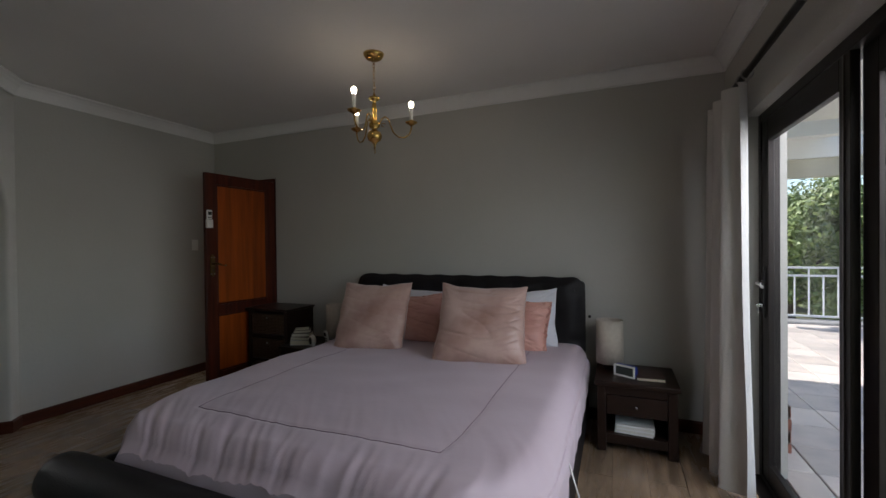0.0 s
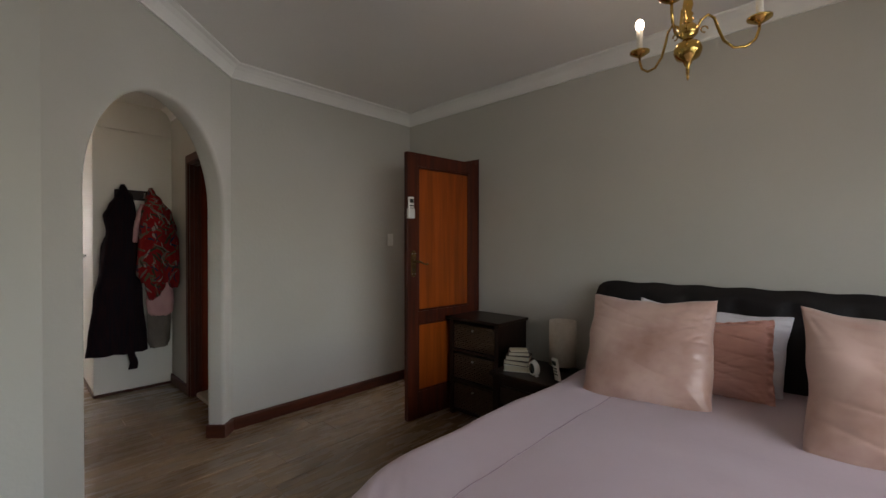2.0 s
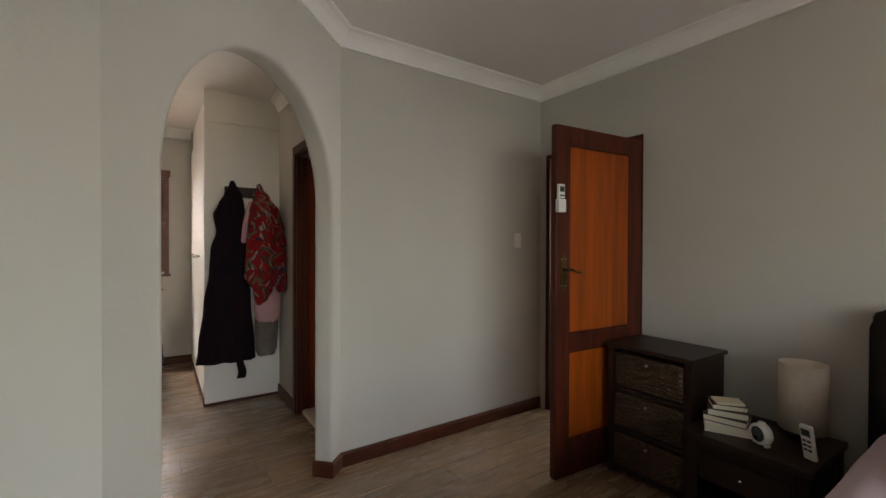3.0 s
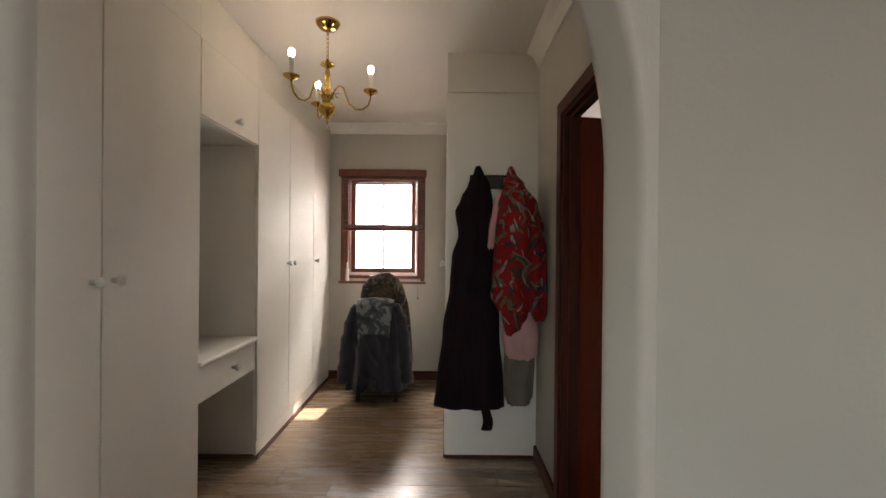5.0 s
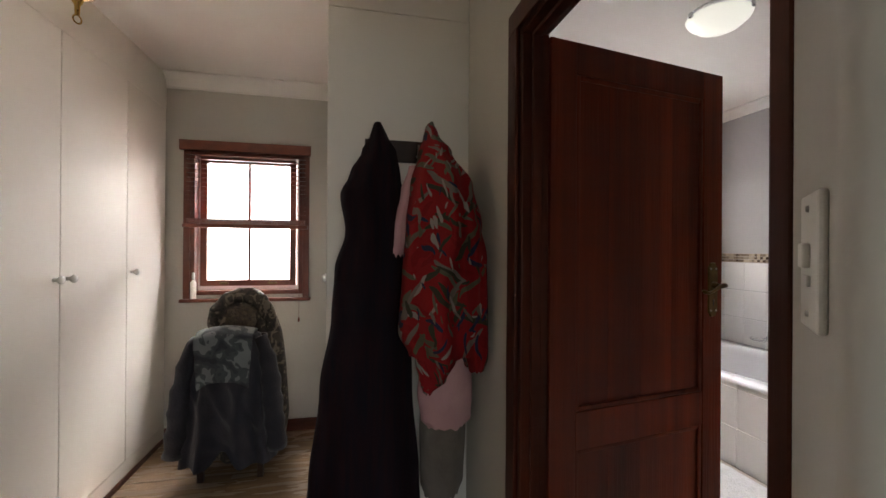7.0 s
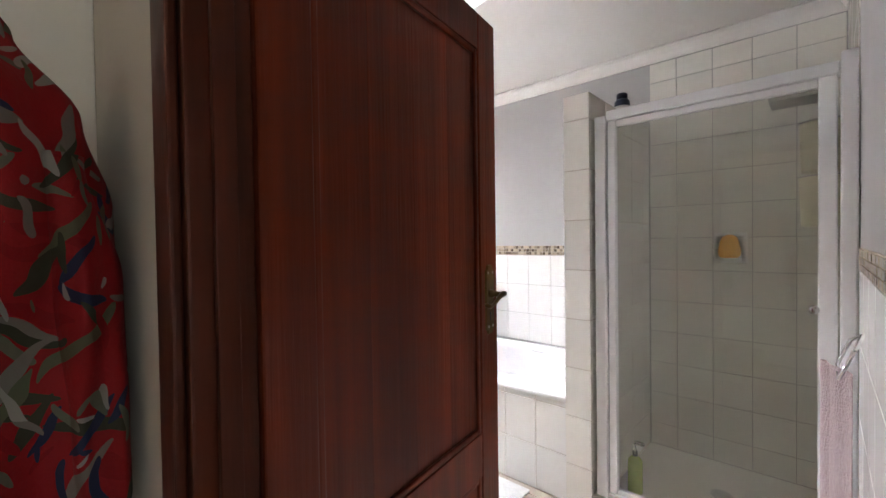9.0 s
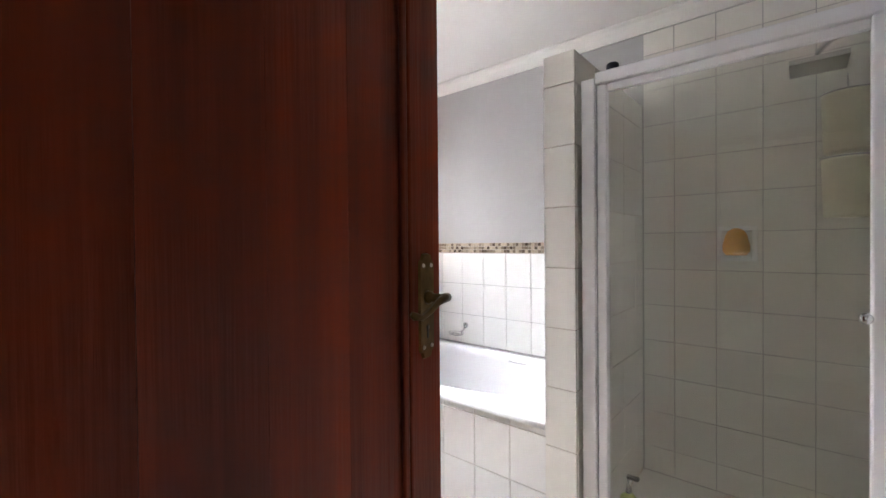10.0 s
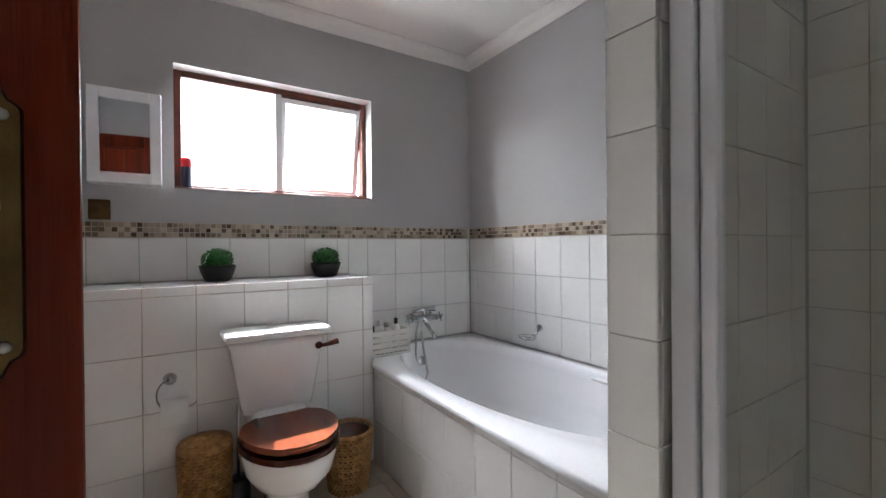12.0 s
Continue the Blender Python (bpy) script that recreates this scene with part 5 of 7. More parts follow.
def cupboard(x_east, x_west, doors, label, group="white built-in cupboards"):
    """A tall built-in cupboard facing north; doors: (east edge, west edge, knob x or None)."""
    c = thing("cupboard", label, "cupboard", pose(0, 0, 0), group)
    boxes("body", CUPB, c, [((x_west, DR_SOUTH, 0.035), (x_east, FRONT - 0.020, 2.60))], 0.001)
    boxes("plinth", CUPB, c, [((x_west, FRONT - 0.019, 0.028), (x_east, FRONT - 0.004, 0.115))], 0.001)
    boxes("base_strip", SKIRT, c, [((x_west, FRONT - 0.002, 0.0), (x_east, FRONT + 0.008, 0.027))], 0.002, "thin red-brown base strip")
    boxes("filler", CUPB, c, [((x_west, FRONT - 0.019, 2.376), (x_east, FRONT - 0.004, CEIL_Z - 0.001))], 0.001, "plain white filler up to the ceiling")
    for a, b, kx in doors:
        d = boxes("cupboard_door", CUPB, c, [((b + 0.003, FRONT - 0.019, 0.120), (a - 0.003, FRONT, 2.372))], 0.002)
        if kx is not None:
            knob_at(d, kx, FRONT, 1.235, -90)
    return c


cupboard(-3.20, -4.94, [(-3.20, -3.76, -3.70), (-3.76, -4.36, -4.315), (-4.36, -4.94, -4.408)], "tall white melamine cupboard with round knobs")
cupboard(-5.572, DR_WEST, [(-5.572, -6.115, -6.07), (-6.115, -6.70, -6.16), (-6.70, -7.225, -6.75)], "tall white melamine cupboard reaching the window wall")


def vanity():
    v = thing("dressing_table", "built-in white dressing table with one drawer and a cabinet above", "dressing table")
    xw, xe = -5.570, -4.942
    boxes("back_panel", CUPB, v, [((xw, DR_SOUTH, 0.0), (xe, DR_SOUTH + 0.02, 2.0))])
    boxes("worktop", CUPB, v, [((xw, DR_SOUTH + 0.02, 0.765), (xe, FRONT + 0.012, 0.792))], 0.008, "white worktop")
    d = boxes("drawer_front", CUPB, v, [((xw + 0.004, FRONT - 0.030, 0.585), (xe - 0.004, FRONT - 0.010, 0.762))], 0.002)
    knob_at(d, -5.28, FRONT - 0.010, 0.675, -90)
    boxes("drawer_box", CUPB, v, [((xw + 0.02, DR_SOUTH + 0.05, 0.60), (xe - 0.02, FRONT - 0.031, 0.75))])
    boxes("upper_cabinet", CUPB, v, [((xw, DR_SOUTH, 2.0), (xe, FRONT - 0.020, CEIL_Z - 0.03))])
    u = boxes("cabinet_door", CUPB, v, [((xw + 0.003, FRONT - 0.019, 2.003), (xe - 0.003, FRONT, 2.372))], 0.002)
    knob_at(u, -5.285, FRONT, 2.065, -90)
    boxes("filler", CUPB, v, [((xw, FRONT - 0.019, 2.376), (xe, FRONT - 0.004, CEIL_Z - 0.001))], 0.001)
    boxes("base_strip", SKIRT, v, [((xw, DR_SOUTH + 0.021, 0.0), (xe, DR_SOUTH + 0.033, 0.05))], 0.002)


vanity()


def end_cupboard():
    c = thing("cupboard", "tall white melamine cupboard end panel with coats hung on it", "cupboard")
    X, Y0 = -5.63, 1.965
    boxes("body", CUPB, c, [((DR_WEST, Y0 + 0.02, 0.0), (X - 0.019, DR_NORTH, 2.62))])
    boxes("end_panel", CUPB, c, [((X - 0.018, Y0 + 0.002, 0.022), (X, DR_NORTH - 0.001, 2.368))], 0.002)
    boxes("upper_panel", CUPB, c, [((X - 0.018, Y0 + 0.002, 2.372), (X - 0.002, DR_NORTH - 0.001, CEIL_Z - 0.001))], 0.002)
    boxes("base_strip", SKIRT, c, [((X - 0.002, Y0, 0.0), (X + 0.008, DR_NORTH - 0.017, 0.020))], 0.002)
    boxes("base_strip", SKIRT, c, [((DR_WEST, Y0 - 0.006, 0.0), (X - 0.002, Y0 + 0.002, 0.027))], 0.002)
    for a, b, kx in ((-5.65, -6.10, -6.05), (-6.10, -6.55, -6.15), (-6.55, -7.22, -6.60)):
        d = boxes("cupboard_door", CUPB, c, [((b + 0.002, Y0, 0.06), (a - 0.002, Y0 + 0.018, 2.368))], 0.002)
        knob_at(d, kx, Y0, 1.235, 90)
    return c


end_cupboard()


def hook_rail():
    h = thing("hook_rail", "dark wooden coat-hook rail on the cupboard end", "hook rail", pose(-5.63, 0, 0))
    boxes("board", BLACKWOOD, h, [((0.0, 2.115, 1.745), (0.018, 2.375, 1.835))], 0.004)
    for y in (2.165, 2.33):
        bm = bmesh.new()
        tube(bm, [(0.018, y, 1.77), (0.045, y, 1.765), (0.062, y, 1.79), (0.066, y, 1.81)], 0.005, 8)
        part("hook", bm, STEEL, h)


hook_rail()


def hung_cloth(name, material, label, category, prof, x_wall, hook_y, depth, n_folds, seed, open_bottom=0.02, top_pinch=0.03):
    """A garment on a hook: prof is (z, y from, y to) from the bottom up."""
    bm = bmesh.new()
    prof = sorted(prof)

    def at(z):
        for (za, a0, a1), (zb, b0, b1) in zip(prof, prof[1:]):
            if za <= z <= zb:
                t = (z - za) / (zb - za)
                t = t * t * (3 - 2 * t)
                return a0 + (b0 - a0) * t, a1 + (b1 - a1) * t
        return prof[-1][1], prof[-1][2]

    z0, z1 = prof[0][0], prof[-1][0]

    def f(u, v):
        z = z0 + (z1 - z0) * v
        a, b = at(z)
        c, half = (a + b) / 2, (b - a) / 2
        ang = 2 * math.pi * u
        low = 1 - v
        k = 1 + (0.10 + 0.18 * low) * 0.6 * math.sin(n_folds * ang + seed + 2.0 * noise.noise(Vector((v * 2, seed, 1)))) + 0.10 * noise.noise(Vector((math.cos(ang) * 2, math.sin(ang) * 2, v * 4 + seed)))
        dd = depth * (0.35 + 0.65 * min(1, half / 0.12)) / 2
        hem = 0.013 * noise.noise(Vector((math.cos(ang) * 3 + seed, math.sin(ang) * 3, 5))) * max(0.0, 1 - v / 0.12)
        return Vector((x_wall + depth * 0.55 + dd * math.sin(ang) * k, c + half * math.cos(ang) * (0.94 + 0.06 * k), z + hem))

    g = sheet(bm, f, 72, 60, closed=True)
    bm.faces.new([g[i][-1] for i in range(72)])
    for vtx in bm.verts:
        vtx.co.x = max(vtx.co.x, x_wall + 0.004)
    return bm


DX = -5.612
gown = thing("dressing_gown", "long navy-black gown hanging from the hook rail", "gown")
bm = hung_cloth("dressing_gown", DRESS, "long navy-black gown hanging from the hook rail", "gown",
           [(0.385, 1.895, 2.335), (0.50, 1.91, 2.33), (0.85, 1.949, 2.30), (1.13, 1.99, 2.29), (1.30, 2.00, 2.285), (1.45, 2.040, 2.27), (1.59, 2.020, 2.262), (1.67, 2.055, 2.25), (1.76, 2.10, 2.235), (1.82, 2.13, 2.20), (1.868, 2.145, 2.175)], DX, 2.165, 0.17, 7, 1.0)
part("body", bm, DRESS, gown)
bm = bmesh.new()
sheet(bm, lambda u, v: Vector((DX + 0.05 + 0.02 * math.sin(2 * math.pi * u), 2.232 + 0.05 * math.cos(2 * math.pi * u) * (0.50 + 0.2 * (1 - v)) + 0.01 * math.sin(v * 7), 0.215 + 0.22 * v)), 16, 10, closed=True)
part("belt", bm, DRESS, gown, "dark cloth belt end")
robe = thing("robe", "red kimono robe printed with green and white leaves", "robe")
bm = hung_cloth("robe", FLORAL, "red kimono robe printed with green and white leaves", "robe",
           [(1.00, 2.27, 2.53), (1.08, 2.232, 2.55), (1.28, 2.245, 2.552), (1.47, 2.258, 2.545), (1.62, 2.275, 2.505), (1.74, 2.303, 2.425), (1.80, 2.322, 2.375), (1.842, 2.332, 2.355)], DX + 0.05, 2.335, 0.28, 6, 4.0)
part("body", bm, FLORAL, robe)
bm = hung_cloth("tail", FLORAL, "", "", [(0.835, 2.335, 2.37), (0.88, 2.32, 2.43), (0.95, 2.305, 2.47), (1.08, 2.28, 2.48)], DX + 0.09, 2.36, 0.12, 4, 3.0)
part("tail", bm, FLORAL, robe)
bm = hung_cloth("wide_sleeve", FLORAL, "", "", [(0.95, 2.48, 2.535), (1.00, 2.465, 2.55), (1.12, 2.455, 2.55), (1.35, 2.44, 2.545), (1.55, 2.43, 2.50)], DX + 0.09, 2.5, 0.30, 4, 6.0)
part("wide_sleeve", bm, FLORAL, robe)
bm = hung_cloth("sleeve", PINK, "pink-lined sleeve of the hanging robe", "sleeve",
           [(1.36, 2.205, 2.257), (1.45, 2.212, 2.265), (1.60, 2.245, 2.292), (1.70, 2.275, 2.315)], DX + 0.10, 2.3, 0.09, 3, 2.0)
part("sleeve", bm, PINK, robe, "pink sleeve lining")
bm = hung_cloth("cloth_bag", PINK, "dusty pink cloth bag hanging under the robe", "bag",
           [(0.685, 2.36, 2.50), (0.72, 2.335, 2.535), (0.82, 2.32, 2.54), (1.02, 2.34, 2.53)], DX + 0.045, 2.4, 0.13, 2, 7.0)
one("cloth_bag", bm, PINK, "dusty pink cloth bag hanging under the robe", "bag")
bm = hung_cloth("scarf", TAUPE, "crumpled taupe garment hanging lowest", "scarf",
           [(0.385, 2.36, 2.50), (0.45, 2.34, 2.52), (0.66, 2.337, 2.53), (0.90, 2.35, 2.52)], DX + 0.01, 2.4, 0.10, 5, 9.0)
one("scarf", bm, TAUPE, "crumpled taupe garment hanging lowest", "scarf")

chandelier(-5.285, 1.285, 0.205, -31, "polished brass three-arm chandelier with lit candle bulbs in the dressing room")


def jacket_chair():
    ch = thing("chair", "low chair hidden under two jackets, by the window", "chair", pose(-6.78, 1.37, 0, 0, 0, 0))
    boxes("seat", BLACKWOOD, ch, [((-0.22, -0.20, 0.40), (0.20, 0.20, 0.44))], 0.01)
    boxes("backrest", BLACKWOOD, ch, [((0.10, -0.19, 0.44), (0.14, 0.19, 0.86))], 0.01)
    for x in (-0.20, 0.16):
        for y in (-0.18, 0.15):
            boxes("leg", BLACKWOOD, ch, [((x, y, 0), (x + 0.035, y + 0.035, 0.40))], 0.004)


jacket_chair()


def jacket(prof, thick, seed, folds, split=0.0):
    """A jacket draped over a chair back: prof is (z, half width) from the hem up; split lifts the hem in the middle."""
    bm = bmesh.new()
    z0, z1 = prof[0][0], prof[-1][0]

    def half(z):
        for (za, wa), (zb, wb) in zip(prof, prof[1:]):
            if z <= zb:
                t = (z - za) / (zb - za)
                return wa + (wb - wa) * t
        return prof[-1][1]

    def f(u, v):
        a = 2 * math.pi * u
        z = z0 + (z1 - z0) * v
        w = half(z)
        c, sn = math.cos(a), math.sin(a)
        top = math.sqrt(max(0.0, 1 - max(0.0, (v - 0.86) / 0.14) ** 2))
        d = thick / 2 * (1.25 - 0.30 * v) * (0.30 + 0.70 * top)
        low = 1 - v
        pleat = (0.05 + 0.16 * low) * math.sin(folds * a + seed + 1.8 * noise.noise(Vector((v * 2.4, seed, 0))))
        crease = 0.18 * max(0.0, 1 - 2.6 * abs(noise.noise(Vector((c * 2.4 + seed, sn * 1.4, v * 3.2 + c)))))
        k = 1 + pleat + crease + 0.10 * noise.noise(Vector((c * 2.2, sn * 2.2 + seed, v * 5)))
        hem = (split * math.exp(-(c / 0.16) ** 2) + 0.016 * noise.noise(Vector((c * 4, seed, 3)))) * max(0.0, 1 - v / 0.35) ** 2
        x = math.copysign(abs(sn) ** 0.8, sn) * d * k
        return Vector((x, w * math.copysign(abs(c) ** 0.86, c) * (0.94 + 0.06 * k), z + hem))

    g = sheet(bm, f, 110, 80, closed=True)
    bm.faces.new([g[i][-1] for i in range(110)])
    return bm


j = thing("jacket", "grey fleece jacket with a camouflage hood, draped over the chair", "jacket", pose(-6.60, 1.365, 0))
part("body", jacket([(0.13, 0.265), (0.55, 0.215), (0.80, 0.190), (0.87, 0.165), (0.895, 0.12)], 0.22, 2.0, 9, 0.10), GREYCLOTH, j)
for sgn in (-1, 1):
    bm = bmesh.new()
    line, radii = [], []
    for k in range(17):
        q = k / 16
        line.append((0.03 + 0.035 * math.sin(2.4 * q), sgn * (0.165 + 0.045 * math.sin(math.pi * 0.5 * min(1, q * 3)) + 0.065 * q), 0.855 - 0.66 * q))
        radii.append(0.040 + 0.018 * math.sin(math.pi * min(1, q * 1.6) * 0.5) + 0.006 * math.sin(k * 2.1 + sgn))
    tube(bm, line, 0.05, 18, None, radii)
    for vtx in bm.verts:
        vtx.co += Vector((1, 0.6 * sgn, 0)) * 0.012 * noise.noise(Vector((vtx.co.x * 14, vtx.co.y * 14, vtx.co.z * 7 + sgn)))
    part("sleeve", bm, GREYCLOTH, j)
bm = bmesh.new()


def hood(u, v):
    """The hood laid back over the shoulders: over the top edge, then down the back."""
    c = 2 * u - 1
    y = c * (0.155 - 0.02 * v) + 0.008 * noise.noise(Vector((v * 5, u * 2, 7)))
    fold_in = 0.016 * noise.noise(Vector((u * 5, v * 4, 2))) + 0.006 * math.sin(u * 9 + v * 3)
    x = 0.02 + 0.135 * smooth_step(0.0, 0.28, v) + fold_in * v
    return Vector((x, y, 0.915 - 0.022 * c * c - 0.33 * max(0.0, v - 0.14) - 0.02 * v * v * c * c))


sheet(bm, hood, 40, 36, thick=0.010)
part("hood", bm, CAMOG, j, "grey camouflage hood lining")
j2 = thing("jacket", "brown camouflage jacket with dark fur collar over the chair back", "jacket", pose(-6.83, 1.395, 0))
part("body", jacket([(0.07, 0.25), (0.30, 0.275), (0.60, 0.255), (0.84, 0.225), (0.93, 0.195), (1.01, 0.15), (1.05, 0.10)], 0.22, 6.0, 8), CAMOB, j2)
bm = bmesh.new()
line, radii = [], []
for k in range(25):
    a = math.pi * k / 24
    line.append((0.055 + 0.02 * math.sin(3 * a), -0.165 * math.cos(a), 0.86 + 0.215 * math.sin(a) ** 0.8))
    radii.append(0.040 + 0.012 * math.sin(a) + 0.005 * math.sin(k * 1.9))
tube(bm, line, 0.05, 16, None, radii)
for vtx in bm.verts:
    vtx.co += Vector((noise.noise(vtx.co * 15), noise.noise(vtx.co * 16 + Vector((3, 0, 0))), noise.noise(vtx.co * 17))) * 0.016
part("hood", bm, CAMOB, j2, "brown camouflage hood rim")
bm = bmesh.new()
lathe(bm, [(0.02, -0.05), (0.085, 0.0), (0.115, 0.08), (0.095, 0.16), (0.03, 0.195)], 24, pose(0.05, 0.0, 0.84))
for vtx in bm.verts:
    vtx.co += Vector((noise.noise(vtx.co * 40), noise.noise(vtx.co * 41), noise.noise(vtx.co * 42))) * 0.012
part("collar", bm, FUR, j2, "dark fur collar")

sp = thing("speaker", "small black box speaker on the dressing table", "speaker", pose(-5.34, 0.42, 0.792))
boxes("cabinet", BLACKPL, sp, [((-0.07, -0.07, 0), (0.07, 0.07, 0.235))], 0.006)
boxes("grille", GPLAST, sp, [((-0.06, 0.071, 0.012), (0.06, 0.075, 0.222))], 0.002)
vs = thing("vase", "slim glass vase with small dried yellow flowers", "vase", pose(-5.40, 0.27, 0.792))
bm = bmesh.new()
lathe(bm, [(0.03, 0), (0.036, 0.02), (0.030, 0.12), (0.018, 0.20), (0.022, 0.25)], 18)
part("body", bm, GLASS, vs)
for k in range(7):
    a = k * 0.9
    bm = bmesh.new()
    x, y, z = 0.045 * math.cos(a), 0.045 * math.sin(a), 0.33 + 0.035 * (k % 3)
    tube(bm, [(0, 0, 0.08), (x * 0.4, y * 0.4, 0.24), (x, y, z)], 0.0018, 5)
    part("stem", bm, LEAF, vs)
    bm = bmesh.new()
    bmesh.ops.create_icosphere(bm, subdivisions=1, radius=0.016, matrix=pose(x, y, z))
    part("flower", bm, CREAM, vs, "dried yellow flower")
bo = thing("bottle", "slim pale aerosol bottle on the window sill", "bottle", pose(DR_WEST + 0.026, 0.957, 1.0155))
bm = bmesh.new()
lathe(bm, [(0.019, 0), (0.020, 0.005), (0.020, 0.115), (0.009, 0.135)], 16)
part("body", bm, WPLAST, bo)
bm = bmesh.new()
lathe(bm, [(0.009, 0.134), (0.009, 0.185), (0.006, 0.19)], 12)
part("cap", bm, WPLAST, bo)

s2 = thing("light_switch", "old white double light switch plate with two screws", "light switch", DIAG @ pose(1.427, DIAG_T, 1.375))
boxes("plate", WPLAST, s2, [((-0.038, 0.0, -0.060), (0.038, 0.007, 0.060))], 0.003)
boxes("rocker", WPLAST, s2, [((-0.011, 0.007, -0.006), (0.011, 0.013, 0.016))], 0.002)
boxes("rocker", WPLAST, s2, [((-0.011, 0.007, -0.022), (0.011, 0.010, -0.012))], 0.001)
for z in (-0.046, 0.046):
    bm = bmesh.new()
    lathe(bm, [(0.0032, 0), (0.0026, 0.002), (0, 0.0024)], 8, pose(0, 0.007, z, -90))
    part("screw", bm, STEEL, s2)

# ---- bathroom ----
RIM = 0.585
BFY = 4.425


def make_bath():
    b = thing("bathtub", "white built-in acrylic bathtub with an oval bowl", "bathtub")
    X0, X1, Y0, Y1 = BA_WEST + 0.007, -5.452, 4.41, BA_NORTH - 0.007
    cx, cy = (X0 + X1) / 2, (Y0 + Y1) / 2 + 0.01
    hx, hy = (X1 - X0) / 2, (Y1 - Y0) / 2
    bm = bmesh.new()
    N = 64
    rings = []

    def rect(k, inset, z):
        a = 2 * math.pi * k / N
        c, s = math.cos(a), math.sin(a)
        q = 1 / max(abs(c), abs(s))
        return Vector((cx + (hx - inset) * max(-1, min(1, c * q)), (Y0 + Y1) / 2 + (hy - inset) * max(-1, min(1, s * q)), z))

    def oval(k, fx, fy, z, p=2.15):
        a = 2 * math.pi * k / N
        c, s = math.cos(a), math.sin(a)
        x = math.copysign(abs(c) ** (2 / p), c) * fx
        y = math.copysign(abs(s) ** (2 / p), s) * fy
        return Vector((cx + x, cy + y, z))

    spec = [lambda k: rect(k, 0.0, RIM - 0.024), lambda k: rect(k, 0.0, RIM - 0.008), lambda k: rect(k, 0.010, RIM),
            lambda k: oval(k, hx - 0.055, hy - 0.075, RIM + 0.002), lambda k: oval(k, hx - 0.066, hy - 0.085, RIM - 0.006), lambda k: oval(k, hx - 0.075, hy - 0.095, RIM - 0.05),
            lambda k: oval(k, hx - 0.11, hy - 0.115, RIM - 0.20), lambda k: oval(k, hx - 0.17, hy - 0.14, RIM - 0.34), lambda k: oval(k, hx - 0.24, hy - 0.19, RIM - 0.40), lambda k: oval(k, hx - 0.45, hy - 0.32, RIM - 0.415)]
    for fn in spec:
        rings.append([bm.verts.new(fn(k)) for k in range(N)])
    for a, c in zip(rings, rings[1:]):
        for k in range(N):
            f = bm.faces.new((a[k], a[(k + 1) % N], c[(k + 1) % N], c[k]))
            f.smooth = True
    bm.faces.new(rings[-1])
    part("tub", bm, ACRYL, b)
    bm = bmesh.new()
    lathe(bm, [(0.030, 0), (0.032, 0.004), (0.026, 0.009), (0, 0.010)], 20, pose(X0 + 0.105, cy - 0.02, RIM - 0.115, 0, 78))
    part("overflow", bm, CHROME, b, "chrome overflow cover")
    bm = bmesh.new()
    tube(bm, [(-6.15, Y1 - 0.085, RIM - 0.035), (-6.10, Y1 - 0.105, RIM - 0.030), (-5.85, Y1 - 0.105, RIM - 0.030), (-5.80, Y1 - 0.085, RIM - 0.035)], 0.011, 8)
    part("grip", bm, ACRYL, b, "moulded white grip")


make_bath()
bm = bmesh.new()
box(bm, (-6.968, BFY + 0.002, 0.0), (-5.447, BFY + 0.03, RIM - 0.026))
tagged(part("bath_front_wall", bm, GROUT), "grout bed of the tiled bath front", "", "", "structure")


def wall_mixer():
    t = thing("bath_mixer", "chrome wall mixer with cross handles and a shower hose", "tap", pose(BA_WEST + 0.01, 4.925, 0.745))
    bm = bmesh.new()
    for y in (-0.075, 0.075):
        lathe(bm, [(0.034, 0), (0.030, 0.012), (0.014, 0.018), (0.014, 0.055)], 18, pose(0, y, 0, 0, 90))
    tube(bm, [(0.06, -0.10, 0), (0.06, 0.10, 0)], 0.022, 14)
    tube(bm, [(0.06, 0, 0.01), (0.06, 0, 0.05), (0.055, 0, 0.065)], 0.012, 10)
    tube(bm, [(0.06, 0, -0.01), (0.10, 0.0, -0.045), (0.16, 0, -0.085), (0.185, 0, -0.095), (0.19, 0, -0.125)], 0.014, 12)
    part("body", bm, CHROME, t)
    for y in (-0.115, 0.115):
        bm = bmesh.new()
        s = 1 if y > 0 else -1
        lathe(bm, [(0.018, 0), (0.012, 0.012), (0.010, 0.03), (0.014, 0.036), (0, 0.042)], 14, pose(0.06, y - 0.015 * s, 0, -90 * s))
        for a in range(4):
            d = Vector((math.cos(a * math.pi / 2 + 0.5), 0, math.sin(a * math.pi / 2 + 0.5)))
            p = Vector((0.06, y + 0.012 * s, 0))
            tube(bm, [p, p + d * 0.034], 0.006, 8, None, [0.005, 0.0075])
        part("cross_handle", bm, CHROME, t, "chrome cross handle")
    bm = bmesh.new()
    pts = [(0.06, -0.05, -0.02), (0.075, -0.075, -0.10), (0.085, -0.085, -0.25), (0.10, -0.075, -0.38), (0.13, -0.045, -0.41), (0.13, -0.02, -0.36), (0.105, -0.035, -0.20), (0.085, -0.04, -0.08)]
    tube(bm, pts, 0.0075, 8)
    part("hose", bm, STEEL, t, "ribbed steel hose")
    bm = bmesh.new()
    tube(bm, [(0.055, -0.09, 0.05), (0.055, 0.0, 0.062), (0.06, 0.08, 0.058)], 0.011, 10, None, [0.010, 0.012, 0.020])
    part("hand_shower", bm, CHROME, t)


wall_mixer()


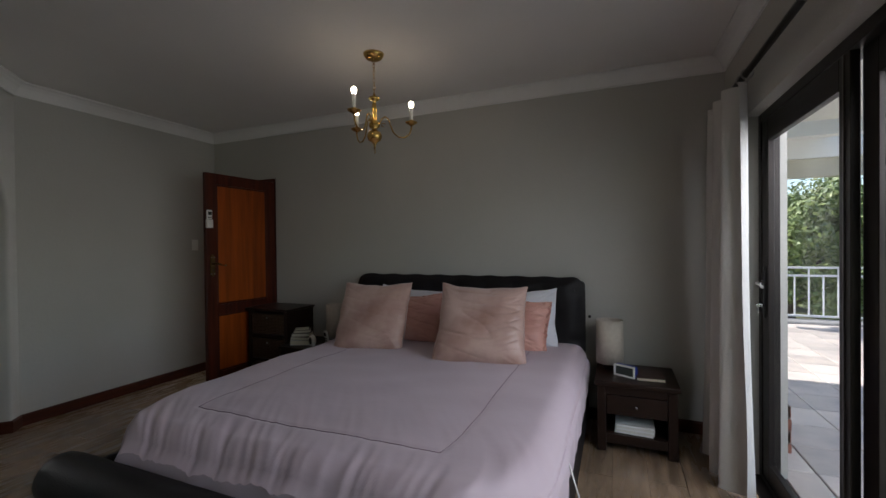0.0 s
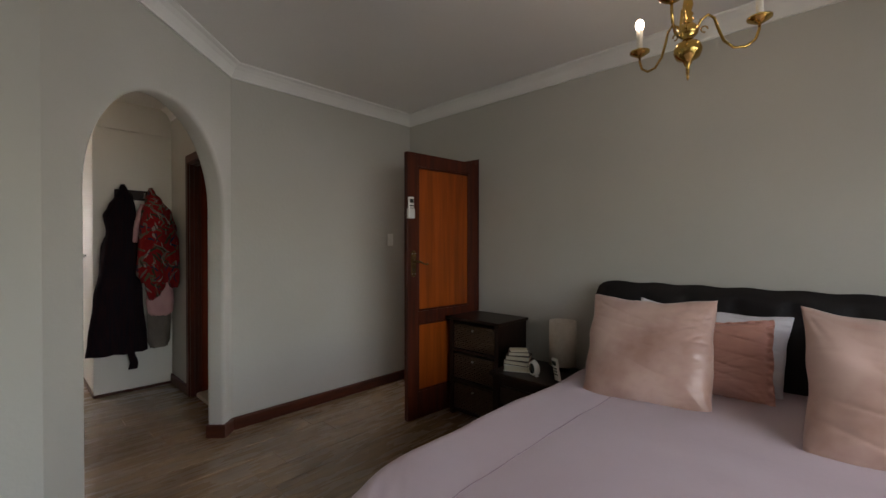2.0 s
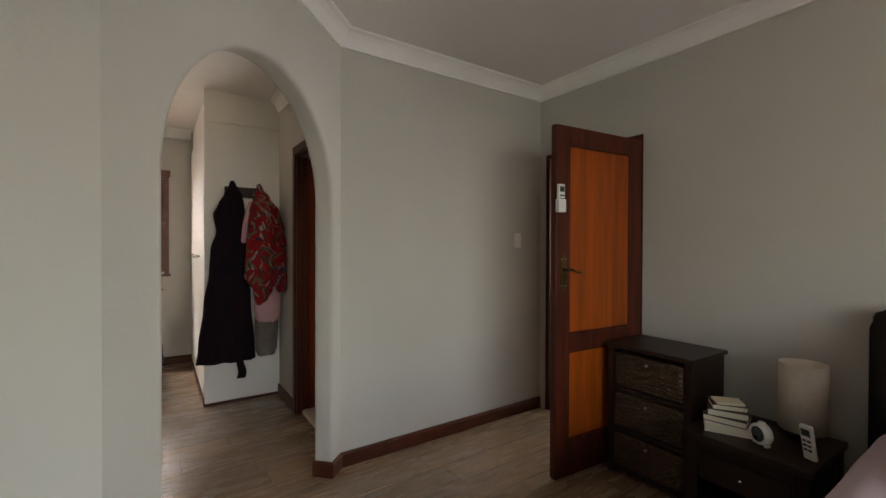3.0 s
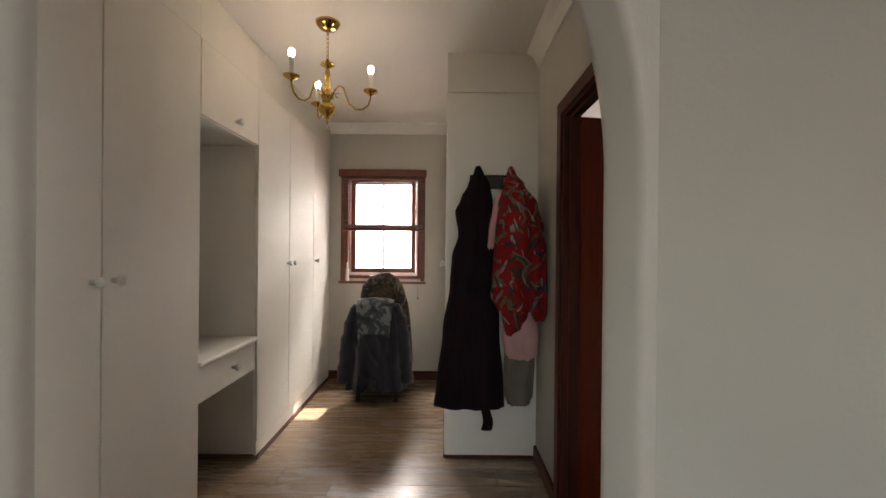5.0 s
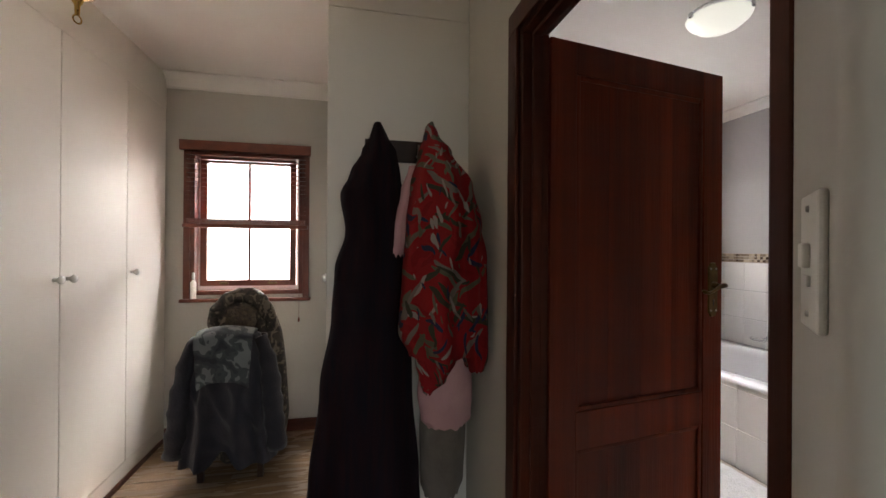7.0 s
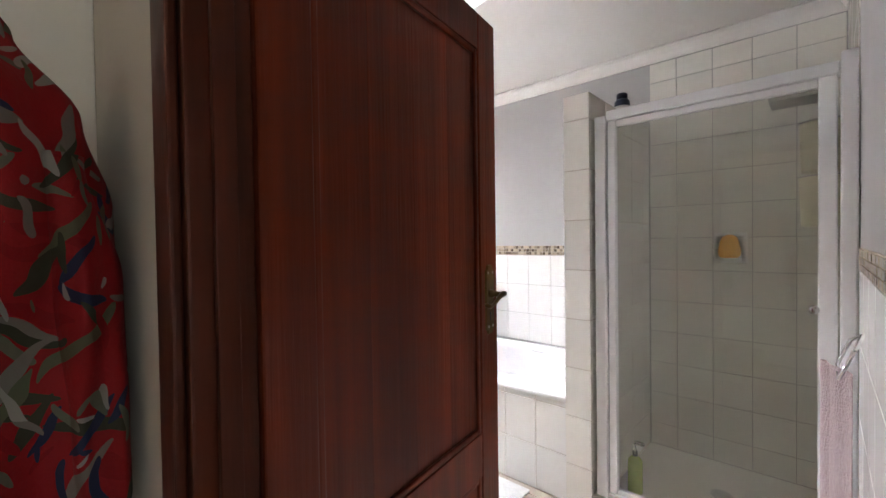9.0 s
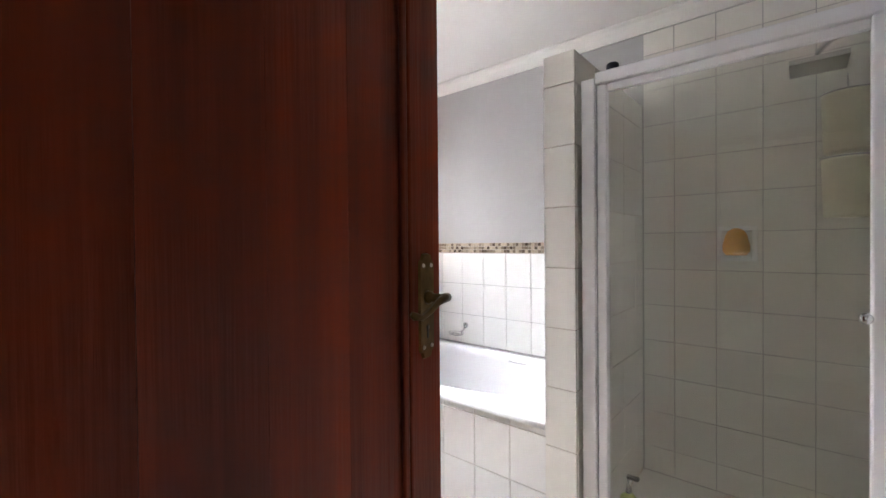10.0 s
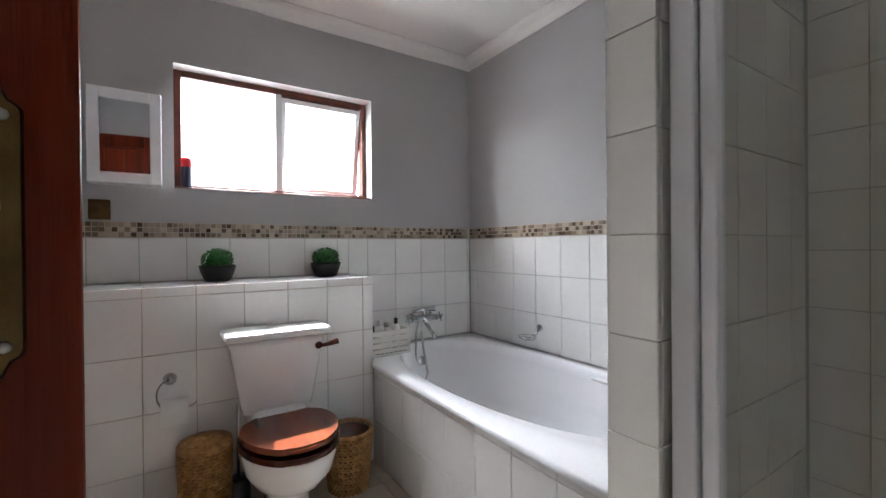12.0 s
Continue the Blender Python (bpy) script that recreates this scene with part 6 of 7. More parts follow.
def soap_dish():
    s = thing("soap_dish", "chrome wire soap dish on the tiled wall", "soap dish", pose(-6.62, BA_NORTH - 0.010, 0.70))
    bm = bmesh.new()
    lathe(bm, [(0.022, 0), (0.020, 0.010), (0.008, 0.016)], 16, pose(0.03, 0, 0.03, 90))
    tube(bm, [(0.03, -0.012, 0.03), (0.03, -0.03, 0.0), (0.02, -0.05, -0.02)], 0.006, 8)
    part("bracket", bm, CHROME, s)
    bm = bmesh.new()
    for k in range(2):
        r = 0.065 - 0.012 * k
        tube(bm, [(-0.02 + r * math.cos(a), -0.06 + 0.7 * r * math.sin(a), -0.022 - 0.016 * k) for a in [2 * math.pi * j / 20 for j in range(21)]], 0.003, 6)
    for k in range(5):
        y = -0.06 + 0.016 * (k - 2)
        tube(bm, [(-0.07, y, -0.03), (-0.02, y, -0.04), (0.03, y, -0.03)], 0.002, 5)
    part("wire_tray", bm, CHROME, s)


soap_dish()


def caddy():
    c = thing("storage_crate", "small whitewashed slatted crate on the bath corner", "crate", pose(-7.20, 4.44, RIM + 0.001, 0, 0, 0))
    L, D, H = 0.26, 0.17, 0.15
    boxes("base", WPAPER, c, [((0, 0, 0), (D, L, 0.008))])
    for k in range(4):
        z = 0.012 + k * 0.036
        boxes("slat", COVERW, c, [((D - 0.008, 0, z), (D, L, z + 0.030))], 0.002)
        boxes("slat", COVERW, c, [((0, 0, z), (D - 0.009, 0.008, z + 0.030))], 0.002)
        boxes("slat", COVERW, c, [((0, L - 0.008, z), (D - 0.009, L, z + 0.030))], 0.002)
    for k in range(7):
        boxes("bar", KERB, c, [((D, 0.03 + k * 0.03, 0.016), (D + 0.001, 0.05 + k * 0.03, 0.022))])
    items = ((0.05, 0.05, 0.022, 0.20, BLACKPL, WPLAST), (0.09, 0.09, 0.028, 0.19, WPLAST, WPLAST), (0.06, 0.15, 0.030, 0.17, WPLAST, STEEL), (0.11, 0.19, 0.024, 0.20, WPLAST, BLACKPL))
    for x, y, r, h, body, cap in items:
        bt = thing("bottle", "small toiletry bottle standing in the crate", "bottle", pose(-7.20 + x, 4.44 + y, RIM + 0.010), "crate bottles")
        bm = bmesh.new()
        lathe(bm, [(r, 0), (r, h * 0.75), (r * 0.5, h * 0.84)], 14)
        part("body", bm, body, bt)
        bm = bmesh.new()
        lathe(bm, [(r * 0.5, h * 0.838), (r * 0.5, h), (r * 0.3, h + 0.004)], 12)
        part("cap", bm, cap, bt)


caddy()


def toilet():
    t = thing("toilet", "white ceramic close-coupled toilet with dark red wooden seat", "toilet", pose(-6.965, 3.885, 0.031))
    bm = bmesh.new()

    def tank(u, v):
        a = 2 * math.pi * u
        z = 0.455 + 0.335 * v
        w, d = 0.155 + 0.055 * v, 0.075 + 0.022 * v
        c, s = math.cos(a), math.sin(a)
        p = 5.0
        return Vector((0.012 + d + math.copysign(abs(c) ** (2 / p), c) * d, math.copysign(abs(s) ** (2 / p), s) * w, z))

    g = sheet(bm, tank, 40, 8, closed=True)
    bm.faces.new([g[i][0] for i in range(40)])
    bm.faces.new([g[i][-1] for i in range(40)])
    part("cistern", bm, CERAMIC, t)
    boxes("cistern_lid", CERAMIC, t, [((0.0, -0.232, 0.791), (0.222, 0.232, 0.830))], 0.018)
    bm = bmesh.new()
    lathe(bm, [(0.016, 0), (0.018, 0.006), (0.012, 0.014)], 14, pose(0.195, 0.17, 0.738, 0, 90))
    tube(bm, [(0.215, 0.17, 0.738), (0.225, 0.20, 0.743), (0.228, 0.255, 0.753)], 0.010, 10, None, [0.008, 0.010, 0.014])
    part("flush_lever", bm, SEATD, t, "red wooden flush lever")
    bm = bmesh.new()
    rings = []
    N = 40

    def egg(k, L, W, z, x0):
        a = 2 * math.pi * k / N
        c, s = math.cos(a), math.sin(a)
        return Vector((x0 + L * c, W * s * (1 - 0.10 * c), z))

    for L, W, z, x0 in ((0.150, 0.125, 0.0, 0.31), (0.145, 0.12, 0.03, 0.31), (0.118, 0.092, 0.07, 0.305), (0.108, 0.084, 0.15, 0.305), (0.125, 0.10, 0.20, 0.32), (0.175, 0.145, 0.245, 0.345), (0.212, 0.176, 0.30, 0.36), (0.226, 0.187, 0.36, 0.366), (0.230, 0.190, 0.392, 0.366), (0.224, 0.184, 0.405, 0.366)):
        rings.append([bm.verts.new(egg(k, L, W, z * 0.97, x0)) for k in range(N)])
    for a, c in zip(rings, rings[1:]):
        for k in range(N):
            f = bm.faces.new((a[k], a[(k + 1) % N], c[(k + 1) % N], c[k]))
            f.smooth = True
    bm.faces.new(rings[0])
    bm.faces.new(rings[-1])
    box(bm, (0.02, -0.12, 0.34), (0.20, 0.12, 0.47), 0.03)
    part("bowl", bm, CERAMIC, t)

    def lid(name, z, h, s, material, label, tilt):
        bm2 = bmesh.new()
        lo, hi = [], []
        for k in range(N):
            p = egg(k, 0.232 * s, 0.195 * s, 0, 0.372)
            lo.append(bm2.verts.new(p))
            hi.append(bm2.verts.new(p + Vector((0, 0, h))))
        bm2.faces.new(lo)
        bm2.faces.new(hi)
        for k in range(N):
            bm2.faces.new((lo[k], lo[(k + 1) % N], hi[(k + 1) % N], hi[k]))
        bmesh.ops.bevel(bm2, geom=[e for e in bm2.edges if abs(e.verts[0].co.z - e.verts[1].co.z) < 1e-6], offset=0.008, segments=2, affect="EDGES")
        part(name, bm2, material, t, label, pose(0, 0, z, 0, tilt, 0))

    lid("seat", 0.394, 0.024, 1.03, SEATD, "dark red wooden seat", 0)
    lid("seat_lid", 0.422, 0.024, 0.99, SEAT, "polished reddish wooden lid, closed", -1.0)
    bm = bmesh.new()
    for y in (-0.07, 0.07):
        tube(bm, [(0.155, y - 0.02, 0.423), (0.155, y + 0.02, 0.423)], 0.011, 10)
    part("hinge", bm, BRASS, t, "brass seat hinge")


toilet()


def basket(x, y, r0, r1, h, lidded, label):
    b = thing("wicker_basket", label, "basket", pose(x, y, 0.031), "wicker baskets")
    bm = bmesh.new()
    n, rows = 26, int(h / 0.014)
    for r in range(rows):
        z = 0.008 + r * (h - 0.016) / (rows - 1)
        rr = r0 + (r1 - r0) * z / h
        pts = []
        for k in range(n * 2 + 1):
            a = math.pi * k / n
            q = rr + 0.0065 * (1 if (k + r) % 2 else -1)
            pts.append((q * math.cos(a), q * math.sin(a), z))
        tube(bm, pts, 0.0060, 5)
    for k in range(n):
        a = 2 * math.pi * (k + 0.5) / n
        tube(bm, [(r0 * math.cos(a), r0 * math.sin(a), 0.0), (r1 * math.cos(a), r1 * math.sin(a), h)], 0.0035, 5)
    part("weave", bm, WICKER, b)
    bm = bmesh.new()
    tube(bm, [(r1 * math.cos(a), r1 * math.sin(a), h) for a in [2 * math.pi * k / 30 for k in range(31)]], 0.011, 7)
    part("rim", bm, WICKER, b)
    bm = bmesh.new()
    lathe(bm, [(0, 0.004), (r0 - 0.008, 0.004), (r1 - 0.010, h - 0.01), (r1 - 0.016, h - 0.01), (r0 - 0.014, 0.012), (0, 0.012)], 24)
    part("lining", bm, SEATD if not lidded else WICKER, b)
    if lidded:
        bm = bmesh.new()
        for k in range(7):
            rr = r1 * (1 - k / 7.0)
            tube(bm, [(rr * math.cos(a) * 0.99, rr * math.sin(a) * 0.99, h + 0.010 + 0.003 * k + 0.002 * math.sin(a * 14)) for a in [2 * math.pi * j / 30 for j in range(31)]], 0.010, 6)
        part("lid", bm, WICKER, b, "woven lid")


basket(-6.84, 3.585, 0.088, 0.098, 0.36, True, "tall honey-coloured wicker basket with a lid")
basket(-6.79, 4.205, 0.090, 0.118, 0.29, False, "open honey-coloured wicker waste basket with dark lining")


def brush():
    b = thing("toilet_brush", "black toilet brush holder with steel handle", "toilet brush", pose(-6.86, 3.715, 0.031))
    bm = bmesh.new()
    lathe(bm, [(0.05, 0), (0.052, 0.01), (0.048, 0.16), (0.040, 0.17)], 18)
    part("holder", bm, BLACKPL, b)
    bm = bmesh.new()
    tube(bm, [(0, 0, 0.16), (0, 0, 0.50)], 0.0065, 8)
    part("handle", bm, CHROME, b)


brush()


def roll_holder():
    h = thing("toilet_roll_holder", "chrome ring holder on the tiled ledge wall", "roll holder", pose(-6.962, 3.46, 0.665))
    bm = bmesh.new()
    lathe(bm, [(0.027, 0), (0.026, 0.008), (0.012, 0.016), (0.009, 0.035)], 18, pose(0, 0, 0, 0, 90))
    part("rose", bm, CHROME, h)
    bm = bmesh.new()
    pts = [(0.035, -0.01 - 0.055 * math.sin(a) * 0.7, -0.06 + 0.06 * math.cos(a)) for a in [k * math.pi / 8 for k in range(9)]]
    tube(bm, pts + [(0.04, 0.06, -0.125), (0.04, 0.095, -0.115), (0.04, 0.10, -0.10)], 0.0035, 8)
    part("ring", bm, CHROME, h)
    r = thing("toilet_roll", "white toilet paper roll hanging on its holder", "toilet paper", pose(-6.962, 3.46, 0.665))
    bm = bmesh.new()
    tube(bm, [(0.058, -0.035, -0.115), (0.058, 0.065, -0.115)], 0.040, 24)
    part("roll", bm, WPAPER, r)
    boxes("sheet", WPAPER, r, [((0.097, -0.035, -0.175), (0.0985, 0.065, -0.115))])


roll_holder()


def topiary(x, y, label):
    p = thing("potted_plant", label, "plant", pose(x, y, 1.072), "ledge plants")
    bm = bmesh.new()
    vs = lathe(bm, [(0.050, 0), (0.060, 0.006), (0.078, 0.050), (0.084, 0.078), (0.078, 0.080), (0.070, 0.068)], 6 * 3)
    part("pot", bm, POT, p, "faceted black pot")
    bm = bmesh.new()
    rnd = random.Random(int(y * 100))
    verts, faces = [], []
    for k in range(900):
        a, c = rnd.uniform(0, 2 * math.pi), rnd.uniform(-0.75, 1)
        r = 0.068 * (0.80 + 0.22 * rnd.random())
        s = math.sqrt(1 - c * c)
        d = Vector((s * math.cos(a), s * math.sin(a), c))
        q = Vector((0, 0, 0.105)) + Vector((d.x * r * 1.05, d.y * r * 1.05, d.z * r * 0.80))
        t1 = d.orthogonal().normalized()
        t1.rotate(Matrix.Rotation(rnd.uniform(0, 6.28), 3, d))
        tip = q + (d * 0.6 + t1 * 0.8) * 0.014
        t2 = d.cross(t1) * 0.004
        i = len(verts)
        verts += [q - t2, q + t2, tip]
        faces.append((i, i + 1, i + 2))
    me = bpy.data.meshes.new("foliage")
    me.from_pydata([tuple(v) for v in verts], [], faces)
    me.materials.append(LEAF)
    ob = new("foliage", me)
    ob.parent = p
    ob["label"] = "clipped artificial box foliage"
    bm = bmesh.new()
    bmesh.ops.create_icosphere(bm, subdivisions=2, radius=0.050, matrix=pose(0, 0, 0.100))
    part("core", bm, LEAF, p)


topiary(-7.13, 3.665, "small clipped green plant in a black pot on the ledge")
topiary(-7.13, 4.21, "small clipped green plant in a black pot, nearer the bath")

mc = thing("mirror_cabinet", "small white-framed mirror cabinet on the wall", "mirror cabinet", pose(BA_WEST, 3.158, 1.540))
boxes("body", WFRAME, mc, [((0, 0, 0), (0.09, 0.28, 0.435))], 0.004)
boxes("door_frame", WFRAME, mc, [((0.091, 0, 0), (0.108, 0.045, 0.435)), ((0.091, 0.235, 0), (0.108, 0.28, 0.435)), ((0.091, 0.045, 0), (0.108, 0.235, 0.05)), ((0.091, 0.045, 0.385), (0.108, 0.235, 0.435))], 0.003)
bm = bmesh.new()
box(bm, (-0.003, 0.046, -0.166), (0.003, 0.234, 0.166), 0.0, pose(0.097, 0, 0.2175, 0, 2.4, 0))
part("mirror_glass", bm, MIRROR, mc, "mirror pane")
bl = bmesh.new()
box(bl, (BA_WEST, 3.15, 1.375), (BA_WEST + 0.012, 3.232, 1.47), 0.003)
one("wall_plate", bl, OLDBRASS, "small dull brass plate on the wall", "wall plate")
db = thing("deodorant_can", "dark spray can with a red cap on the sill", "spray can", pose(-7.375, 3.545, 1.556))
bm = bmesh.new()
lathe(bm, [(0.024, 0), (0.025, 0.004), (0.025, 0.115), (0.018, 0.125)], 18)
part("can", bm, NAVYB, db)
bm = bmesh.new()
lathe(bm, [(0.026, 0.110), (0.026, 0.150), (0.018, 0.162), (0, 0.166)], 18)
part("cap", bm, RED, db, "red cap")
nb = thing("bottle", "dark bottle with a pale label on top of the shower wall", "bottle", pose(-5.36, 5.02, 2.142))
bm = bmesh.new()
lathe(bm, [(0.042, 0), (0.044, 0.005), (0.044, 0.10), (0.030, 0.115)], 18)
part("body", bm, NAVYB, nb)
bm = bmesh.new()
lathe(bm, [(0.031, 0.114), (0.031, 0.145), (0.026, 0.15)], 18)
part("cap", bm, NAVYB, nb)
bm = bmesh.new()
lathe(bm, [(0.0447, 0.04), (0.0447, 0.07)], 18)
part("label_band", bm, WPAPER, nb, "pale label band")

cl = thing("ceiling_light", "round frosted glass ceiling light with chrome clips, lit", "ceiling light", pose(-5.70, 3.93, CEIL_Z))
bm = bmesh.new()
lathe(bm, [(0.135, -0.022), (0.145, -0.012), (0.145, 0.0)], 32)
part("base", bm, WFRAME, cl)
bm = bmesh.new()
lathe(bm, [(0, -0.105), (0.05, -0.100), (0.10, -0.078), (0.140, -0.045), (0.152, -0.022), (0.150, -0.020)], 32)
part("glass_dish", bm, FROST, cl, "frosted glass dish")
for k in range(3):
    bm = bmesh.new()
    a = 2.1 * k + 0.4
    box(bm, (0.148, -0.012, -0.035), (0.162, 0.012, -0.01), 0.003, pose(0, 0, 0, 0, 0, math.degrees(a)))
    part("clip", bm, CHROME, cl)


def shower():
    s = thing("shower_enclosure", "white-framed glass shower enclosure", "shower")
    X0, X1, Y = -5.290, -4.362, 4.455
    zb, zt = 0.135, 2.010
    boxes("upright", WFRAME, s, [((X0, Y - 0.03, zb), (X0 + 0.055, Y + 0.03, zt))], 0.006)
    boxes("upright", WFRAME, s, [((X0 + 0.062, Y - 0.022, zb + 0.03), (X0 + 0.098, Y + 0.018, zt - 0.03))], 0.006)
    boxes("seal", RUBBER, s, [((X0 + 0.0555, Y - 0.012, zb + 0.03), (X0 + 0.0615, Y + 0.012, zt - 0.03))])
    boxes("upright", WFRAME, s, [((X1 - 0.045, Y - 0.03, zb), (X1, Y + 0.03, zt + 0.05))], 0.006)
    boxes("upright", WFRAME, s, [((X1 - 0.105, Y - 0.022, zb + 0.03), (X1 - 0.052, Y + 0.018, zt - 0.012))], 0.006)
    boxes("top_rail", WFRAME, s, [((X0 + 0.056, Y - 0.028, zt - 0.028), (X1 - 0.046, Y + 0.028, zt + 0.020))], 0.006)
    boxes("bottom_rail", WFRAME, s, [((X0 + 0.056, Y - 0.028, zb), (X1 - 0.046, Y + 0.028, zb + 0.028))], 0.006)
    for z0, z1 in ((zt - 0.060, zt - 0.030), (zb + 0.030, zb + 0.056)):
        d = boxes("door_rail", WFRAME, s, [((X0 + 0.099, Y - 0.014, z0), (X1 - 0.106, Y + 0.010, z1))], 0.003)
    g = boxes("glass", SHGLASS, s, [((X0 + 0.095, Y - 0.004, zb + 0.050), (X1 - 0.10, Y + 0.001, zt - 0.055))], 0.0, "water-marked clear glass")
    g.visible_shadow = False
    bm = bmesh.new()
    lathe(bm, [(0.016, 0), (0.016, 0.02), (0.010, 0.026)], 14, pose(X1 - 0.115, Y - 0.004, 1.14, 90))
    part("door_knob", bm, CHROME, s, "chrome knob")


shower()
bm = bmesh.new()
box(bm, (-5.304, 4.415, 0.0), (-4.36, 4.50, 0.128))
box(bm, (-5.304, 4.50, 0.0), (-4.36, BA_NORTH - 0.01, 0.05))
tagged(part("shower_kerb", bm, TILEC), "cream tiled shower kerb and tray", "", "", "structure")
dr = bmesh.new()
lathe(dr, [(0.05, 0), (0.048, 0.004), (0, 0.005)], 24, pose(-4.85, 4.98, 0.051))
one("shower_drain", dr, STEEL, "round steel drain in the shower tray", "drain")
ro = thing("rain_shower", "square chrome rain shower head on a bent arm", "shower head", pose(-4.362, 5.05, 2.16))
bm = bmesh.new()
lathe(bm, [(0.03, 0), (0.028, 0.008), (0.012, 0.012)], 16, pose(0, 0, 0, 0, -90))
tube(bm, [(0, 0, 0), (-0.10, 0, 0.01), (-0.16, 0, 0.0), (-0.20, 0, -0.04), (-0.20, 0, -0.075)], 0.011, 10)
part("arm", bm, CHROME, ro)
boxes("head", STEEL, ro, [((-0.29, -0.09, -0.10), (-0.11, 0.09, -0.078))], 0.003)
so = thing("soap_recess", "square white ceramic soap recess with an orange sponge face", "soap recess", pose(-4.86, BA_NORTH - 0.012, 1.35))
boxes("surround", CERAMIC, so, [((-0.085, -0.012, -0.09), (0.085, 0, -0.065)), ((-0.085, -0.012, 0.065), (0.085, 0, 0.09)), ((-0.085, -0.012, -0.065), (-0.062, 0, 0.065)), ((0.062, -0.012, -0.065), (0.085, 0, 0.065))], 0.004)
boxes("shelf", CERAMIC, so, [((-0.062, -0.055, -0.075), (0.062, -0.0125, -0.060))], 0.004)
bm = bmesh.new()
lathe(bm, [(0.0, -0.058), (0.042, -0.056), (0.057, -0.036), (0.058, -0.008), (0.050, 0.020), (0.047, 0.042), (0.034, 0.066), (0.014, 0.078), (0, 0.080)], 18, pose(-4.86, BA_NORTH - 0.046, 1.348) @ Matrix.Diagonal((1, 0.45, 1, 1)))
sponge = one("sponge", bm, SPONGE, "round orange bath sponge", "sponge")
ra = thing("shower_caddy", "cream two-tier bucket caddy hanging in the shower", "shower caddy", pose(-4.455, 5.26, 0))
for z in (1.46, 1.735):
    bm = bmesh.new()
    lathe(bm, [(0.078, z), (0.085, z + 0.01), (0.092, z + 0.24), (0.094, z + 0.25), (0.088, z + 0.25), (0.080, z + 0.02), (0, z + 0.012)], 24)
    part("bucket", bm, CREAM, ra, "cream plastic bucket")
    bm = bmesh.new()
    tube(bm, [(0.094 * math.cos(a), 0.094 * math.sin(a), z + 0.254) for a in [2 * math.pi * k / 24 for k in range(25)]], 0.004, 6)
    part("rim_wire", bm, STEEL, ra)
bm = bmesh.new()
tube(bm, [(0, 0.096, 1.46), (0, 0.096, 2.10)], 0.004, 6)
part("pole", bm, STEEL, ra)
gb = thing("bottle", "yellow-green pump bottle on the shower floor", "bottle", pose(-5.20, 4.72, 0.051))
bm = bmesh.new()
lathe(bm, [(0.036, 0), (0.038, 0.006), (0.036, 0.17), (0.014, 0.195)], 16)
part("body", bm, GREENB, gb)
bm = bmesh.new()
lathe(bm, [(0.014, 0.194), (0.014, 0.22), (0.005, 0.225), (0.005, 0.26)], 10)
box(bm, (-0.006, -0.012, 0.258), (0.045, 0.012, 0.272), 0.003)
part("pump", bm, BLACKPL, gb)
tw = thing("towel", "mauve-grey towel hanging from a chrome wall ring", "towel", pose(-4.36, 4.04, 0))
bm = bmesh.new()
tube(bm, [(-0.03, -0.09, 1.10), (-0.06, -0.09, 1.02), (-0.06, 0.09, 1.02), (-0.03, 0.09, 1.10), (-0.01, 0.0, 1.13), (-0.03, -0.09, 1.10)], 0.005, 8)
part("ring", bm, CHROME, tw)
bm = bmesh.new()
sheet(bm, lambda u, v: Vector((-0.062 - 0.03 * math.cos(2 * math.pi * u) - 0.008 * math.sin(9 * u + 2), -0.085 + 0.17 * abs((u * 2) % 2 - 1) + 0.012 * noise.noise(Vector((u * 6, v * 3, 1))), 0.42 + 0.61 * v)), 48, 24, closed=True)
part("cloth", bm, TOWEL, tw)
bmt = bmesh.new()
sheet(bmt, lambda u, v: Vector((-6.16 + 0.52 * u, 3.99 + 0.38 * v, 0.041 + 0.012 * (1 if 0.07 < u < 0.93 and 0.09 < v < 0.91 else 0.4) + 0.004 * noise.noise(Vector((u * 9, v * 7, 2))))), 40, 30)
box(bmt, (-6.16, 3.99, 0.032), (-5.64, 4.37, 0.041), 0.003)
one("bath_mat", bmt, MATTOWEL, "thick white towelling bath mat in front of the bath", "bath mat")

# ---- outside ----
bm = bmesh.new()
box(bm, (-300, -300, -0.9), (300, 300, -0.45))
tagged(part("ground", bm, GRASS), "garden ground that reaches the horizon", "", "", "structure")
bm = bmesh.new()
box(bm, (1.02, -4.0, -0.44), (9.0, 9.75, -0.052))
patio = tagged(part("patio", bm, JOINT), "raised patio bed under slate slabs", "", "", "structure")
bm = bmesh.new()
box(bm, (1.02, 9.60, -0.44), (9.0, 9.95, 0.02), 0.05, None, 3)
tagged(part("kerb", bm, KERB), "rounded concrete kerb at the patio edge", "", "", "structure")
bm = bmesh.new()
box(bm, (1.02, -4.0, 3.05), (3.3, 10.1, 3.2))
tagged(part("veranda_roof", bm, OUTWHITE), "white boarded veranda ceiling", "", "", "structure")
vb = bmesh.new()
box(vb, (1.02, 9.62, 2.42), (9.0, 9.80, 2.72))
tagged(part("veranda_beam", vb, OUTCREAM), "cream painted veranda beam", "", "", "structure")
vb = bmesh.new()
box(vb, (1.02, 9.55, 2.724), (9.0, 9.85, 3.048))
tagged(part("veranda_fascia", vb, OUTWHITE), "white veranda fascia board", "", "", "structure")
vb = bmesh.new()
box(vb, (1.02, 6.6, 2.50), (9.0, 6.75, 2.66))
tagged(part("veranda_crossbeam", vb, OUTWHITE), "white veranda crossbeam", "", "", "structure")
pier = thing("veranda_pier", "white plastered pier with a brick plinth beside the patio door", "pier", pose(1.022, 4.25, 0))
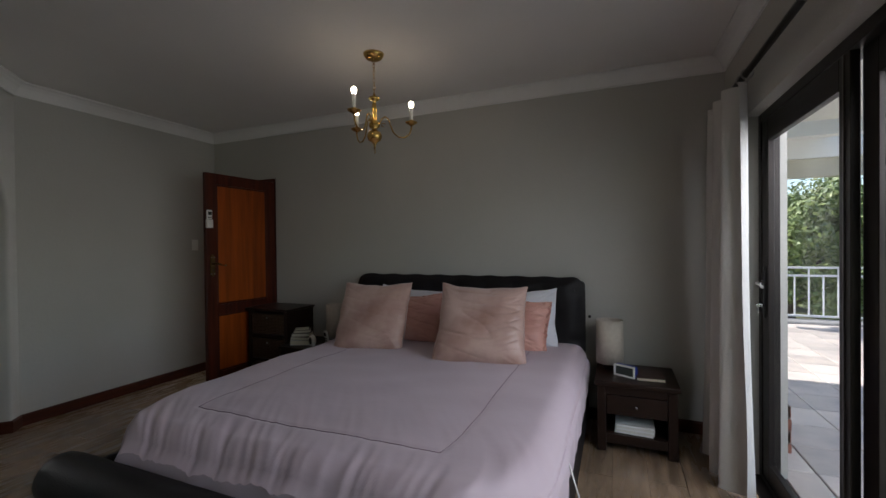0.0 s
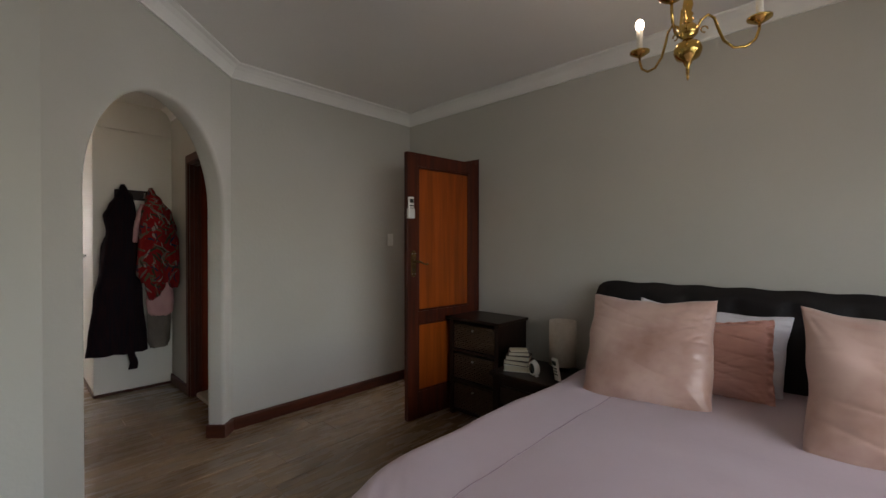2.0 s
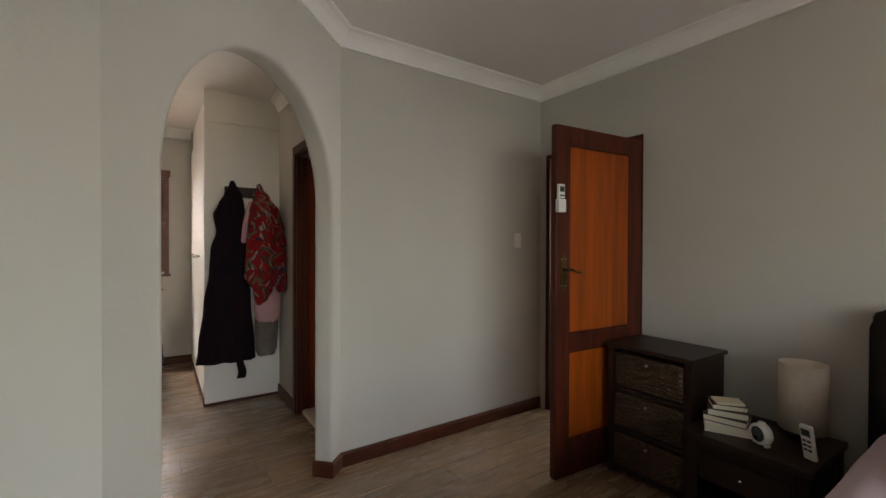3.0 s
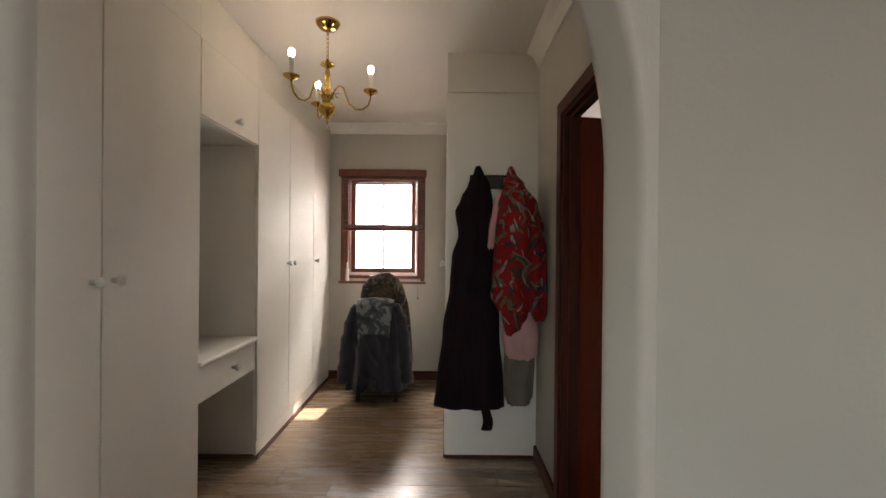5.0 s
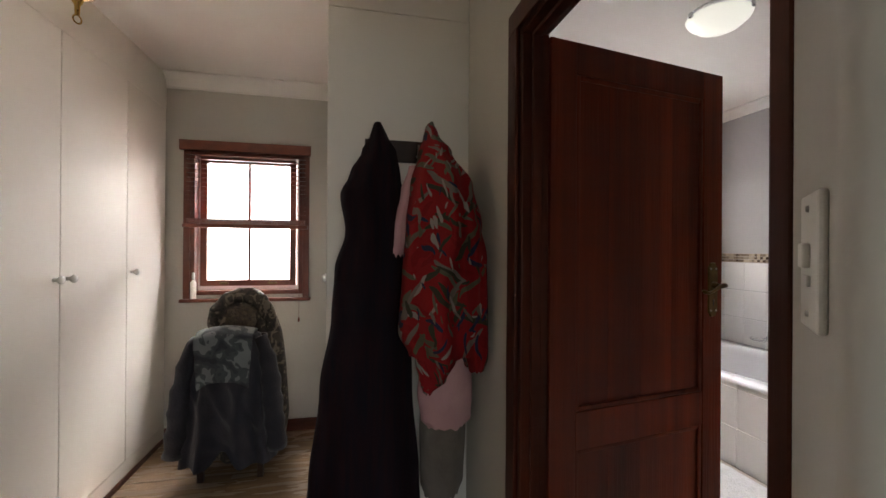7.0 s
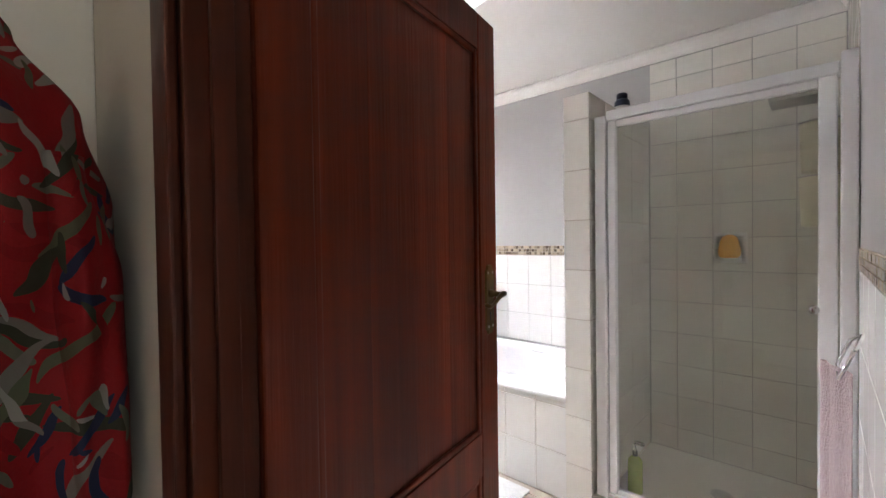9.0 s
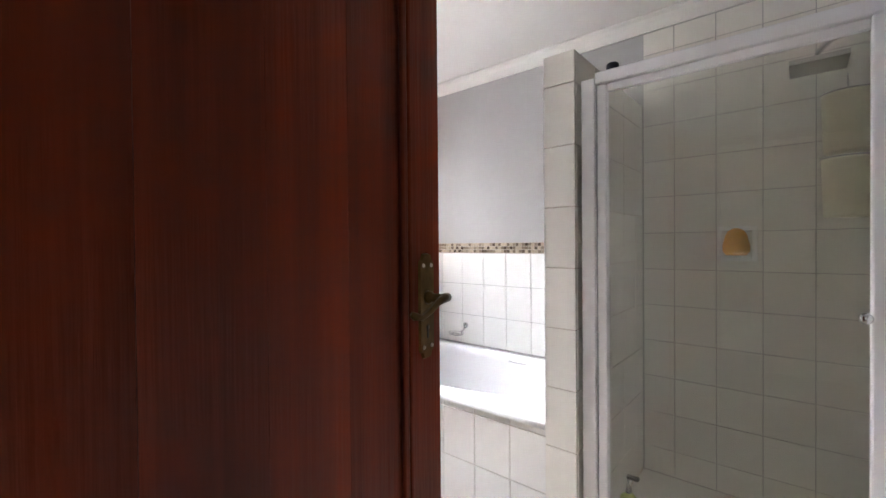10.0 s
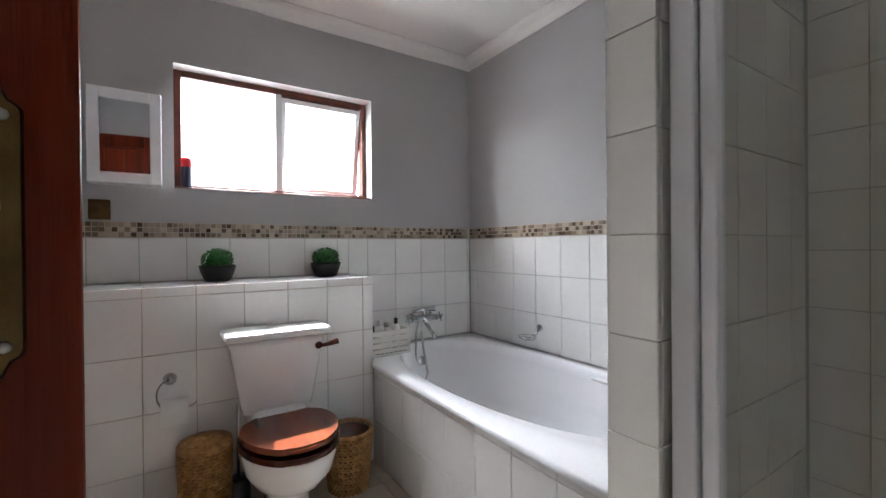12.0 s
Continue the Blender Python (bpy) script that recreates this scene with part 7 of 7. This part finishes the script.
boxes("shaft", OUTWHITE, pier, [((0, 0, 0.28), (0.13, 0.42, 2.62))], 0.004)
for r in range(4):
    for c in range(3):
        o = 0.0 if r % 2 else -0.11
        y0, y1 = max(-0.01, o + 0.22 * c), min(0.43, o + 0.22 * c + 0.212)
        if y1 - y0 > 0.02:
            boxes("brick", BRICK, pier, [((0, y0, -0.05 + r * 0.083), (0.152, y1, -0.05 + r * 0.083 + 0.075))], 0.003)
boxes("mortar", JOINT, pier, [((0, 0.0, -0.05), (0.146, 0.42, 0.279))])


def railing():
    r = thing("railing", "white painted metal railing along the patio edge", "railing", pose(0, 10.0, 0.0))
    for z in (0.04, 0.74, 0.88):
        boxes("rail", RAILW, r, [((1.1, -0.02, z), (8.9, 0.02, z + 0.035))], 0.004)
    for k in range(39):
        x = 1.2 + 0.2 * k
        boxes("baluster", RAILW, r, [((x - 0.010, -0.010, 0.075), (x + 0.010, 0.010, 0.74 if k % 2 else 0.88))])
    for x in (1.1, 5.0, 8.9):
        boxes("post", RAILW, r, [((x - 0.03, -0.03, -0.10), (x + 0.03, 0.03, 0.95))], 0.004)


railing()


def tree(x, y, h, spread, seed, label):
    t = thing("tree", label, "tree", pose(x, y, -0.45), "garden trees")
    rnd = random.Random(seed)
    bm = bmesh.new()
    tube(bm, [(0, 0, 0), (0.03, 0.02, h * 0.25), (-0.02, 0.05, h * 0.5), (0.02, 0.02, h * 0.8)], 0.09, 10, None, [0.11, 0.085, 0.06, 0.02])
    ends = []
    for k in range(9):
        a = rnd.uniform(0, 6.28)
        z0 = h * rnd.uniform(0.15, 0.6)
        e = Vector((math.cos(a) * spread * rnd.uniform(0.4, 0.8), math.sin(a) * spread * rnd.uniform(0.4, 0.8), z0 + h * rnd.uniform(0.12, 0.35)))
        tube(bm, [(0, 0, z0), e * 0.5 + Vector((0, 0, z0 * 0.5 - 0.05)), e], 0.03, 6, None, [0.035, 0.022, 0.008])
        ends.append(e)
    part("trunk", bm, BARK, t)
    clumps = [e + Vector((rnd.gauss(0, 0.2), rnd.gauss(0, 0.2), rnd.gauss(0, 0.2))) for e in ends for _ in range(3)]
    clumps += [Vector((rnd.gauss(0, spread * 0.45), rnd.gauss(0, spread * 0.45), h * rnd.uniform(0.12, 1.0))) for _ in range(26)]
    verts, faces = [], []
    for c in clumps:
        rad = spread * rnd.uniform(0.20, 0.36)
        for _ in range(230):
            d = Vector((rnd.gauss(0, 1), rnd.gauss(0, 1), rnd.gauss(0, 0.8))).normalized()
            p = c + d * rad * (0.55 + 0.5 * rnd.random())
            n = (d + Vector((rnd.gauss(0, 0.6), rnd.gauss(0, 0.6), rnd.gauss(0, 0.6) + 0.5))).normalized()
            a = n.orthogonal().normalized()
            a.rotate(Matrix.Rotation(rnd.uniform(0, 6.28), 3, n))
            b = n.cross(a)
            L, W = rnd.uniform(0.05, 0.10), rnd.uniform(0.022, 0.040)
            i = len(verts)
            verts += [tuple(p - a * L), tuple(p + b * W), tuple(p + a * L), tuple(p - b * W)]
            faces.append((i, i + 1, i + 2, i + 3))
    me = bpy.data.meshes.new("crown")
    me.from_pydata(verts, [], faces)
    me.materials.append(TREELEAF)
    ob = new("crown", me)
    ob.parent = t


tree(3.6, 12.2, 2.7, 1.15, 3, "broad leafy green garden tree behind the railing")
tree(5.4, 12.8, 3.1, 1.3, 8, "broad leafy green garden tree behind the railing")
tree(4.6, 15.0, 3.6, 1.6, 21, "tall dense green garden tree further back")
tree(7.4, 13.6, 3.2, 1.5, 13, "broad leafy green garden tree behind the railing")
tree(6.6, 16.5, 3.9, 1.8, 30, "tall dense green garden tree further back")
tree(2.6, 15.8, 3.3, 1.5, 44, "tall dense green garden tree further back")
# glowing board, added: whites out the west windows and sends light in
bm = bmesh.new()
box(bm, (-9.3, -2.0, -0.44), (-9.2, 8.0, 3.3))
tagged(part("backdrop", bm, BRIGHT), "glowing white board added beyond the windows for the overexposed outdoors", "", "", "structure")
# unseen glowing board, added to brighten the passage behind the bedroom door
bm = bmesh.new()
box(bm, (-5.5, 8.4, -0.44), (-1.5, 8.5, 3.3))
tagged(part("backdrop_passage", bm, PASSAGE_GLOW), "unseen glowing board added to light the passage through its end wall", "", "", "structure")

# ---- tiles, planks and slabs ----
PIECES = {}


def piece(name, w, h, depth, edge, material):
    """Shared mesh of one tile: w by h, its face at depth with a small chamfer; centred on its back."""
    key = (name, round(w, 3), round(h, 3), material.name)
    if key not in PIECES:
        rows = [(w / 2, h / 2, 0), (w / 2, h / 2, depth - edge), (w / 2 - edge, h / 2 - edge, depth)]
        verts = [(sx * a, -z, sy * b) for a, b, z in rows for sx, sy in ((-1, -1), (1, -1), (1, 1), (-1, 1))]
        faces = [(8, 9, 10, 11)]
        for r in (0, 4):
            for k in range(4):
                faces.append((r + k, r + (k + 1) % 4, r + 4 + (k + 1) % 4, r + 4 + k))
        me = bpy.data.meshes.new(name)
        me.from_pydata(verts, [], faces)
        me.materials.append(material)
        PIECES[key] = me
    return PIECES[key]


def cuts(a, b, pitch, anchor):
    """Edges of a row of pieces between a and b, on a grid through anchor."""
    k = math.ceil((a - anchor) / pitch + 1e-4)
    out = [a]
    while anchor + k * pitch < b - 1e-4:
        out.append(anchor + k * pitch)
        k += 1
    return out + [b]


def tile_field(parent, m, u0, u1, v0, v1, pu, pv, au, av, material, gap=0.0036, depth=0.005, name="tile", edge=0.0012, wob=0.0005):
    """Tiles on a plane: m takes (along, inwards, up) to the world; their faces stand proud towards the viewer."""
    rnd = random.Random(int(abs(u0 * 131 + v0 * 17 + u1 * 7) * 1000))
    us, vs = cuts(u0, u1, pu, au), cuts(v0, v1, pv, av)
    for a, b in zip(us, us[1:]):
        for c, d in zip(vs, vs[1:]):
            if b - a < 0.012 or d - c < 0.012:
                continue
            ob = new(name, piece(name, b - a - gap, d - c - gap, depth, edge, material))
            ob.parent = parent
            ob.matrix_basis = m @ pose((a + b) / 2, rnd.uniform(-wob, wob), (c + d) / 2)


def plane(o, u, inward):
    """Matrix with local x along u, y inwards to the wall and z up."""
    u, n = Vector(u), Vector(inward)
    z = u.cross(n)
    m = Matrix((u, n, z)).transposed().to_4x4()
    m.translation = o
    return m


def obj(name):
    return bpy.data.objects[name]


def facing_east(x):
    return plane((x, 0, 0), (0, 1, 0), (-1, 0, 0))


def facing_south(y):
    return plane((0, y, 0), (1, 0, 0), (0, 1, 0))


def facing_west(x):
    return plane((x, 0, 0), (0, -1, 0), (1, 0, 0))


TOP = 1.290
tile_field(obj("wall_ledge"), facing_east(-6.97), 2.656, 4.424, 0.032, 1.066, 0.20, 0.25, 4.162, 1.024, TILE)

tile_field(obj("wall_ledge"), Matrix(((0, 0, -1, 0), (1, 0, 0, 0), (0, -1, 0, 1.062), (0, 0, 0, 1))), 2.66, 4.404, 6.960, 7.308, 0.20, 0.40, 4.162, 6.95, TILE)
tile_field(obj("wall_bathroom_west"), facing_east(BA_WEST), 2.656, 4.41, 1.072, TOP, 0.20, 0.25, 4.34, TOP, TILE)
tile_field(obj("wall_bathroom_west"), facing_east(BA_WEST), 4.41, 5.362, 0.590, TOP, 0.20, 0.238, 4.54, TOP, TILE)
tile_field(obj("wall_bathroom_north"), facing_south(BA_NORTH), -7.30, -5.448, 0.590, TOP, 0.20, 0.238, -5.63, TOP, TILE)
tile_field(obj("bath_front_wall"), facing_south(BFY + 0.002), -6.958, -5.448, 0.032, RIM - 0.027, 0.20, 0.25, -5.63, 0.528, TILE)
tile_field(obj("wall_stub"), facing_south(4.41), -5.445, -5.305, 0.032, 2.136, 0.40, 0.251, -5.445, 1.508, TILEC)
tile_field(obj("wall_stub"), facing_east(-5.313), 4.402, 5.36, 0.06, 2.136, 0.20, 0.251, 4.425, 1.508, TILEC)
tile_field(obj("wall_stub"), facing_west(-5.437), -5.36, -4.402, 0.59, 2.136, 0.20, 0.251, -4.402, 1.508, TILE)
tile_field(obj("wall_stub"), Matrix(((1, 0, 0, 0), (0, 0, 1, 0), (0, -1, 0, 2.132), (0, 0, 0, 1))), -5.445, -5.305, 4.402, 5.36, 0.40, 0.20, -5.445, 4.402, TILEC)
tile_field(obj("wall_bathroom_north"), facing_south(BA_NORTH), -5.303, -4.362, 0.05, 2.552, 0.195, 0.203, -4.95, 1.006, TILEC)
tile_field(obj("wall_bathroom_skin"), facing_west(-4.356), -5.36, -4.50, 0.05, 2.552, 0.195, 0.203, -5.17, 1.006, TILEC)
tile_field(obj("wall_bathroom_skin"), facing_west(-4.356), -4.40, -2.66, 0.032, TOP, 0.20, 0.25, -4.40, TOP, TILE)
tile_field(obj("floor_bathroom"), Matrix(((1, 0, 0, 0), (0, 0, 1, 0), (0, -1, 0, 0.0245), (0, 0, 0, 1))), -6.96, -4.364, 2.60, 4.425, 0.305, 0.305, -6.42, 4.36, FLOORTILE, 0.005, 0.0065)


def mosaic(name, m, u0, u1, z0, parent):
    """A band of three rows of small tesserae."""
    rnd = random.Random(int(abs(u0 + u1) * 977))
    verts, faces = [], []
    s = 0.0245
    n = int((u1 - u0) / s)
    for r in range(3):
        for k in range(n):
            a, c = u0 + k * s + 0.001, z0 + 0.002 + r * s
            w = s - 0.0022
            i = len(verts)
            dz = 0.0065 + rnd.uniform(0, 0.0012)
            for dx, dzz in ((0, 0), (w, 0), (w, w), (0, w)):
                verts.append(tuple(m @ Vector((a + dx, 0, c + dzz))))
            for dx, dzz in ((0.0012, 0.0012), (w - 0.0012, 0.0012), (w - 0.0012, w - 0.0012), (0.0012, w - 0.0012)):
                verts.append(tuple(m @ Vector((a + dx, -dz, c + dzz))))
            faces.append((i + 4, i + 5, i + 6, i + 7))
            for j in range(4):
                faces.append((i + j, i + (j + 1) % 4, i + 4 + (j + 1) % 4, i + 4 + j))
    me = bpy.data.meshes.new(name)
    me.from_pydata(verts, [], faces)
    me.materials.append(MOSAIC)
    ob = new("mosaic_band", me)
    ob.parent = parent
    ob["kind"] = "stuff"
    ob["label"] = "band of small brown and cream glass mosaic"


for nm, m, a, b, wl in (("w", facing_east(BA_WEST), 2.72, 5.362, "wall_bathroom_west"), ("n", facing_south(BA_NORTH), -7.30, -5.448, "wall_bathroom_north"), ("e", facing_west(-4.356), -4.40, -2.74, "wall_bathroom_skin")):
    mosaic("mosaic_band", m, a, b, TOP + 0.002, obj(wl))
    bm = bmesh.new()
    lo, hi = m @ Vector((a, -0.0035, TOP)), m @ Vector((b, 0.0, TOP + 0.078))
    box(bm, [min(lo[k], hi[k]) for k in range(3)], [max(lo[k], hi[k]) for k in range(3)])
    gr = part("mosaic_bed", bm, GROUT, obj(wl))

# laminate planks, laid along y
rnd = random.Random(5)
PW, PL = 0.193, 1.285
up = Matrix(((1, 0, 0, 0), (0, 0, 1, 0), (0, -1, 0, -0.012), (0, 0, 0, 1)))
floor_ob = obj("floor")
x = -7.24
while x < 0.80:
    x2 = min(x + PW, 0.818)
    if x2 <= -4.02:
        y0, y1 = 0.16, 2.60
    elif x2 <= -3.0:
        y0, y1 = 0.16, 6.44
    else:
        y0, y1 = -1.6, 4.28
    off = rnd.uniform(0, PL)
    tile_field(floor_ob, up, x, x2, y0, y1, 5.0, PL, x, y0 + off - PL, PLANK, 0.0016, 0.012, "plank", 0.0010, 0.0002)
    x = x2

# slate slabs of the patio
pat = Matrix(((1, 0, 0, 0), (0, 0, 1, 0), (0, -1, 0, -0.052), (0, 0, 0, 1)))
tile_field(patio, pat, 1.03, 6.4, 3.4, 9.60, 0.40, 0.40, 1.22, 3.6, PATIO, 0.010, 0.022, "slab", 0.004, 0.0012)
tile_field(patio, pat, 1.03, 6.4, -4.0, 3.4, 1.8, 1.85, 1.22, -4.0, PATIO, 0.010, 0.022, "slab", 0.004, 0.001)
